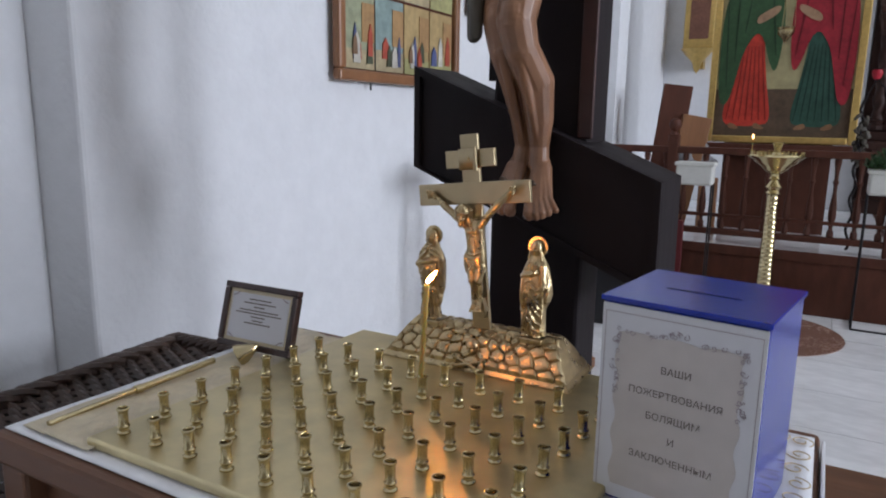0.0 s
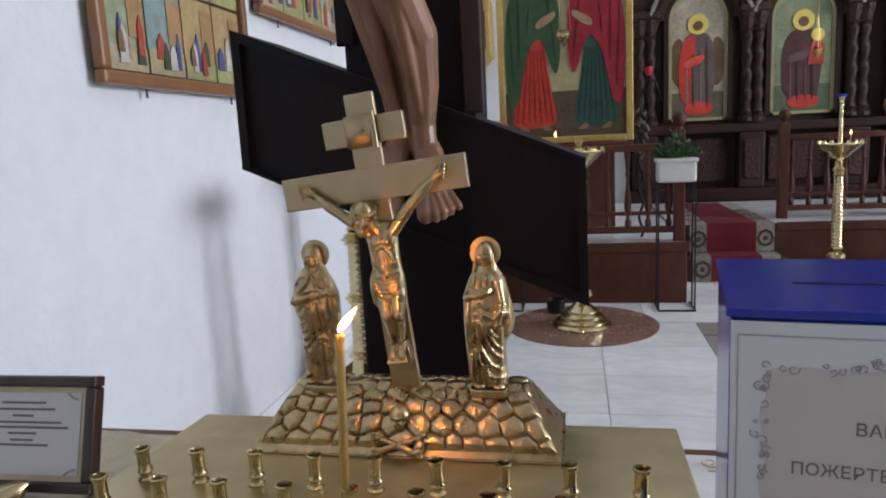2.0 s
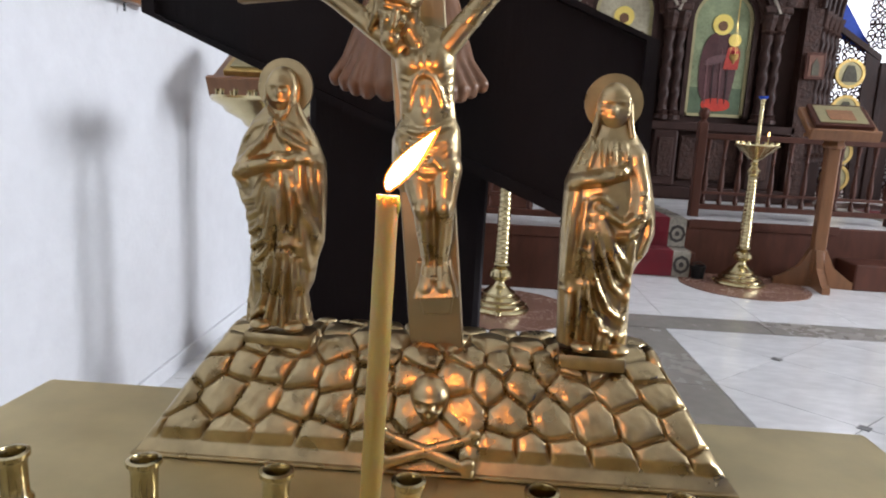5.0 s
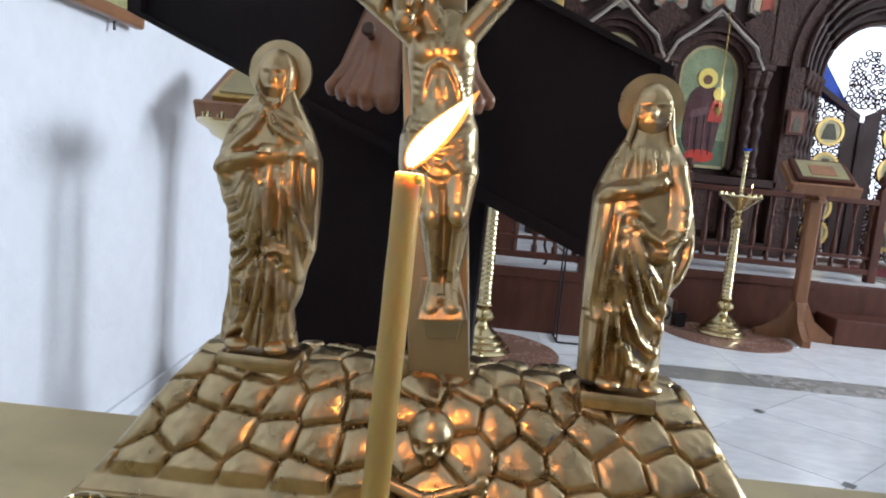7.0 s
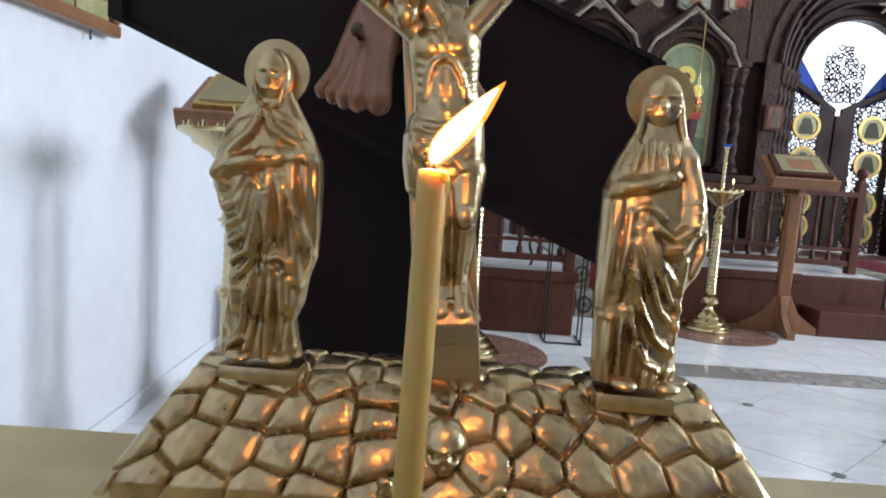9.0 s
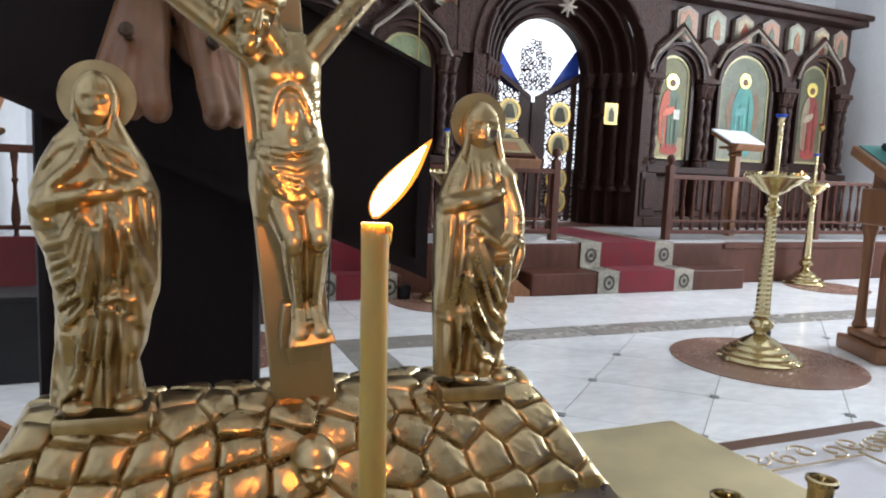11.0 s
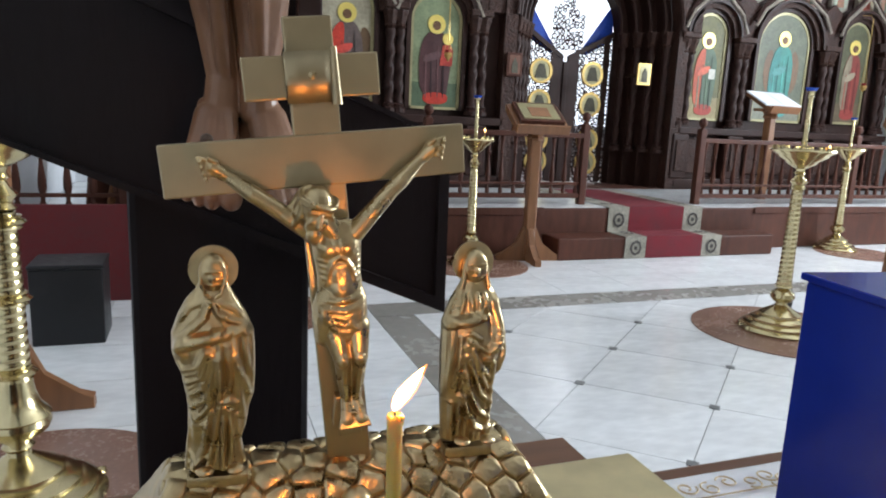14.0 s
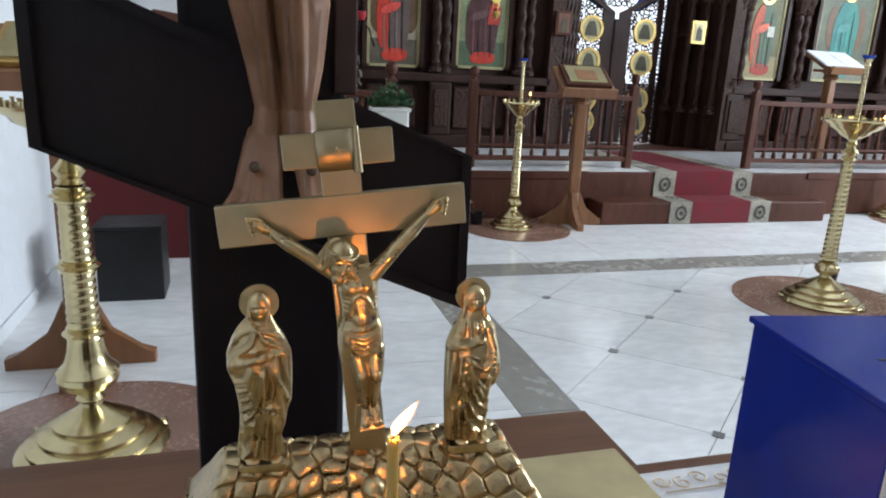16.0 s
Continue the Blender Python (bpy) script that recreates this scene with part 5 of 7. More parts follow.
for chain, big, small in LEGS:
    for p, q in zip(chain, chain[1:]):
        limb(p[:3], q[:3], p[3], q[3], bm)
    knee, ankle = Vector(chain[1][:3]), Vector(chain[-1][:3])
    ellipsoid(knee + Vector((0, -0.014, 0.012)), (0.026, 0.026, 0.034), bm)
    shin0, shin1 = Vector(chain[2][:3]), Vector(chain[5][:3])
    limb(shin0 + Vector((0.004, -0.022, 0)), shin1 + Vector((0.002, -0.010, 0)), 0.012, 0.009, bm)
    side = 1 if big[0] > small[0] else -1
    ellipsoid(ankle + Vector((-0.017 * side, 0.002, 0.004)), (0.008, 0.009, 0.009), bm)
    ellipsoid(ankle + Vector((0, 0.012, -0.022)), (0.021, 0.022, 0.026), bm)
    # the instep spreads as five rays, each with its toe bent down
    big, small = Vector(big), Vector(small)
    for u, rr, ln in ((0.0, 0.0066, 0.017), (0.22, 0.0070, 0.021), (0.43, 0.0074, 0.024), (0.65, 0.0078, 0.026), (0.98, 0.0120, 0.027)):
        tip = small.lerp(big, u) + Vector((0, -0.010 * math.sin(math.pi * u), -0.004 * math.sin(math.pi * u)))
        ball = tip.lerp(ankle, 0.30) + Vector((0, -0.010, 0.004))
        limb(ankle + Vector(((tip.x - ankle.x) * 0.25, -0.006, -0.008)), ball, 0.0170, 0.0082 if u < 0.9 else 0.0120, bm, 12, 5)
        knuckle = tip + Vector((0, -0.005, ln * 0.55))
        limb(ball, knuckle, rr * 1.05, rr * 0.98, bm, 10, 3)
        limb(knuckle, tip + Vector((0, 0, rr)), rr, rr * 0.96, bm, 10, 3)
        ellipsoid(tip + Vector((0, -rr * 0.78, rr * 0.75)), (rr * 0.55, rr * 0.35, rr * 0.6), bm, seg=8)
legs = part("carved_statue", bm, FLESH)
tagged(legs, "carved painted wooden lower body fixed to the dark cross", "statue")
melt(legs, 0.0017, 1)
bm = bmesh.new()
for k in range(10):
    x = -0.182 + 0.021 * k
    low = 1.50 if k < 3 else 1.56 + 0.012 * k
    limb((x, 0.345 + 0.02 * math.cos(k * 2.1), 1.95), (x + 0.004, 0.345 + 0.022 * math.cos(k * 2.1 + 1), low), 0.024, 0.014, bm, 10, 5)
dr = part("carved_loincloth", bm, GREYCLOTH)
tagged(dr, "dark carved drapery hanging above the carved wooden legs", "drapery")
melt(dr, 0.005, 1)
for x, y, z in ((-0.103, 0.372, 1.213), (-0.036, 0.366, 1.210)):
    nl = thing("nail", "dark iron nail in the carved wood", "nail", pose(x, y, z, 75, -12, 0), "nails")
    part("shank", lathe([(0.0, -0.03), (0.0035, -0.028), (0.0038, 0.020)], 8), IRON, nl)
    part("head", lathe([(0.0, 0.014), (0.0055, 0.015), (0.0068, 0.018), (0.0055, 0.022), (0.0, 0.024)], 12), IRON, nl)

# ---- candle table ----
TOP = 0.914
tb = thing("candle_table", "brown wooden memorial table under a brass candle tray", "table")
part("table_top", box(-0.452, 0.50, -0.465, 0.118, TOP - 0.045, TOP, 0.008), TABLEWOOD, tb)
part("apron_front", box(-0.44, 0.47, -0.43, -0.41, 0.08, TOP - 0.047, 0.004), TABLEWOOD, tb)
part("apron_back", box(-0.40, 0.45, 0.075, 0.095, 0.08, TOP - 0.047, 0.004), TABLEWOOD, tb)
part("side_panel", box(-0.44, -0.42, -0.409, 0.074, 0.08, TOP - 0.047, 0.004), TABLEWOOD, tb)
part("side_panel", box(0.45, 0.47, -0.409, 0.074, 0.08, TOP - 0.047, 0.004), TABLEWOOD, tb)
for sx in (-0.45, 0.48):
    for sy in (-0.43, 0.06):
        part("leg", box(sx - 0.028, sx + 0.028, sy - 0.028, sy + 0.028, 0.0, TOP - 0.047, 0.006), TABLEWOOD, tb)
part("front_moulding", box(-0.30, 0.34, -0.444, -0.431, 0.5, 0.84, 0.006), TABLEWOOD, tb)


def draped(x0, x1, y0, y1, z, amp, seed, nx=60, ny=50, drop=0.0):
    """A thin rumpled cloth with real folds."""
    bm = bmesh.new()
    g = []
    for i in range(nx + 1):
        row = []
        for j in range(ny + 1):
            x, y = x0 + (x1 - x0) * i / nx, y0 + (y1 - y0) * j / ny
            h = amp * (noise.noise(Vector((x * 14 + seed, y * 9, seed))) + 0.6 * noise.noise(Vector((x * 40, y * 16 + seed, 1.0))) + 1)
            row.append(bm.verts.new((x, y, z + h)))
        g.append(row)
    for i in range(nx):
        for j in range(ny):
            bm.faces.new((g[i][j], g[i + 1][j], g[i + 1][j + 1], g[i][j + 1]))
    return bm


wc = thing("white_cloth", "white satin table cloth under the brass tray", "cloth")
ob = part("cloth", draped(-0.441, 0.493, -0.45, 0.09, TOP + 0.003, 0.0005, 3.0), CLOTH, wc, smooth=True)
ob.modifiers.new("thick", "SOLIDIFY").thickness = 0.0015
fall = part("cloth_fall", box(0.5015, 0.506, -0.44, 0.085, 0.60, TOP + 0.004, 0.001), CLOTH, wc)
bm = bmesh.new()
rng = random.Random(12)


def curl(bm, cx, cy, z, r, start, turn, n=18, thick=0.0009):
    pts = [(cx + r * (1 - 0.75 * i / n) * math.cos(start + turn * i * 0.45), cy + r * (1 - 0.75 * i / n) * math.sin(start + turn * i * 0.45), z) for i in range(n)]
    tube(pts, thick, 4, bm)


for k in range(13):
    y = -0.42 + 0.04 * k
    for cx, r in ((0.475, 0.016), (0.445, 0.013), (0.418, 0.009)):
        curl(bm, cx + rng.uniform(-0.003, 0.003), y + rng.uniform(-0.004, 0.004), TOP + 0.0062, r, rng.uniform(0, 6), rng.choice((-1, 1)))
for k in range(7):
    x = 0.31 + 0.024 * k
    curl(bm, x, 0.068 - 0.006 * (k % 2), TOP + 0.0062, 0.011, k * 1.3, 1 if k % 2 else -1)
tube([(0.40 - 0.001 * k, 0.055 - 0.02 * k, TOP + 0.0062) for k in range(24)], 0.0009, 4, bm)
tube([(0.305 + 0.012 * k, 0.05, TOP + 0.0062) for k in range(9)], 0.0009, 4, bm)
part("embroidery", bm, GOLDTHREAD, wc, "gold embroidered scrolls")
cc = thing("cream_cloth", "rumpled cream and gold brocade cloth on the table", "cloth")
ob = part("cloth", draped(-0.415, -0.275, -0.44, 0.08, TOP + 0.006, 0.0035, 9.0, 50, 110), CREAM, cc, smooth=True)
ob.modifiers.new("thick", "SOLIDIFY").thickness = 0.0012


def skew(ob, k, y0):
    """The table stands a little out of square: its left side runs outward to the front."""
    for v in ob.data.vertices:
        if v.co.x < 0:
            v.co.x += k * (v.co.y - y0)


for ob in list(tb.children) + list(cc.children) + list(wc.children):
    if ob.name.split(".")[0] in ("table_top", "cloth"):
        skew(ob, 0.055, 0.1)
# brass candle tray with its sockets
TRAY = TOP + 0.018
tr = thing("candle_tray", "large brass candle tray with rows of small sockets", "candle tray", pose(0, 0, TRAY))
part("plate", box(-0.288, 0.286, -0.43, 0.126, -0.014, 0.0, 0.004, seg=3), SHEETBRASS, tr)
skew(tr.children[0], 0.065, 0.126)
SOCK = [(0.0, 0.0), (0.0085, 0.0), (0.0085, 0.002), (0.006, 0.004), (0.0058, 0.007), (0.0075, 0.009), (0.0078, 0.0105), (0.006, 0.013), (0.0062, 0.028), (0.0066, 0.031), (0.008, 0.0325), (0.008, 0.0345), (0.0062, 0.035), (0.0055, 0.033), (0.0055, 0.018), (0.0, 0.018)]
sock = None
rng = random.Random(31)
for r in range(7):
    for c in range(9):
        x, y = -0.259 + 0.0614 * c - 0.0055 * r, -0.042 - 0.0592 * r
        m = pose(x, y, 0.0003, rng.uniform(-2.5, 2.5), rng.uniform(-2.5, 2.5), rng.uniform(0, 360))
        if sock is None:
            sock = part("socket", lathe(SOCK, 20), BRASS, tr, smooth=True, m=m)
        else:
            twin(sock, "socket", tr, m)

# wax candle with its flame
cd = thing("candle", "tall ochre beeswax candle burning in a brass socket", "candle", pose(-0.0235, -0.0992, TRAY + 0.018, -5.4, 0.6, 0))
H = 0.150
rng = random.Random(3)
wax = lathe([(0.0, 0.0), (0.0040, 0.0)] + [(0.00400 + 0.00006 * math.sin(i * 1.7), H * i / 24) for i in range(1, 24)] + [(0.0042, H - 0.001), (0.0040, H + 0.0012), (0.0031, H - 0.0005), (0.0, H - 0.0015)], 24)
part("wax", wax, WAX, cd, smooth=True)
bm = bmesh.new()
ellipsoid((0.0038, -0.001, H - 0.0025), (0.0010, 0.0013, 0.003), bm, seg=8)
ellipsoid((0.003, -0.0034, H - 0.0005), (0.0013, 0.0011, 0.0016), bm, seg=8)
part("wax_drip", bm, WAX, cd, smooth=True)
part("wick", tube([(0, 0, H - 0.002), (0.0001, 0, H + 0.003), (0.0008, 0, H + 0.006)], 0.0006, 6), BLACKMETAL, cd)


def flame_mesh(length, width, lean, z0):
    bm = bmesh.new()
    seg, n = 16, 18
    rings = []
    for i in range(n + 1):
        u = i / n
        r = width * (math.sin(math.pi * min(1, u * 0.98 + 0.02)) ** 0.8) * (1 - 0.55 * u) * 1.25 + 0.00005
        cx, cz = lean * u ** 1.25 * length, z0 + length * u * (1 - 0.12 * lean)
        rings.append([bm.verts.new((cx + r * math.cos(2 * math.pi * k / seg), r * math.sin(2 * math.pi * k / seg), cz)) for k in range(seg)])
    for a, b in zip(rings, rings[1:]):
        for k in range(seg):
            bm.faces.new((a[k], a[(k + 1) % seg], b[(k + 1) % seg], b[k]))
    bm.faces.new(rings[0])
    bm.faces.new(rings[-1])
    return bm


part("flame_edge", flame_mesh(0.0262, 0.0052, 0.66, H + 0.0022), FLAMEVEIL, cd, "thin orange shell for the bloom round the flame", smooth=True)
part("flame", flame_mesh(0.0232, 0.0039, 0.66, H + 0.003), FLAMECORE, cd, "bright yellow flame leaning in a draught", smooth=True)

# ---- cast mound of stones under the crucifix ----
bs = thing("stone_mound", "cast brass mound of cobbles with skull relief on the tray", "crucifix base", pose(-0.007, 0.026, TRAY))
rs = np.random.RandomState(5)
HW, HB, RUN_F, DEPTH = 0.169, 0.058, 0.044, 0.125
NU, NV = 380, 210
front = math.hypot(RUN_F, HB)
flat = DEPTH - 2 * RUN_F
total = 2 * front + flat
us, vs = np.linspace(-1, 1, NU), np.linspace(0, total, NV)
cell = 0.0245
# stones of the front slope, row by row upward: distance up the slope and places along it, in millimetres
FRONT_STONES = [
    (14, (-173, -151, -122, -93, -69, -32, 0, 41, 58, 80, 106, 135, 167)),
    (36, (-165, -138, -113, -88, -64, -39, -14, 20, 46, 75, 100, 129, 158)),
    (54, (-155, -134, -111, -91, -68, -42, -18, 16, 34, 59, 90, 122, 151)),
    (69, (-176, -157, -131, -107, -77, -42, -12, 23, 46, 61, 76, 95, 113, 149, 176)),
]
sites = []
for v0, row in FRONT_STONES:
    for u0 in row:
        sites.append((u0 / 1000, (v0 + rs.uniform(-2.5, 2.5)) / 1000))
for r in range(4, int(total / cell) + 2):
    for c in range(int(2 * HW / cell) + 3):
        sites.append((-HW + cell * (c - 0.5 + (r % 2) * 0.5) + rs.uniform(-0.007, 0.007), cell * (r - 0.35) + rs.uniform(-0.006, 0.006)))
sites = np.array(sites)
tilt = rs.uniform(-0.085, 0.085, (len(sites), 2))
U, V = np.meshgrid(us * HW, vs, indexing="ij")
P = np.stack([U, V], -1)[:, :, None, :] - sites[None, None]
dist = np.sqrt((P ** 2).sum(-1))
order = np.argsort(dist, axis=-1)[:, :, :2]
near = np.take_along_axis(dist, order, -1)
idx = order[:, :, 0]
d1v = np.take_along_axis(P, idx[:, :, None, None], 2)[:, :, 0]
gap = near[:, :, 1] - near[:, :, 0]
pit = np.array([[noise.noise(Vector((x * 210, y * 210, 3.0))) for y in vs] for x in us * HW])
dome = 0.0030 * (1 - (1 - np.clip(gap / 0.0042, 0, 1)) ** 2.2) + 0.0018 * (1 - (1 - np.clip(gap / 0.018, 0, 1)) ** 2) + 0.7 * (d1v * tilt[idx]).sum(-1) + 0.00035 * pit
edge_v = np.minimum(V, total - V)
plain = np.clip((edge_v - 0.009) / 0.006, 0, 1)
dome = dome * plain
bm = bmesh.new()
grid = []
for i in range(NU):
    u = us[i]
    col = []
    for j in range(NV):
        v = vs[j]
        if v < front:
            f = v / front
            y, z, ny, nz = RUN_F * f, HB * f, -HB / front, RUN_F / front
        elif v < front + flat:
            y, z, ny, nz = RUN_F + v - front, HB, 0.0, 1.0
        else:
            f = (v - front - flat) / front
            y, z, ny, nz = DEPTH - RUN_F + RUN_F * f, HB * (1 - f), HB / front, RUN_F / front
        rise = z / HB
        x = u * (HW - 0.031 * rise)
        k = max(0.0, (abs(u) - 0.94) / 0.06)
        z2 = z * (1 - 0.10 * k * k)
        d = dome[i, j] * (1 - k * k)
        soft = 0.004 * max(0, 1 - abs(v - front) / 0.012)
        col.append(bm.verts.new((x, y + ny * (d - soft), z2 + nz * (d - soft) + 0.0012)))
    grid.append(col)
for i in range(NU - 1):
    for j in range(NV - 1):
        bm.faces.new((grid[i][j], grid[i + 1][j], grid[i + 1][j + 1], grid[i][j + 1]))
for end in (grid[0], grid[-1]):
    bm.faces.new(end)
part("cobble_relief", bm, CASTBRASS, bs, smooth=True).data.shade_smooth()
part("flange", box(-0.1705, 0.1705, -0.002, DEPTH + 0.004, 0.0004, 0.0024, 0.0008), CASTBRASS, bs)
# skull and crossed bones in relief
SKX, SKZ, SKY = -0.003, 0.0372, 0.0205
sn_, ss_ = 56, 60
th = np.linspace(0.03, np.pi - 0.03, sn_)[:, None] * np.ones((1, ss_))
ph = np.ones((sn_, 1)) * (2 * np.pi * np.arange(ss_) / ss_)[None]
jaw = np.interp(np.cos(th), [-1, -0.55, -0.1, 0.3, 1], [0.66, 0.68, 0.86, 1.0, 1.0])
fx, fz, hy = 0.0122 * jaw * np.sin(th) * np.cos(ph), 0.0146 * np.cos(th), np.sin(th) * np.sin(ph)
bump = lambda cx, cz, rx, rz: np.exp(-(((fx - cx) / rx) ** 2 + ((fz - cz) / rz) ** 2))
d = 0.0012 * bump(0, 0.0025, 0.0075, 0.0012) - 0.0026 * bump(0, -0.0048, 0.0011, 0.0016)
for sx in (-1, 1):
    d = d - 0.0050 * bump(sx * 0.0046, -0.0008, 0.0026, 0.0022) + 0.0016 * bump(sx * 0.0062, -0.0045, 0.0020, 0.0014)
d = d + 0.0009 * bump(0, -0.0088, 0.0055, 0.0018) * (0.4 + 0.6 * np.cos(fx * 3400)) - 0.0010 * bump(0, -0.0090, 0.0050, 0.0004)
sk = bmesh.new()
ring = [[sk.verts.new((SKX + fx[i, k], SKY + 0.0125 * hy[i, k] - d[i, k] * max(0.0, min(1.0, -1.5 * hy[i, k])), SKZ + fz[i, k])) for k in range(ss_)] for i in range(sn_)]
for p_, q_ in zip(ring, ring[1:]):
    for k in range(ss_):
        sk.faces.new((p_[k], p_[(k + 1) % ss_], q_[(k + 1) % ss_], q_[k]))
sk.faces.new(ring[0])
sk.faces.new(ring[-1])
part("skull_relief", sk, CASTBRASS, bs, smooth=True)
for sx in (-1, 1):
    sk = bmesh.new()
    limb((SKX - sx * 0.025, 0.0072, 0.0200), (SKX + sx * 0.022, -0.0022, 0.0075), 0.0034, 0.0034, sk, 12, 4)
    for e in (-1, 1):
        ellipsoid((SKX + sx * 0.0242, -0.0022, 0.0072 + e * 0.0028), (0.0042, 0.0036, 0.0034), sk, seg=12)
        ellipsoid((SKX - sx * 0.0265, 0.0072, 0.0205 + e * 0.0028), (0.0040, 0.0034, 0.0032), sk, seg=12)
    melt(part("crossbone_relief", sk, CASTBRASS, bs), 0.001, 2)
part("bolt", lathe([(0, 0), (0.006, 0), (0.0055, 0.004), (0, 0.006)], 12), CASTBRASS, bs, smooth=True, m=pose(0.0215, 0.004, 0.012, 70, 0, 0))

# ---- brass crucifix standing on the mound ----
CX, CY, CZ = -0.0085, 0.080, TRAY + HB
LEAN = -6.2
cx_ = thing("brass_crucifix", "small flat brass crucifix with a cast corpus on the mound", "crucifix", pose(CX, CY, CZ - 0.002, 0, LEAN, -4))
T = 0.0035
part("upright", box(-0.0165, 0.0165, -T, T, -0.002, 0.328, 0.0012), SATINBRASS, cx_)
part("crossbar", box(-0.105, 0.105, -T - 0.0012, T + 0.0005, 0.214, 0.250, 0.0012), SATINBRASS, cx_)
part("title_bar", box(-0.046, 0.046, -T - 0.0012, T + 0.0005, 0.274, 0.303, 0.0012), SATINBRASS, cx_)
# curled title scroll
bm = bmesh.new()
prof = []
for i in range(25):
    u = i / 24
    x = -0.018 + 0.034 * u
    prof.append((x, -T - 0.004 - 0.0009 * math.sin(u * 6.3) - (0.004 * max(0, (u - 0.78) / 0.22) ** 2)))
a = [[bm.verts.new((x, y, z)) for x, y in prof] for z in (0.271, 0.305)]
for i in range(24):
    bm.faces.new((a[0][i], a[0][i + 1], a[1][i + 1], a[1][i]))
so = part("title_scroll", bm, SATINBRASS, cx_, "small curled brass scroll", smooth=True)
so.modifiers.new("thick", "SOLIDIFY").thickness = 0.0016
part("scroll_curl", tube([(0.0145, -T - 0.008, 0.269), (0.0150, -T - 0.008, 0.307)], 0.0030, 12, None, [1.25, 0.8]), SATINBRASS, cx_, smooth=True)
part("rivet", lathe([(0, 0), (0.0030, 0), (0.0027, 0.0012), (0.0016, 0.002), (0, 0.0022)], 14), CASTBRASS, cx_, smooth=True, m=pose(0.0, -T - 0.005, 0.289, 90, 0, 0))
part("foot_rest", prism([(-0.0105, 0.0360), (0.0160, 0.0360), (0.0150, 0.0430), (0.0120, 0.0590), (-0.0070, 0.0590), (-0.0098, 0.0430)], -0.0150, -T, bevel=0.0012), SATINBRASS, cx_)
part("foot_plate", prism([(-0.0080, 0.0355), (-0.0058, 0.0245), (0.0105, 0.0245), (0.0130, 0.0355)], -0.0085, -T, bevel=0.001), SATINBRASS, cx_)

# the corpus: one plain cast shape, its trunk lofted with raised and sunk relief
def ridge(X, Z, pts, h, w):
    """Height of a rounded ridge with crisp feet that runs along a line in the front view, tapering at its ends."""
    out = np.zeros_like(X)
    n = len(pts) - 1
    for k in range(n):
        (ax, az), (bx, bz) = pts[k], pts[k + 1]
        dx, dz = bx - ax, bz - az
        L = dx * dx + dz * dz + 1e-12
        t = np.clip(((X - ax) * dx + (Z - az) * dz) / L, 0, 1)
        d2 = (X - ax - t * dx) ** 2 + (Z - az - t * dz) ** 2
        u = (k + t) / n
        out = np.maximum(out, h * (0.40 + 0.60 * np.sin(np.pi * np.clip(u, 0.08, 0.92))) * np.clip(1 - d2 / (2.6 * w * w), 0, 1) ** 1.3)
    return out


mm = lambda *pts: [(px_ / 1000, pz_ / 1000) for px_, pz_ in pts]


def loft(b, left, right, z0, z1, depth, back, relief, n=110, seg=112):
    """A closed body between two side lines (height, offset), raised in front by relief(X, Z)."""
    u = np.linspace(z0, z1, n)[:, None] * np.ones((1, seg))
    a = np.ones((n, 1)) * (2 * np.pi * np.arange(seg) / seg)[None]
    xl = np.interp(u, [p_[0] / 1000 for p_ in left], [p_[1] / 1000 for p_ in left])
    xr = np.interp(u, [p_[0] / 1000 for p_ in right], [p_[1] / 1000 for p_ in right])
    X = (xl + xr) / 2 + (xr - xl) / 2 * np.cos(a)
    yd = np.interp(u, [p_[0] / 1000 for p_ in depth], [p_[1] / 1000 for p_ in depth])
    yb = np.interp(u, [p_[0] / 1000 for p_ in back], [p_[1] / 1000 for p_ in back])
    D = relief(X, u) * np.clip(-np.sin(a) * 1.8, 0, 1)
    Y = yb + yd * np.sin(a) - D
    rings = [[b.verts.new((X[i, k], Y[i, k], u[i, k])) for k in range(seg)] for i in range(n)]
    for p_, q_ in zip(rings, rings[1:]):
        for k in range(seg):
            b.faces.new((p_[k], p_[(k + 1) % seg], q_[(k + 1) % seg], q_[k]))
    b.faces.new(rings[0])
    b.faces.new(rings[-1])


def trunk_relief(X, Z):
    D = np.zeros_like(X)
    for sx in (-1, 1):
        # breast, the arch of the ribs, single ribs at the side
        D += ridge(X, Z, mm((5 + sx * 3, 173), (5 + sx * 9, 172), (5 + sx * 14, 178)), 0.0032, 0.0052)
        D += ridge(X, Z, mm((5, 165), (5 + sx * 5, 162.5), (5 + sx * 8, 156), (5 + sx * 10, 147)), 0.0023, 0.0014)
        for k in range(4):
            D += ridge(X, Z, mm((5 + sx * (9 + 0.6 * k), 162.5 - 4.2 * k), (5 + sx * 16, 165 - 4.4 * k)), 0.0013, 0.0011)
        D += ridge(X, Z, mm((5 + sx * 2.6, 158), (5 + sx * 3.2, 150)), 0.0012, 0.0018)
    D += ridge(X, Z, mm((5, 148), (5, 141), (5, 136)), 0.0026, 0.0058)
    D -= ridge(X, Z, mm((5, 144.5), (5, 142.5)), 0.0018, 0.0012)
    D -= ridge(X, Z, mm((5, 181), (5, 167)), 0.0011, 0.0012)
    D -= ridge(X, Z, mm((2, 161), (5, 162.5), (8, 161)), 0.0010, 0.0012)
    return D


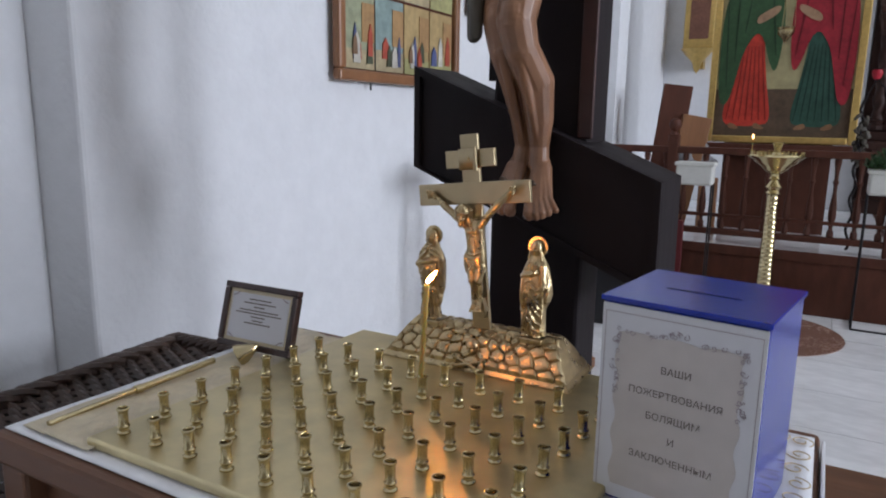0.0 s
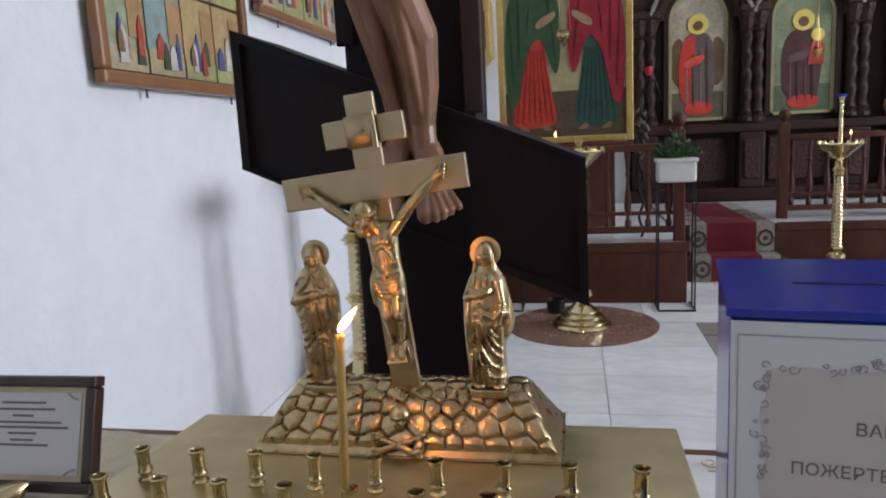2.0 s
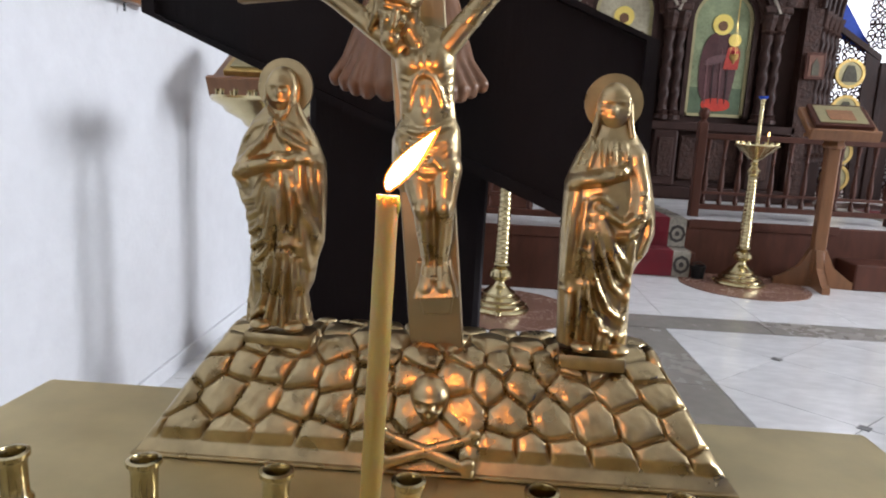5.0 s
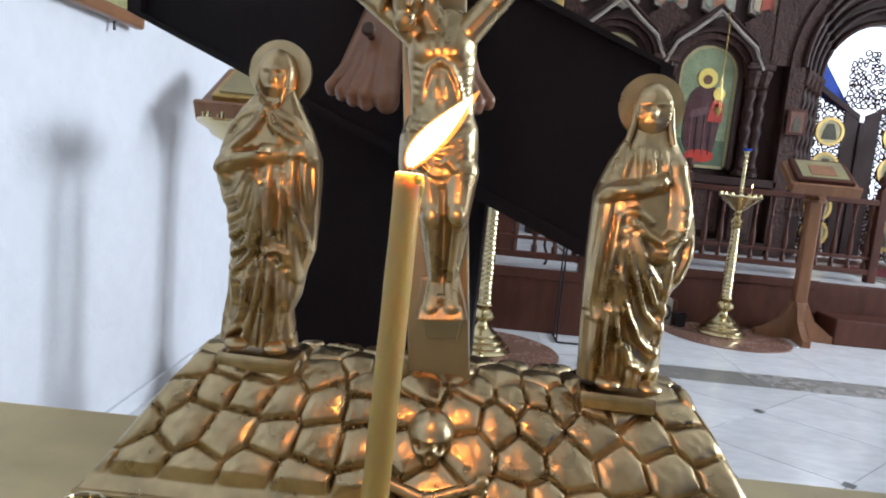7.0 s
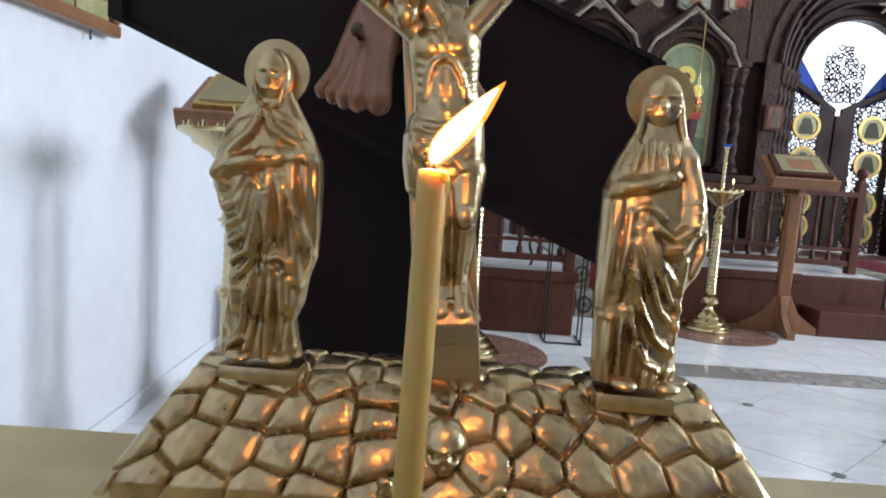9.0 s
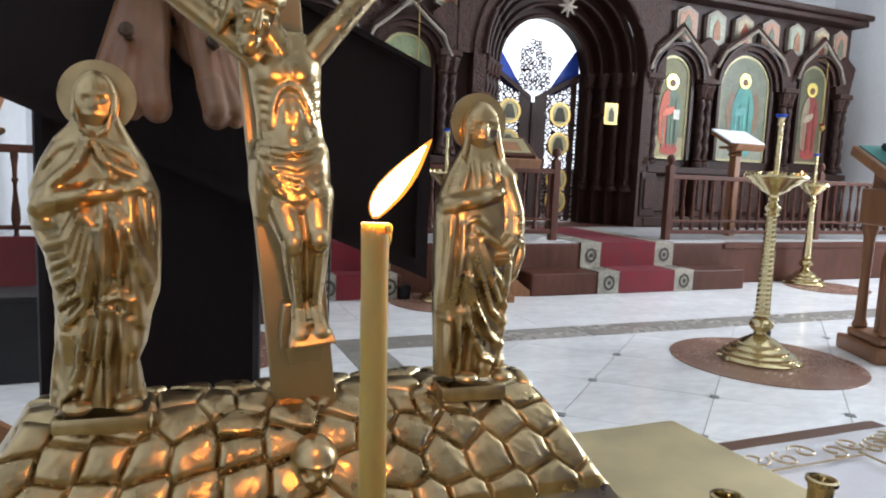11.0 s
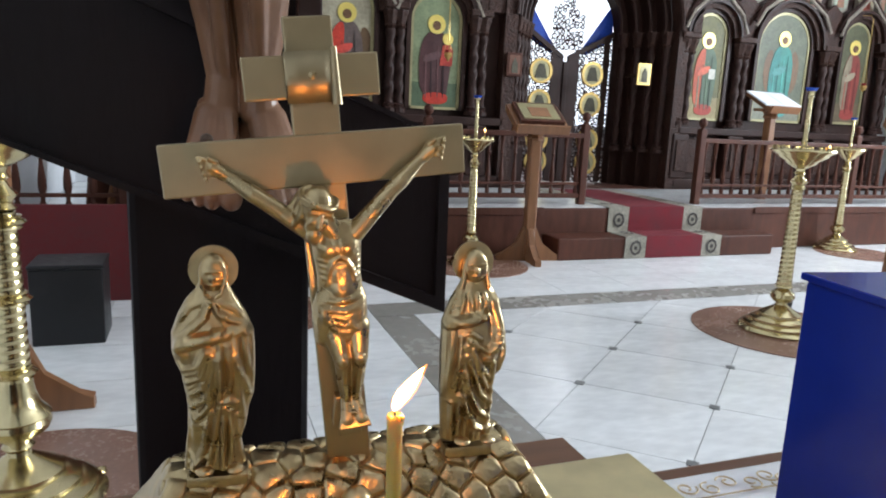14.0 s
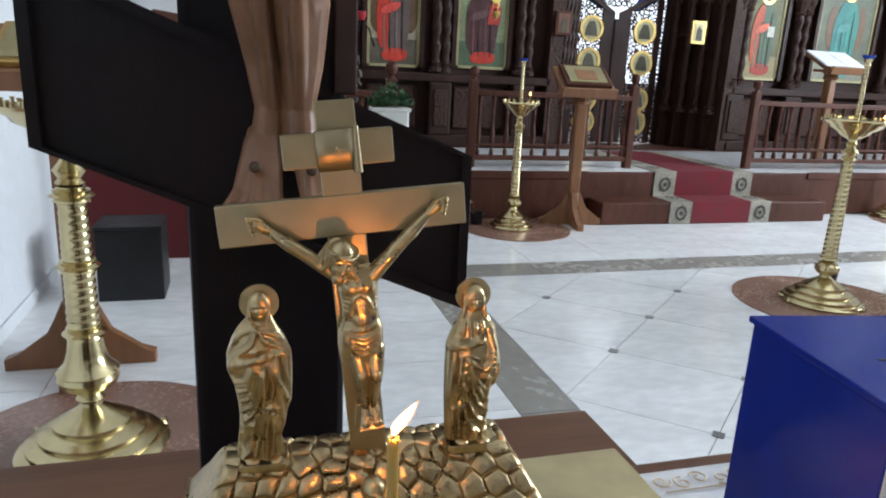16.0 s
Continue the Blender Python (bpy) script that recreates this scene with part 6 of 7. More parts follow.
def cloth_relief(X, Z):
    D = np.zeros_like(X)
    # swags slung from one hip to the other, and the end that hangs at the side
    for k in range(5):
        D += ridge(X, Z, mm((-15 + k, 136 - 3.0 * k), (-7 + k, 129.5 - 4.6 * k), (5, 125.5 - 5.0 * k), (15, 128.5 - 4.0 * k), (24, 137 - 3.4 * k)), 0.0026, 0.0019)
    D += ridge(X, Z, mm((-14, 137), (0, 133.5), (12, 134.5), (23, 139)), 0.0024, 0.0017)
    for k in range(3):
        D += ridge(X, Z, mm((-14.5 + 2.6 * k, 131), (-16 + 2.8 * k, 117), (-14.5 + 3.4 * k, 104 + 3 * k)), 0.0024, 0.0017)
    D += ridge(X, Z, mm((8, 118), (16, 109), (21, 108)), 0.0020, 0.0017)
    return D


b = bmesh.new()
Y = -0.013
loft(b, [(130, -11), (142, -11.5), (152, -11), (165, -12), (175, -12.5), (184, -9), (191, -3)], [(130, 21), (142, 20.5), (152, 20), (165, 21.5), (175, 22.5), (186, 22), (191, 14)],
     0.130, 0.191, [(130, 9.5), (150, 9.0), (168, 10.5), (180, 9.5), (191, 6)], [(130, -12), (191, -11.5)], trunk_relief)
loft(b, [(98, -12), (104, -17), (118, -18), (130, -17), (139, -13)], [(98, 14), (104, 19.5), (110, 21.5), (122, 22.5), (134, 22.5), (141, 20)],
     0.100, 0.140, [(98, 8.5), (110, 11), (128, 11.5), (140, 9.5)], [(98, -12), (140, -12)], cloth_relief)
# bowed head: skull, beard, thorn-wreath, locks of hair
tilt_h = Euler((radians(24), radians(16), radians(14))).to_matrix()
hc = Vector((-0.0080, Y - 0.010, 0.2015))
head = lambda x, y, z: hc + tilt_h @ Vector((x, y, z))
ellipsoid(head(0, 0, 0.002), (0.0112, 0.0128, 0.0140), b, tilt_h)
ellipsoid(head(0.0005, -0.0068, -0.0065), (0.0078, 0.0072, 0.0105), b, tilt_h)
ellipsoid(head(0.0008, -0.0098, -0.0150), (0.0056, 0.0052, 0.0066), b, tilt_h)
limb(head(0.0005, -0.0138, 0.0005), head(0.0005, -0.0155, -0.0065), 0.0014, 0.0020, b, 8, 3)
limb(head(-0.006, -0.0112, 0.0018), head(0.007, -0.0112, 0.0018), 0.0018, 0.0018, b, 8, 3)
for sx in (-1, 1):
    ellipsoid(head(0.0005 + sx * 0.0042, -0.0118, -0.0048), (0.0026, 0.0022, 0.0024), b, tilt_h, 8)
    for k in range(4):
        wave = 0.0012 * (-1) ** k
        limb(head(sx * (0.0092 + 0.0004 * k), -0.002 + 0.0036 * k, 0.004), head(sx * (0.0104 + 0.0005 * k) + wave, -0.003 + 0.004 * k, -0.006), 0.0028, 0.0026, b, 8, 3)
        limb(head(sx * (0.0104 + 0.0005 * k) + wave, -0.003 + 0.004 * k, -0.006), head(sx * (0.0102 + 0.0008 * k) - wave, -0.001 + 0.004 * k, -0.0155), 0.0026, 0.0014, b, 8, 3)
for k in range(26):
    a_ = 2 * math.pi * k / 26
    limb(head(0.0122 * math.cos(a_), 0.0136 * math.sin(a_), 0.0060 + 0.0012 * math.sin(3 * a_)), head(0.0126 * math.cos(a_ + 0.42), 0.0140 * math.sin(a_ + 0.42), 0.0078 - 0.0012 * math.sin(3 * a_)), 0.0019, 0.0015, b, 6, 2)
limb((0.003, Y - 0.001, 0.181), (-0.005, Y - 0.005, 0.195), 0.0085, 0.0075, b)
# arms drawn up to the bar, with biceps and open palms
for sx, hx, ex, hz in ((-1, -0.0715, -0.040, 0.2335), (1, 0.0785, 0.046, 0.2345)):
    sh = Vector((0.005 + sx * 0.0135, Y - 0.001, 0.1805))
    el = Vector((ex, Y - 0.0025, 0.2075))
    wr = Vector((hx - sx * 0.009, Y + 0.001, hz - 0.0075))
    limb(sh, el, 0.0072, 0.0058, b)
    ellipsoid(sh.lerp(el, 0.10) + Vector((0, 0, 0.0005)), (0.0090, 0.0070, 0.0066), b, Euler((0, -sx * 0.7, 0)).to_matrix())
    turn_a = Euler((0, -math.atan2((el - sh).z, (el - sh).x), 0)).to_matrix()
    ellipsoid(sh.lerp(el, 0.55) + Vector((0, -0.0022, 0.0)), (0.0115, 0.0050, 0.0058), b, turn_a)
    limb(el, el.lerp(wr, 0.35) + Vector((0, -0.001, 0)), 0.0057, 0.0060, b)
    limb(el.lerp(wr, 0.35) + Vector((0, -0.001, 0)), wr, 0.0060, 0.0040, b)
    palm = Vector((hx, Y, hz))
    limb(wr, palm, 0.0038, 0.0058, b)
    ellipsoid(palm, (0.0066, 0.0044, 0.0062), b, turn_a, 12)
    for k in range(4):
        base_f = palm + Vector((sx * (0.0030 - 0.0010 * k), -0.0015, 0.0048 - 0.0030 * k))
        mid_f = base_f + Vector((sx * 0.0048, -0.0030, 0.0020 - 0.0010 * k))
        limb(base_f, mid_f, 0.0019, 0.0017, b, 8, 2)
        limb(mid_f, mid_f + Vector((-sx * 0.0006, -0.0030, -0.0022)), 0.0017, 0.0014, b, 8, 2)
    limb(palm + Vector((-sx * 0.003, -0.003, 0.003)), palm + Vector((sx * 0.001, -0.0062, 0.0062)), 0.0019, 0.0015, b, 8, 2)
    ellipsoid(palm + Vector((0, -0.0048, 0.0)), (0.0019, 0.0016, 0.0019), b, seg=8)
# legs: knees pressed together and bent forward, feet side by side on the block
for sx, hipx, kx, cx2, ax in ((-1, -0.0035, 0.0000, 0.0005, 0.0005), (1, 0.0135, 0.0122, 0.0100, 0.0078)):
    limb((hipx, Y - 0.002, 0.112), (kx, Y - 0.0095, 0.0915), 0.0096, 0.0066, b)
    ellipsoid((kx, Y - 0.0128, 0.0905), (0.0052, 0.0048, 0.0066), b, seg=12)
    limb((kx, Y - 0.0085, 0.089), (cx2, Y - 0.0045, 0.075), 0.0060, 0.0058, b)
    limb((kx, Y - 0.0125, 0.087), (ax, Y - 0.0075, 0.059), 0.0026, 0.0020, b)
    limb((cx2, Y - 0.0045, 0.075), (ax, Y - 0.0035, 0.057), 0.0058, 0.0036, b)
    limb((ax, Y - 0.0035, 0.057), (ax + sx * 0.0015, Y - 0.0115, 0.0445), 0.0043, 0.0046, b)
    for k in range(5):
        limb((ax + sx * 0.0015 - 0.0042 + 0.0021 * k, Y - 0.0125, 0.0445), (ax + sx * 0.0022 - 0.0048 + 0.0024 * k, Y - 0.0155, 0.0398), 0.0014, 0.0012, b, 6, 2)
ellipsoid((0.0042, Y - 0.0125, 0.0500), (0.0019, 0.0022, 0.0019), b, seg=8)
co = part("corpus_relief", b, CASTBRASS, cx_, "plain cast brass relief")
melt(co, 0.00075, 1)


# ---- draped brass figures beside the crucifix: plain single shapes ----
def draped_figure(px, py, turn, kind, label):
    """A cloaked standing shape: one lofted body whose folds, sleeves and arms are raised in relief."""
    H = 0.138
    left = [(0.0, 0.0220), (0.14, 0.0200), (0.20, 0.0188), (0.30, 0.0185), (0.38, 0.0192), (0.50, 0.0219), (0.58, 0.0262), (0.64, 0.0277), (0.72, 0.0280), (0.82, 0.0232), (0.89, 0.0178), (0.94, 0.0115), (1.0, 0.0075)]
    right = [(0.0, 0.0205), (0.14, 0.0168), (0.20, 0.0205), (0.30, 0.0226), (0.38, 0.0263), (0.50, 0.0270), (0.64, 0.0270), (0.72, 0.0264), (0.82, 0.0208), (0.89, 0.0150), (0.94, 0.0110), (1.0, 0.0075)]
    if kind:
        left = [(0.0, 0.0215), (0.12, 0.0222), (0.31, 0.0238), (0.50, 0.0245), (0.70, 0.0243), (0.76, 0.0215), (0.83, 0.0178), (0.92, 0.0108), (1.0, 0.0080)]
        right = [(0.0, 0.0205), (0.12, 0.0200), (0.31, 0.0190), (0.36, 0.0215), (0.42, 0.0268), (0.50, 0.0298), (0.60, 0.0286), (0.70, 0.0254), (0.83, 0.0208), (0.92, 0.0130), (1.0, 0.0080)]
    n, seg = 150, 160
    u = np.linspace(0, 1, n)[:, None] * np.ones((1, seg))
    a = np.ones((n, 1)) * (2 * np.pi * np.arange(seg) / seg)[None]
    wl = np.interp(u, [p_[0] for p_ in left], [p_[1] for p_ in left])
    wr = np.interp(u, [p_[0] for p_ in right], [p_[1] for p_ in right])
    w = np.where(np.cos(a) < 0, wl, wr)
    X, Z = w * np.cos(a), 0.008 + H * u
    Y = np.where(np.sin(a) < 0, 0.60, 0.42) * 0.5 * (wl + wr) * np.sin(a)
    front = np.clip(-np.sin(a) * 1.6, 0, 1)
    D = np.zeros_like(X)
    R = lambda pts, h, wd: ridge(X, Z, pts, h, wd)
    if kind == 0:
        # bent arm with its hand
        D = np.maximum(D, R(mm((-27.5, 96.5), (-16.0, 102.9), (-5.7, 105.8), (6.7, 108.1)), 0.0052, 0.0034))
        D = np.maximum(D, R(mm((-3.3, 108.4), (7.4, 109.5)), 0.0062, 0.0008))
        D = np.maximum(D, R(mm((-2.3, 109.6), (7.1, 110.4)), 0.0062, 0.0008))
        D = np.maximum(D, R(mm((-1.2, 110.8), (6.9, 111.3)), 0.0062, 0.0008))
        D = np.maximum(D, R(mm((-0.2, 112.0), (6.7, 112.2)), 0.0062, 0.0008))
        # the mantle closed at the throat
        D = D + R(mm((-0.9, 131.5), (3.5, 123.0), (10.8, 117.7), (20.6, 113.7), (26.8, 111.7)), 0.0019, 0.0017)
        D = D + R(mm((2.6, 130.2), (13.6, 124.9), (19.6, 117.7)), 0.0015, 0.0015)
        D = D + R(mm((-1.4, 131.1), (-7.3, 119.0), (-18.3, 108.4), (-24.7, 104.4)), 0.0026, 0.0022)
        D = D + R(mm((-4.3, 130.9), (-15.1, 126.9), (-22.3, 117.7), (-27.1, 108.4)), 0.0016, 0.0018)
        D = D + R(mm((-1.8, 130.9), (-4.1, 120.3), (-10.6, 113.7)), 0.0014, 0.0013)
        D = D + R(mm((0.3, 130.9), (2.3, 123.0), (7.0, 115.0)), 0.0014, 0.0013)
        # sleeve with its turned-back edge
        D = D + R(mm((-29.1, 105.1), (-31.0, 96.5), (-26.5, 91.9), (-18.9, 93.9)), 0.0022, 0.0019)
        D = D + R(mm((-22.2, 104.4), (-23.7, 98.5), (-20.1, 94.5)), 0.0018, 0.0016)
        # cloth that hangs over the other arm
        D = D + R(mm((11.8, 110.4), (19.3, 110.4), (26.6, 106.4)), 0.0028, 0.0024)
        D = D + R(mm((14.8, 107.7), (15.4, 91.2), (17.9, 76.7), (23.0, 62.8)), 0.0022, 0.0019)
        D = D + R(mm((26.6, 107.1), (27.4, 85.9), (27.7, 66.1)), 0.0026, 0.0022)
        D = D + R(mm((20.4, 107.1), (21.6, 91.2), (24.2, 78.0)), 0.0016, 0.0015)
        # swags from hip to waist
        D = D + R(mm((-27.8, 91.2), (-20.6, 82.6), (-11.7, 85.9), (-6.0, 98.5)), 0.0023, 0.0018)
        D = D + R(mm((-26.7, 80.6), (-18.5, 72.7), (-9.3, 78.0), (-3.7, 98.1)), 0.0023, 0.0018)
        D = D + R(mm((-23.9, 70.1), (-16.4, 64.1), (-7.9, 70.1), (-1.8, 96.5)), 0.0022, 0.0017)
        D = D + R(mm((-22.7, 61.5), (-15.2, 55.2), (-6.2, 62.1), (0.1, 93.9)), 0.0021, 0.0017)
        D = D + R(mm((-19.4, 51.5), (-12.1, 46.9), (-3.9, 56.8), (1.9, 91.2)), 0.0020, 0.0018)
        D = D + R(mm((-27.4, 85.9), (-19.5, 78.0), (-10.6, 81.7), (-5.0, 96.5)), 0.0013, 0.0012)
        D = D + R(mm((-24.7, 75.3), (-17.4, 68.5), (-8.5, 74.0)), 0.0012, 0.0012)
        # straight pleats under the hands
        D = D + R(mm((4.1, 101.1), (4.2, 78.0), (5.9, 58.8)), 0.0026, 0.0017)
        D = D + R(mm((7.9, 101.1), (10.8, 80.6), (8.7, 60.1)), 0.0024, 0.0016)
        D = D + R(mm((10.3, 99.8), (14.7, 83.9)), 0.0020, 0.0015)
        D = D + R(mm((4.7, 58.2), (9.7, 60.5), (13.6, 57.9), (13.4, 52.6)), 0.0022, 0.0017)
        D = D + R(mm((14.7, 83.9), (17.2, 58.2), (18.2, 46.3), (21.8, 44.3)), 0.0022, 0.0018)
        D = D + R(mm((2.2, 91.2), (2.9, 70.1), (2.6, 51.5)), 0.0018, 0.0015)
        # skirt: a knee, long slanting folds and loops at the hem
        D = D + R(mm((-11.4, 47.6), (-11.8, 37.0)), 0.0026, 0.0052)
        D = D + R(mm((-2.9, 51.5), (-7.7, 25.1), (-15.9, 6.6)), 0.0023, 0.0019)
        D = D + R(mm((2.2, 54.2), (-1.2, 31.7), (-5.9, 7.2)), 0.0022, 0.0018)
        D = D + R(mm((6.5, 54.2), (4.8, 31.7), (4.7, 8.6)), 0.0024, 0.0017)
        D = D + R(mm((10.1, 50.9), (10.6, 31.7), (9.8, 11.2)), 0.0022, 0.0016)
        D = D + R(mm((14.3, 48.2), (14.8, 31.7), (14.8, 12.5)), 0.0022, 0.0017)
        D = D + R(mm((-18.1, 44.9), (-20.2, 25.1), (-19.9, 7.2)), 0.0018, 0.0017)
        D = D + R(mm((-18.1, 21.1), (-13.2, 13.2), (-6.9, 18.5)), 0.0016, 0.0013)
        D = D + R(mm((-17.4, 13.2), (-12.1, 7.6), (-6.2, 12.9)), 0.0016, 0.0013)
        D = D + R(mm((19.1, 43.6), (17.2, 27.7), (17.8, 13.2)), 0.0018, 0.0015)
    else:
        # one arm across the chest, the other lowered in a gathered sleeve
        D = np.maximum(D, R(mm((-20.6, 104.2), (-13.3, 106.8), (-3.9, 108.4), (5.4, 111.7)), 0.0050, 0.0033))
        D = np.maximum(D, R(mm((0.8, 109.7), (9.7, 112.9)), 0.0060, 0.0008))
        D = np.maximum(D, R(mm((1.4, 110.5), (9.1, 114.0)), 0.0060, 0.0008))
        D = np.maximum(D, R(mm((2.1, 111.3), (8.5, 115.2)), 0.0060, 0.0008))
        D = np.maximum(D, R(mm((2.7, 112.1), (7.9, 116.4)), 0.0060, 0.0008))
        D = np.maximum(D, R(mm((15.6, 121.5), (18.5, 103.2), (18.2, 89.5), (13.7, 79.7)), 0.0050, 0.0040))
        D = np.maximum(D, R(mm((13.5, 79.0), (9.4, 72.9)), 0.0052, 0.0009))
        D = np.maximum(D, R(mm((13.5, 79.0), (8.5, 73.9)), 0.0052, 0.0009))
        D = np.maximum(D, R(mm((13.5, 79.0), (7.7, 75.0)), 0.0052, 0.0009))
        D = np.maximum(D, R(mm((13.5, 79.0), (6.8, 76.0)), 0.0052, 0.0009))
        D = np.maximum(D, R(mm((14.7, 99.9), (20.0, 102.1)), 0.0059, 0.0011))
        D = np.maximum(D, R(mm((14.9, 95.0), (20.2, 97.2)), 0.0059, 0.0011))
        D = np.maximum(D, R(mm((15.1, 90.0), (20.4, 92.2)), 0.0059, 0.0011))
        D = np.maximum(D, R(mm((15.3, 85.0), (20.6, 87.2)), 0.0059, 0.0011))
        # gathers at the neck
        D = D + R(mm((-4.7, 128.0), (-3.4, 113.0)), 0.0017, 0.0014)
        D = D + R(mm((0.8, 126.7), (2.9, 114.3)), 0.0017, 0.0014)
        D = D + R(mm((-9.3, 126.1), (-11.6, 115.0)), 0.0014, 0.0014)
        D = D + R(mm((6.9, 126.7), (9.3, 116.3)), 0.0014, 0.0014)
        # cloak hanging straight from the bent arm
        D = D + R(mm((-22.3, 101.9), (-23.4, 79.7), (-23.4, 46.3)), 0.0026, 0.0020)
        D = D + R(mm((-17.2, 101.9), (-17.9, 73.1), (-18.6, 42.4)), 0.0024, 0.0019)
        D = D + R(mm((-11.4, 94.0), (-13.1, 66.6), (-14.8, 42.4)), 0.0022, 0.0018)
        D = D + R(mm((-19.7, 98.0), (-20.3, 71.8), (-21.0, 45.7)), 0.0016, 0.0015)
        # rolled edge round the waist
        D = D + R(mm((-4.6, 92.7), (2.3, 87.2), (9.2, 83.3), (13.4, 87.5)), 0.0028, 0.0018)
        D = D + R(mm((-8.2, 96.7), (-4.2, 98.0), (3.5, 92.7)), 0.0016, 0.0014)
        # long curves from hip to hem
        D = D + R(mm((-7.8, 87.5), (-0.9, 66.6), (6.6, 47.0), (15.3, 39.1)), 0.0024, 0.0018)
        D = D + R(mm((-5.1, 90.1), (3.0, 69.2), (10.4, 53.5), (16.9, 48.0)), 0.0022, 0.0017)
        D = D + R(mm((-8.9, 79.7), (-4.4, 53.5), (4.4, 33.9), (14.5, 25.8)), 0.0024, 0.0018)
        D = D + R(mm((-9.0, 66.6), (-6.0, 40.4), (2.3, 20.8), (13.5, 15.3)), 0.0022, 0.0018)
        D = D + R(mm((-1.4, 86.2), (7.1, 67.9), (14.9, 58.7)), 0.0018, 0.0015)
        D = D + R(mm((-5.9, 64.0), (-0.8, 45.7), (8.6, 30.0)), 0.0015, 0.0014)
        # outer edge of the cloak
        D = D + R(mm((16.7, 71.8), (16.6, 53.5), (16.1, 33.9), (14.7, 20.8)), 0.0022, 0.0018)
        D = D + R(mm((23.5, 98.0), (26.3, 82.3), (22.4, 64.0)), 0.0024, 0.0020)
        # pleats at the feet
        D = D + R(mm((-16.1, 40.4), (-15.4, 9.7)), 0.0022, 0.0017)
        D = D + R(mm((-10.9, 46.3), (-10.0, 9.7)), 0.0024, 0.0017)
        D = D + R(mm((-4.8, 46.3), (-4.6, 8.8)), 0.0022, 0.0017)
        D = D + R(mm((2.3, 20.2), (1.7, 7.5)), 0.0020, 0.0016)
        D = D + R(mm((13.2, 18.0), (17.6, 16.7), (16.9, 11.4)), 0.0018, 0.0014)
        D = D + R(mm((7.8, 16.9), (7.5, 7.8)), 0.0016, 0.0014)
    D = D + 0.0003 * np.sin(13 * a + 6 * u) * (1 - u)
    D = 1.55 * D * front * (0.35 + 0.65 * np.clip((1 - u) * 9, 0, 1))
    X, Y = X + 0.35 * D * np.cos(a), Y - D
    b = bmesh.new()
    rings = [[b.verts.new((X[i, k], Y[i, k], Z[i, k])) for k in range(seg)] for i in range(n)]
    for p_, q_ in zip(rings, rings[1:]):
        for k in range(seg):
            b.faces.new((p_[k], p_[(k + 1) % seg], q_[(k + 1) % seg], q_[k]))
    b.faces.new(rings[0])
    b.faces.new(rings[-1])
    box(-0.0200, 0.0218 if kind == 0 else 0.0192, -0.0132, 0.009, -0.006, 0.0036, 0.002, b)
    for sx in (-1, 1):
        ellipsoid((sx * 0.0105 + 0.003, -0.0165, 0.0100), (0.0062, 0.0070, 0.0034), b, Euler((0, 0, -0.5 * sx)).to_matrix(), 12)
    # head with veil or hair, carved from one egg by raising and sinking it
    hz, hn, hs = 0.1475, 60, 64
    th = np.linspace(0.02, np.pi - 0.02, hn)[:, None] * np.ones((1, hs))
    ph = np.ones((hn, 1)) * (2 * np.pi * np.arange(hs) / hs)[None]
    hx, hy, hzv = np.sin(th) * np.cos(ph), np.sin(th) * np.sin(ph), np.cos(th)
    fx, fz = hx * 0.0098, hzv * 0.0140
    f = np.clip(-hy * 1.5, 0, 1)
    face = np.exp(-((fx / 0.0062) ** 4 + ((fz + 0.0015) / 0.0092) ** 4))
    d = -0.0017 * face + 0.0017 * np.exp(-((fx / 0.0013) ** 2 + ((fz + 0.002) / 0.0030) ** 2)) + 0.0010 * np.exp(-((fx / 0.0030) ** 2 + ((fz + 0.0062) / 0.0010) ** 2))
    for sx in (-1, 1):
        d = d - 0.0012 * np.exp(-(((fx - sx * 0.0026) / 0.0016) ** 2 + ((fz - 0.0008) / 0.0011) ** 2)) + 0.0008 * np.exp(-(((fx - sx * 0.0028) / 0.0024) ** 2 + ((fz - 0.0030) / 0.0008) ** 2))
        if kind:
            d = d + 0.0012 * np.exp(-((np.abs(fx - sx * 0.0078) / 0.0014) ** 2)) * (0.6 + 0.4 * np.sin(fz * 2600))
    VX, VY, VZ = fx * (1 + 0.04 * np.abs(hy)), hy * 0.0102 - d * f - 0.0015, hz + fz
    hr = [[b.verts.new((VX[i, k], VY[i, k], VZ[i, k])) for k in range(hs)] for i in range(hn)]
    for p_, q_ in zip(hr, hr[1:]):
        for k in range(hs):
            b.faces.new((p_[k], p_[(k + 1) % hs], q_[(k + 1) % hs], q_[k]))
    b.faces.new(hr[0])
    b.faces.new(hr[-1])
    if kind == 0:
        limb((0, 0.003, hz - 0.005), (0, 0.0035, hz - 0.019), 0.0085, 0.0112, b)
        for sx in (-1, 1):
            tube([(sx * 0.0080, -0.0062, hz + 0.004), (sx * 0.0078, -0.0085, hz - 0.006), (sx * 0.0048, -0.0092, hz - 0.0125), (0.0, -0.0095, hz - 0.0165)], 0.0015, 10, b, [0.6, 1.0, 1.0, 0.7])
        ellipsoid((0, -0.0105, hz - 0.0165), (0.0022, 0.0016, 0.0018), b, seg=10)
    else:
        for sx in (-1, 1):
            tube([(sx * 0.0086, -0.004, hz + 0.002), (sx * 0.0092, -0.0055, hz - 0.008), (sx * 0.0112, -0.0070, hz - 0.0165)], 0.0019, 10, b, [0.7, 1.0, 0.9])
        limb((0, 0.0, hz - 0.010), (0, 0.001, hz - 0.020), 0.0062, 0.0085, b)
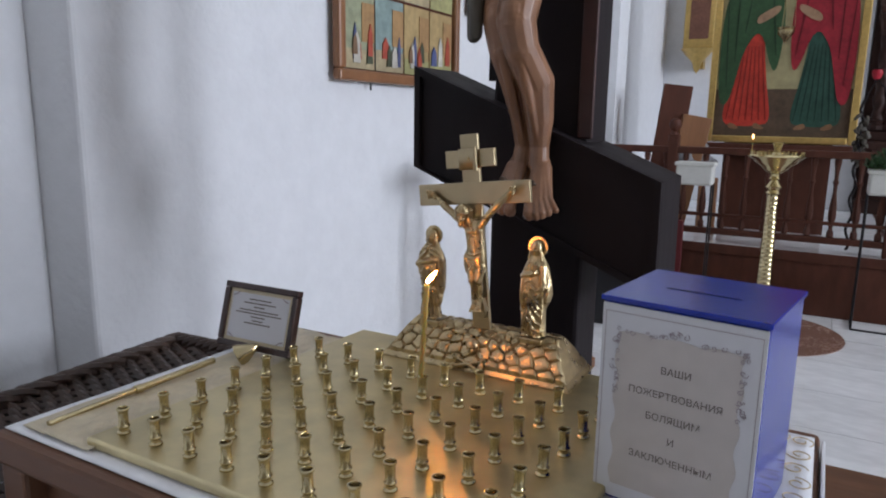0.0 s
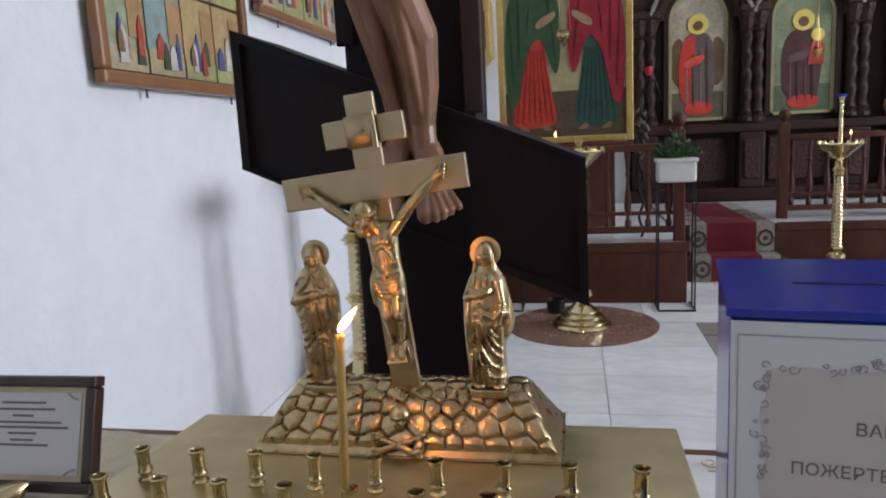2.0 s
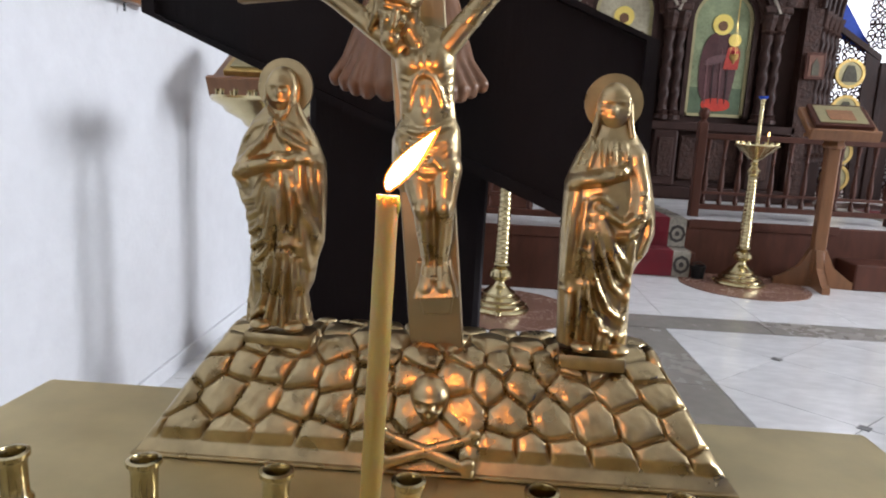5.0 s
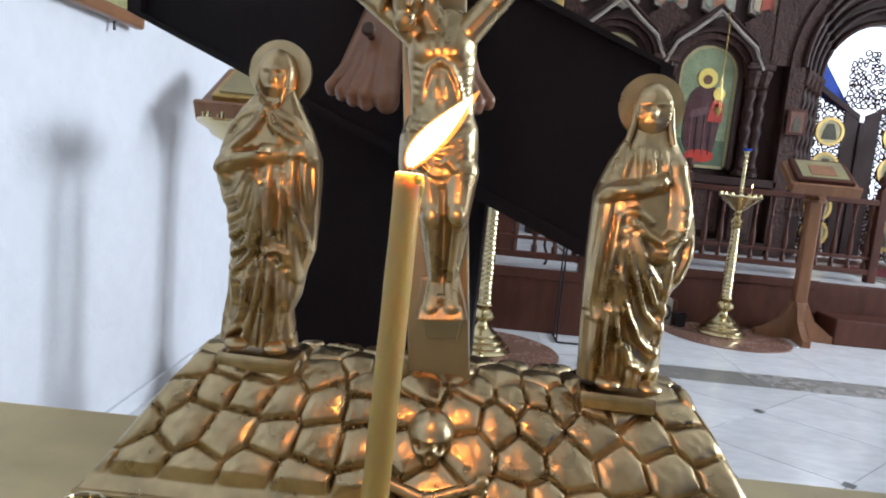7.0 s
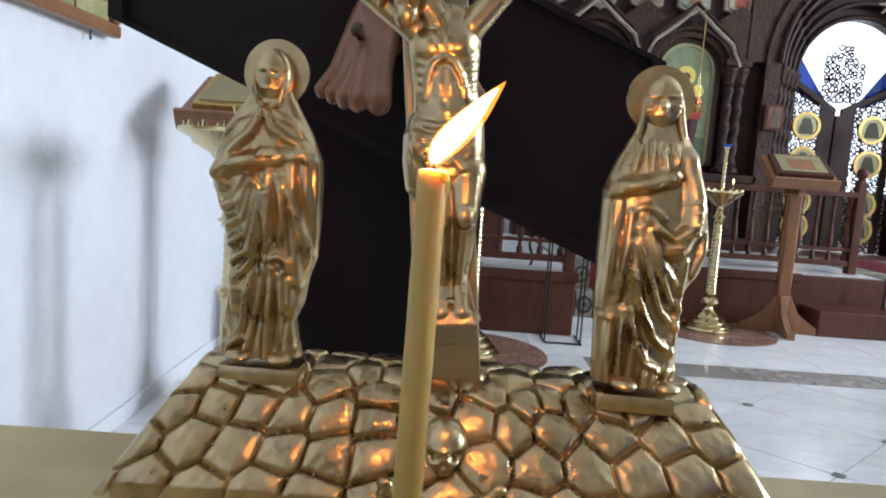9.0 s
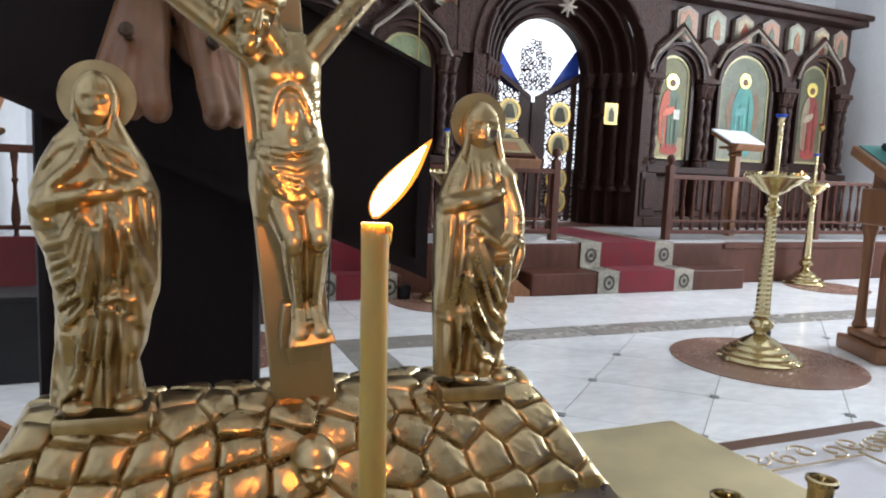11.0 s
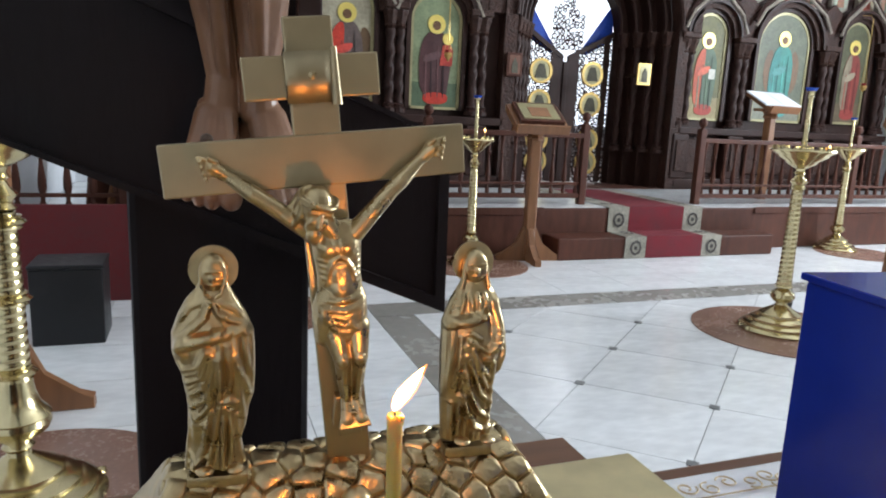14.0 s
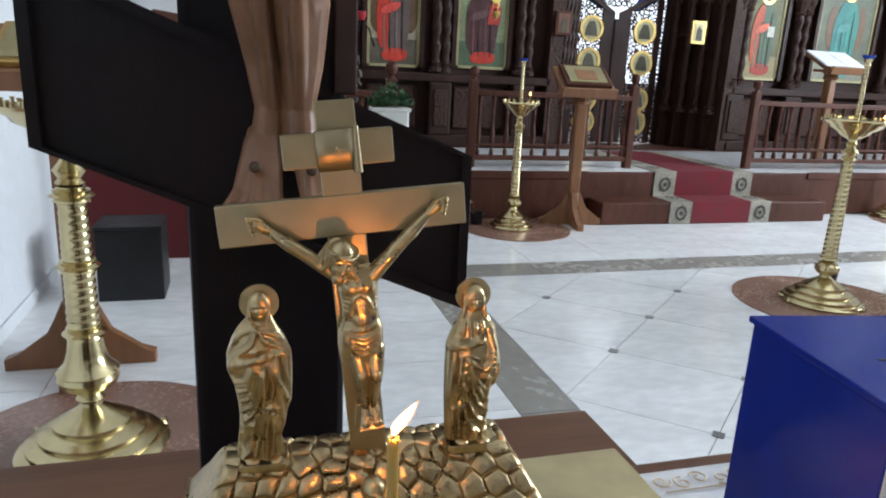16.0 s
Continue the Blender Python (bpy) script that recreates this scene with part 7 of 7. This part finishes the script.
    hb = lathe([(0.0, -0.0004), (0.0128, -0.0006), (0.0142, -0.0022), (0.0158, -0.0022), (0.0165, -0.0008), (0.0165, 0.0014), (0.0, 0.0014)], 48)
    tmp = bpy.data.meshes.new("halo")
    hb.to_mesh(tmp)
    hb.free()
    tmp.transform(pose(0, 0.0035, hz + 0.0026, 90, 0, 0))
    b.from_mesh(tmp)
    bpy.data.meshes.remove(tmp)
    ob = part("draped_figurine", b, CASTBRASS, smooth=True)
    tagged(ob, label, "figurine", "figurines on the mound")
    ob.matrix_basis = pose(px, py, TRAY + HB + 0.0025, 0, 0, turn)
    return ob


draped_figure(-0.106, 0.078, -4, 0, "cast brass draped figurine with crossed arms on the mound")
draped_figure(0.085, 0.074, -4, 1, "cast brass draped figurine with one arm lowered on the mound")

# ---- donation box ----
BX = 0.172
dn = thing("donation_box", "blue acrylic donation box with a printed sheet on its front", "donation box", pose(0.269, -0.202, TOP + 0.005, 0, 0, -8.5))
BH = 1.154 - (TOP + 0.005)
part("body", box(0.0015, BX - 0.0015, 0.002, 0.161, 0, BH - 0.006, 0.0015), BLUE, dn)
lid = part("lid", box(-0.001, BX + 0.001, -0.002, 0.165, BH - 0.0055, BH, 0.001), BLUE, dn)
# dark strip laid on the uncut lid for the shade inside the coin slot
part("slot", box(0.045, 0.125, 0.072, 0.0745, BH + 0.0001, BH + 0.0005), DARKWOOD, lid)
sheet = part("sheet", box(0.002, BX - 0.002, -0.0006, 0.0012, 0.004, BH - 0.008), PAPER, dn, "printed paper sheet behind a clear edge")
for a in ((0.0055, 0.0063), (BX - 0.0063, BX - 0.0055)):
    part("border_line", box(a[0], a[1], -0.0010, -0.0007, 0.012, BH - 0.016), ORNAMENT, dn)
part("border_line", box(0.0064, BX - 0.0064, -0.0010, -0.0007, BH - 0.0168, BH - 0.016), ORNAMENT, dn)
# the beige field with a wavy ornamental edge
pts = []
x0, x1, z0, z1 = 0.021, BX - 0.021, 0.02, BH - 0.036
for i in range(41):
    u = i / 40
    pts.append((x1 + 0.0022 * math.sin(u * 26), z0 + (z1 - z0) * u))
for i in range(1, 41):
    u = i / 40
    pts.append((x1 + (x0 - x1) * u, z1 + 0.003 * abs(math.sin(u * math.pi * 3)) - 0.002))
for i in range(1, 41):
    u = i / 40
    pts.append((x0 + 0.0022 * math.sin(u * 26), z1 + (z0 - z1) * u))
part("panel_print", prism(pts, -0.0010, -0.0007), PANELPAPER, dn)
bm = bmesh.new()
rng = random.Random(6)
for k in range(60):
    side = k % 3
    if side == 0:
        cx, cz = x0 - 0.001 + rng.uniform(-0.004, 0.003), rng.uniform(z1 - 0.075, z1 + 0.002)
    elif side == 1:
        cx, cz = x1 + 0.001 + rng.uniform(-0.003, 0.004), rng.uniform(z1 - 0.075, z1 + 0.002)
    else:
        cx = rng.uniform(x0, x1)
        cz = z1 + rng.uniform(-0.001, 0.004) + 0.006 * max(0, 1 - abs(cx - BX / 2) / 0.02)
    r, st_, tn = rng.uniform(0.0015, 0.0036), rng.uniform(0, 6), rng.choice((-1, 1))
    tube([(cx + r * (1 - 0.6 * i / 9) * math.cos(st_ + tn * i * 0.6), -0.0013, cz + r * (1 - 0.6 * i / 9) * math.sin(st_ + tn * i * 0.6)) for i in range(10)], 0.00042, 4, bm)
part("ornament_print", bm, ORNAMENT, dn, "faded mauve scroll ornament")
for word, z, size in (("\u0412\u0410\u0428\u0418", 0.1605, 0.0108), ("\u041f\u041e\u0416\u0415\u0420\u0422\u0412\u041e\u0412\u0410\u041d\u0418\u042f", 0.1330, 0.0108), ("\u0411\u041e\u041b\u042f\u0429\u0418\u041c", 0.1075, 0.0108), ("\u0418", 0.0835, 0.0108), ("\u0417\u0410\u041a\u041b\u042e\u0427\u0415\u041d\u041d\u042b\u041c", 0.0600, 0.0108)):
    cu = bpy.data.curves.new("lettering", "FONT")
    cu.body, cu.size, cu.align_x, cu.extrude, cu.offset = word, size, "CENTER", 0.0001, 0.00008
    cu.materials.append(INK)
    ob = new("lettering", cu)
    ob.parent = dn
    ob.matrix_basis = pose(BX / 2, -0.0012, z, 90, 0, 0)

# ---- framed notice, snuffer ----
fr = thing("framed_notice", "dark brown framed printed notice propped on the cloth", "picture frame", pose(-0.376, -0.077, TOP + 0.018, 0, 0, 1.7) @ pose(0, 0, 0, 73.4, 0, 0))
FW, FH, FT = 0.082, 0.115, 0.011
part("backing", box(-FW + 0.004, FW - 0.004, 0.004, FH - 0.004, -0.005, 0.004), DARKWOOD, fr)
for a in ((-FW, FW, 0, FT), (-FW, FW, FH - FT, FH)):
    part("frame_rail", box(a[0], a[1], a[2], a[3], -0.006, 0.010, 0.002), material("espresso_wood", (0.045, 0.022, 0.018), 0.35, vary=0.15), fr)
for a in ((-FW, -FW + FT), (FW - FT, FW)):
    part("frame_stile", box(a[0], a[1], FT + 0.0005, FH - FT - 0.0005, -0.006, 0.010, 0.002), material("espresso_wood", (0.045, 0.022, 0.018), 0.35, vary=0.15), fr)
part("mat_border", box(-FW + FT, FW - FT, FT, FH - FT, 0.0042, 0.0052), CREAM, fr)
part("paper", box(-FW + FT + 0.006, FW - FT - 0.006, FT + 0.006, FH - FT - 0.006, 0.0054, 0.0060), PAPER, fr)
for z, w in ((0.088, 0.025), (0.0815, 0.036), (0.075, 0.012), (0.0685, 0.044), (0.0635, 0.052), (0.0575, 0.016), (0.051, 0.013), (0.046, 0.03)):
    part("text_bar", box(-w, w, z - 0.0011, z + 0.0011, 0.0061, 0.0064), INK, fr)
for sx in (-1, 1):
    for zz in (0.024, FH - 0.024):
        bm = bmesh.new()
        cy = 1 if zz > 0.06 else -1
        tube([(sx * (0.062 - 0.012 * i / 8), zz + cy * (0.001 + 0.006 * (i / 8) ** 2), 0.0066) for i in range(9)], 0.0011, 4, bm)
        part("corner_print", bm, ORNAMENT, fr)

sn = thing("candle_snuffer", "brass candle snuffer with a long jointed handle", "snuffer")
ZR = TOP + 0.016
part("handle", tube([(-0.412, -0.425, ZR - 0.004), (-0.405, -0.29, ZR)], 0.0044, 12), BRASS, sn, smooth=True)
part("handle_end", tube([(-0.405, -0.291, ZR), (-0.398, -0.15, ZR + 0.003)], 0.0056, 12), BRASS, sn, smooth=True)
part("joint", tube([(-0.4055, -0.296, ZR), (-0.4045, -0.284, ZR)], 0.0068, 12), BRASS, sn, smooth=True)
cone = lathe([(0.0205, 0.0), (0.021, 0.001), (0.011, 0.022), (0.004, 0.036), (0.0, 0.038), (0.003, 0.033), (0.010, 0.020), (0.0195, 0.0)], 28)
part("cone", cone, BRASS, sn, smooth=True, m=pose(-0.372, -0.118, TOP + 0.022, 62, 0, 130))

# ---- wicker hamper behind the table ----
wk = thing("wicker_hamper", "dark brown woven wicker hamper beside the candle table", "hamper", pose(-0.715, -0.14, 0, 0, 0, 3))
WX, WY, WZ = 0.195, 0.36, 0.775
for sx in (-WX, WX):
    for sy in (-WY, WY):
        part("corner_post", tube([(sx, sy, 0), (sx, sy, WZ)], 0.016, 8), WICKER, wk, smooth=True)
for z in (0.06, WZ):
    bm = bmesh.new()
    for s in range(3):
        loop = []
        for i in range(161):
            u = i / 160 * 4
            e, f = int(u) % 4, u - int(u)
            c = [(-WX, -WY), (WX, -WY), (WX, WY), (-WX, WY), (-WX, -WY)]
            x, y = c[e][0] + (c[e + 1][0] - c[e][0]) * f, c[e][1] + (c[e + 1][1] - c[e][1]) * f
            a = i * 0.9 + s * 2.094
            loop.append((x + 0.009 * math.cos(a), y + 0.009 * math.cos(a), z + 0.010 * math.sin(a)))
        tube(loop, 0.0095, 6, bm)
    part("braided_rim", bm, WICKER, wk, "braided wicker rim", smooth=True)
for side in range(4):
    bm = bmesh.new()
    half = WX if side < 2 else WY
    for r in range(40):
        z = 0.075 + 0.0175 * r
        pts = []
        for i in range(33):
            u = -half + 2 * half * i / 32
            o = 0.008 * math.sin(i * math.pi / 2 + r * math.pi)
            pts.append(((u, -WY - o, z), (u, WY + o, z), (-WX - o, u, z), (WX + o, u, z))[side])
        tube(pts, 0.0078, 5, bm)
    part("woven_side", bm, WICKER, wk, smooth=True)
for r in range(42):
    y = -WY + 0.0172 * r + 0.008
    strand = tube([(-WX + 2 * WX * i / 24, y, WZ - 0.012 + 0.006 * math.sin(i * math.pi / 2 + r * math.pi)) for i in range(25)], 0.0082, 5)
    part("lid_strand", strand, WICKER, wk, smooth=True)
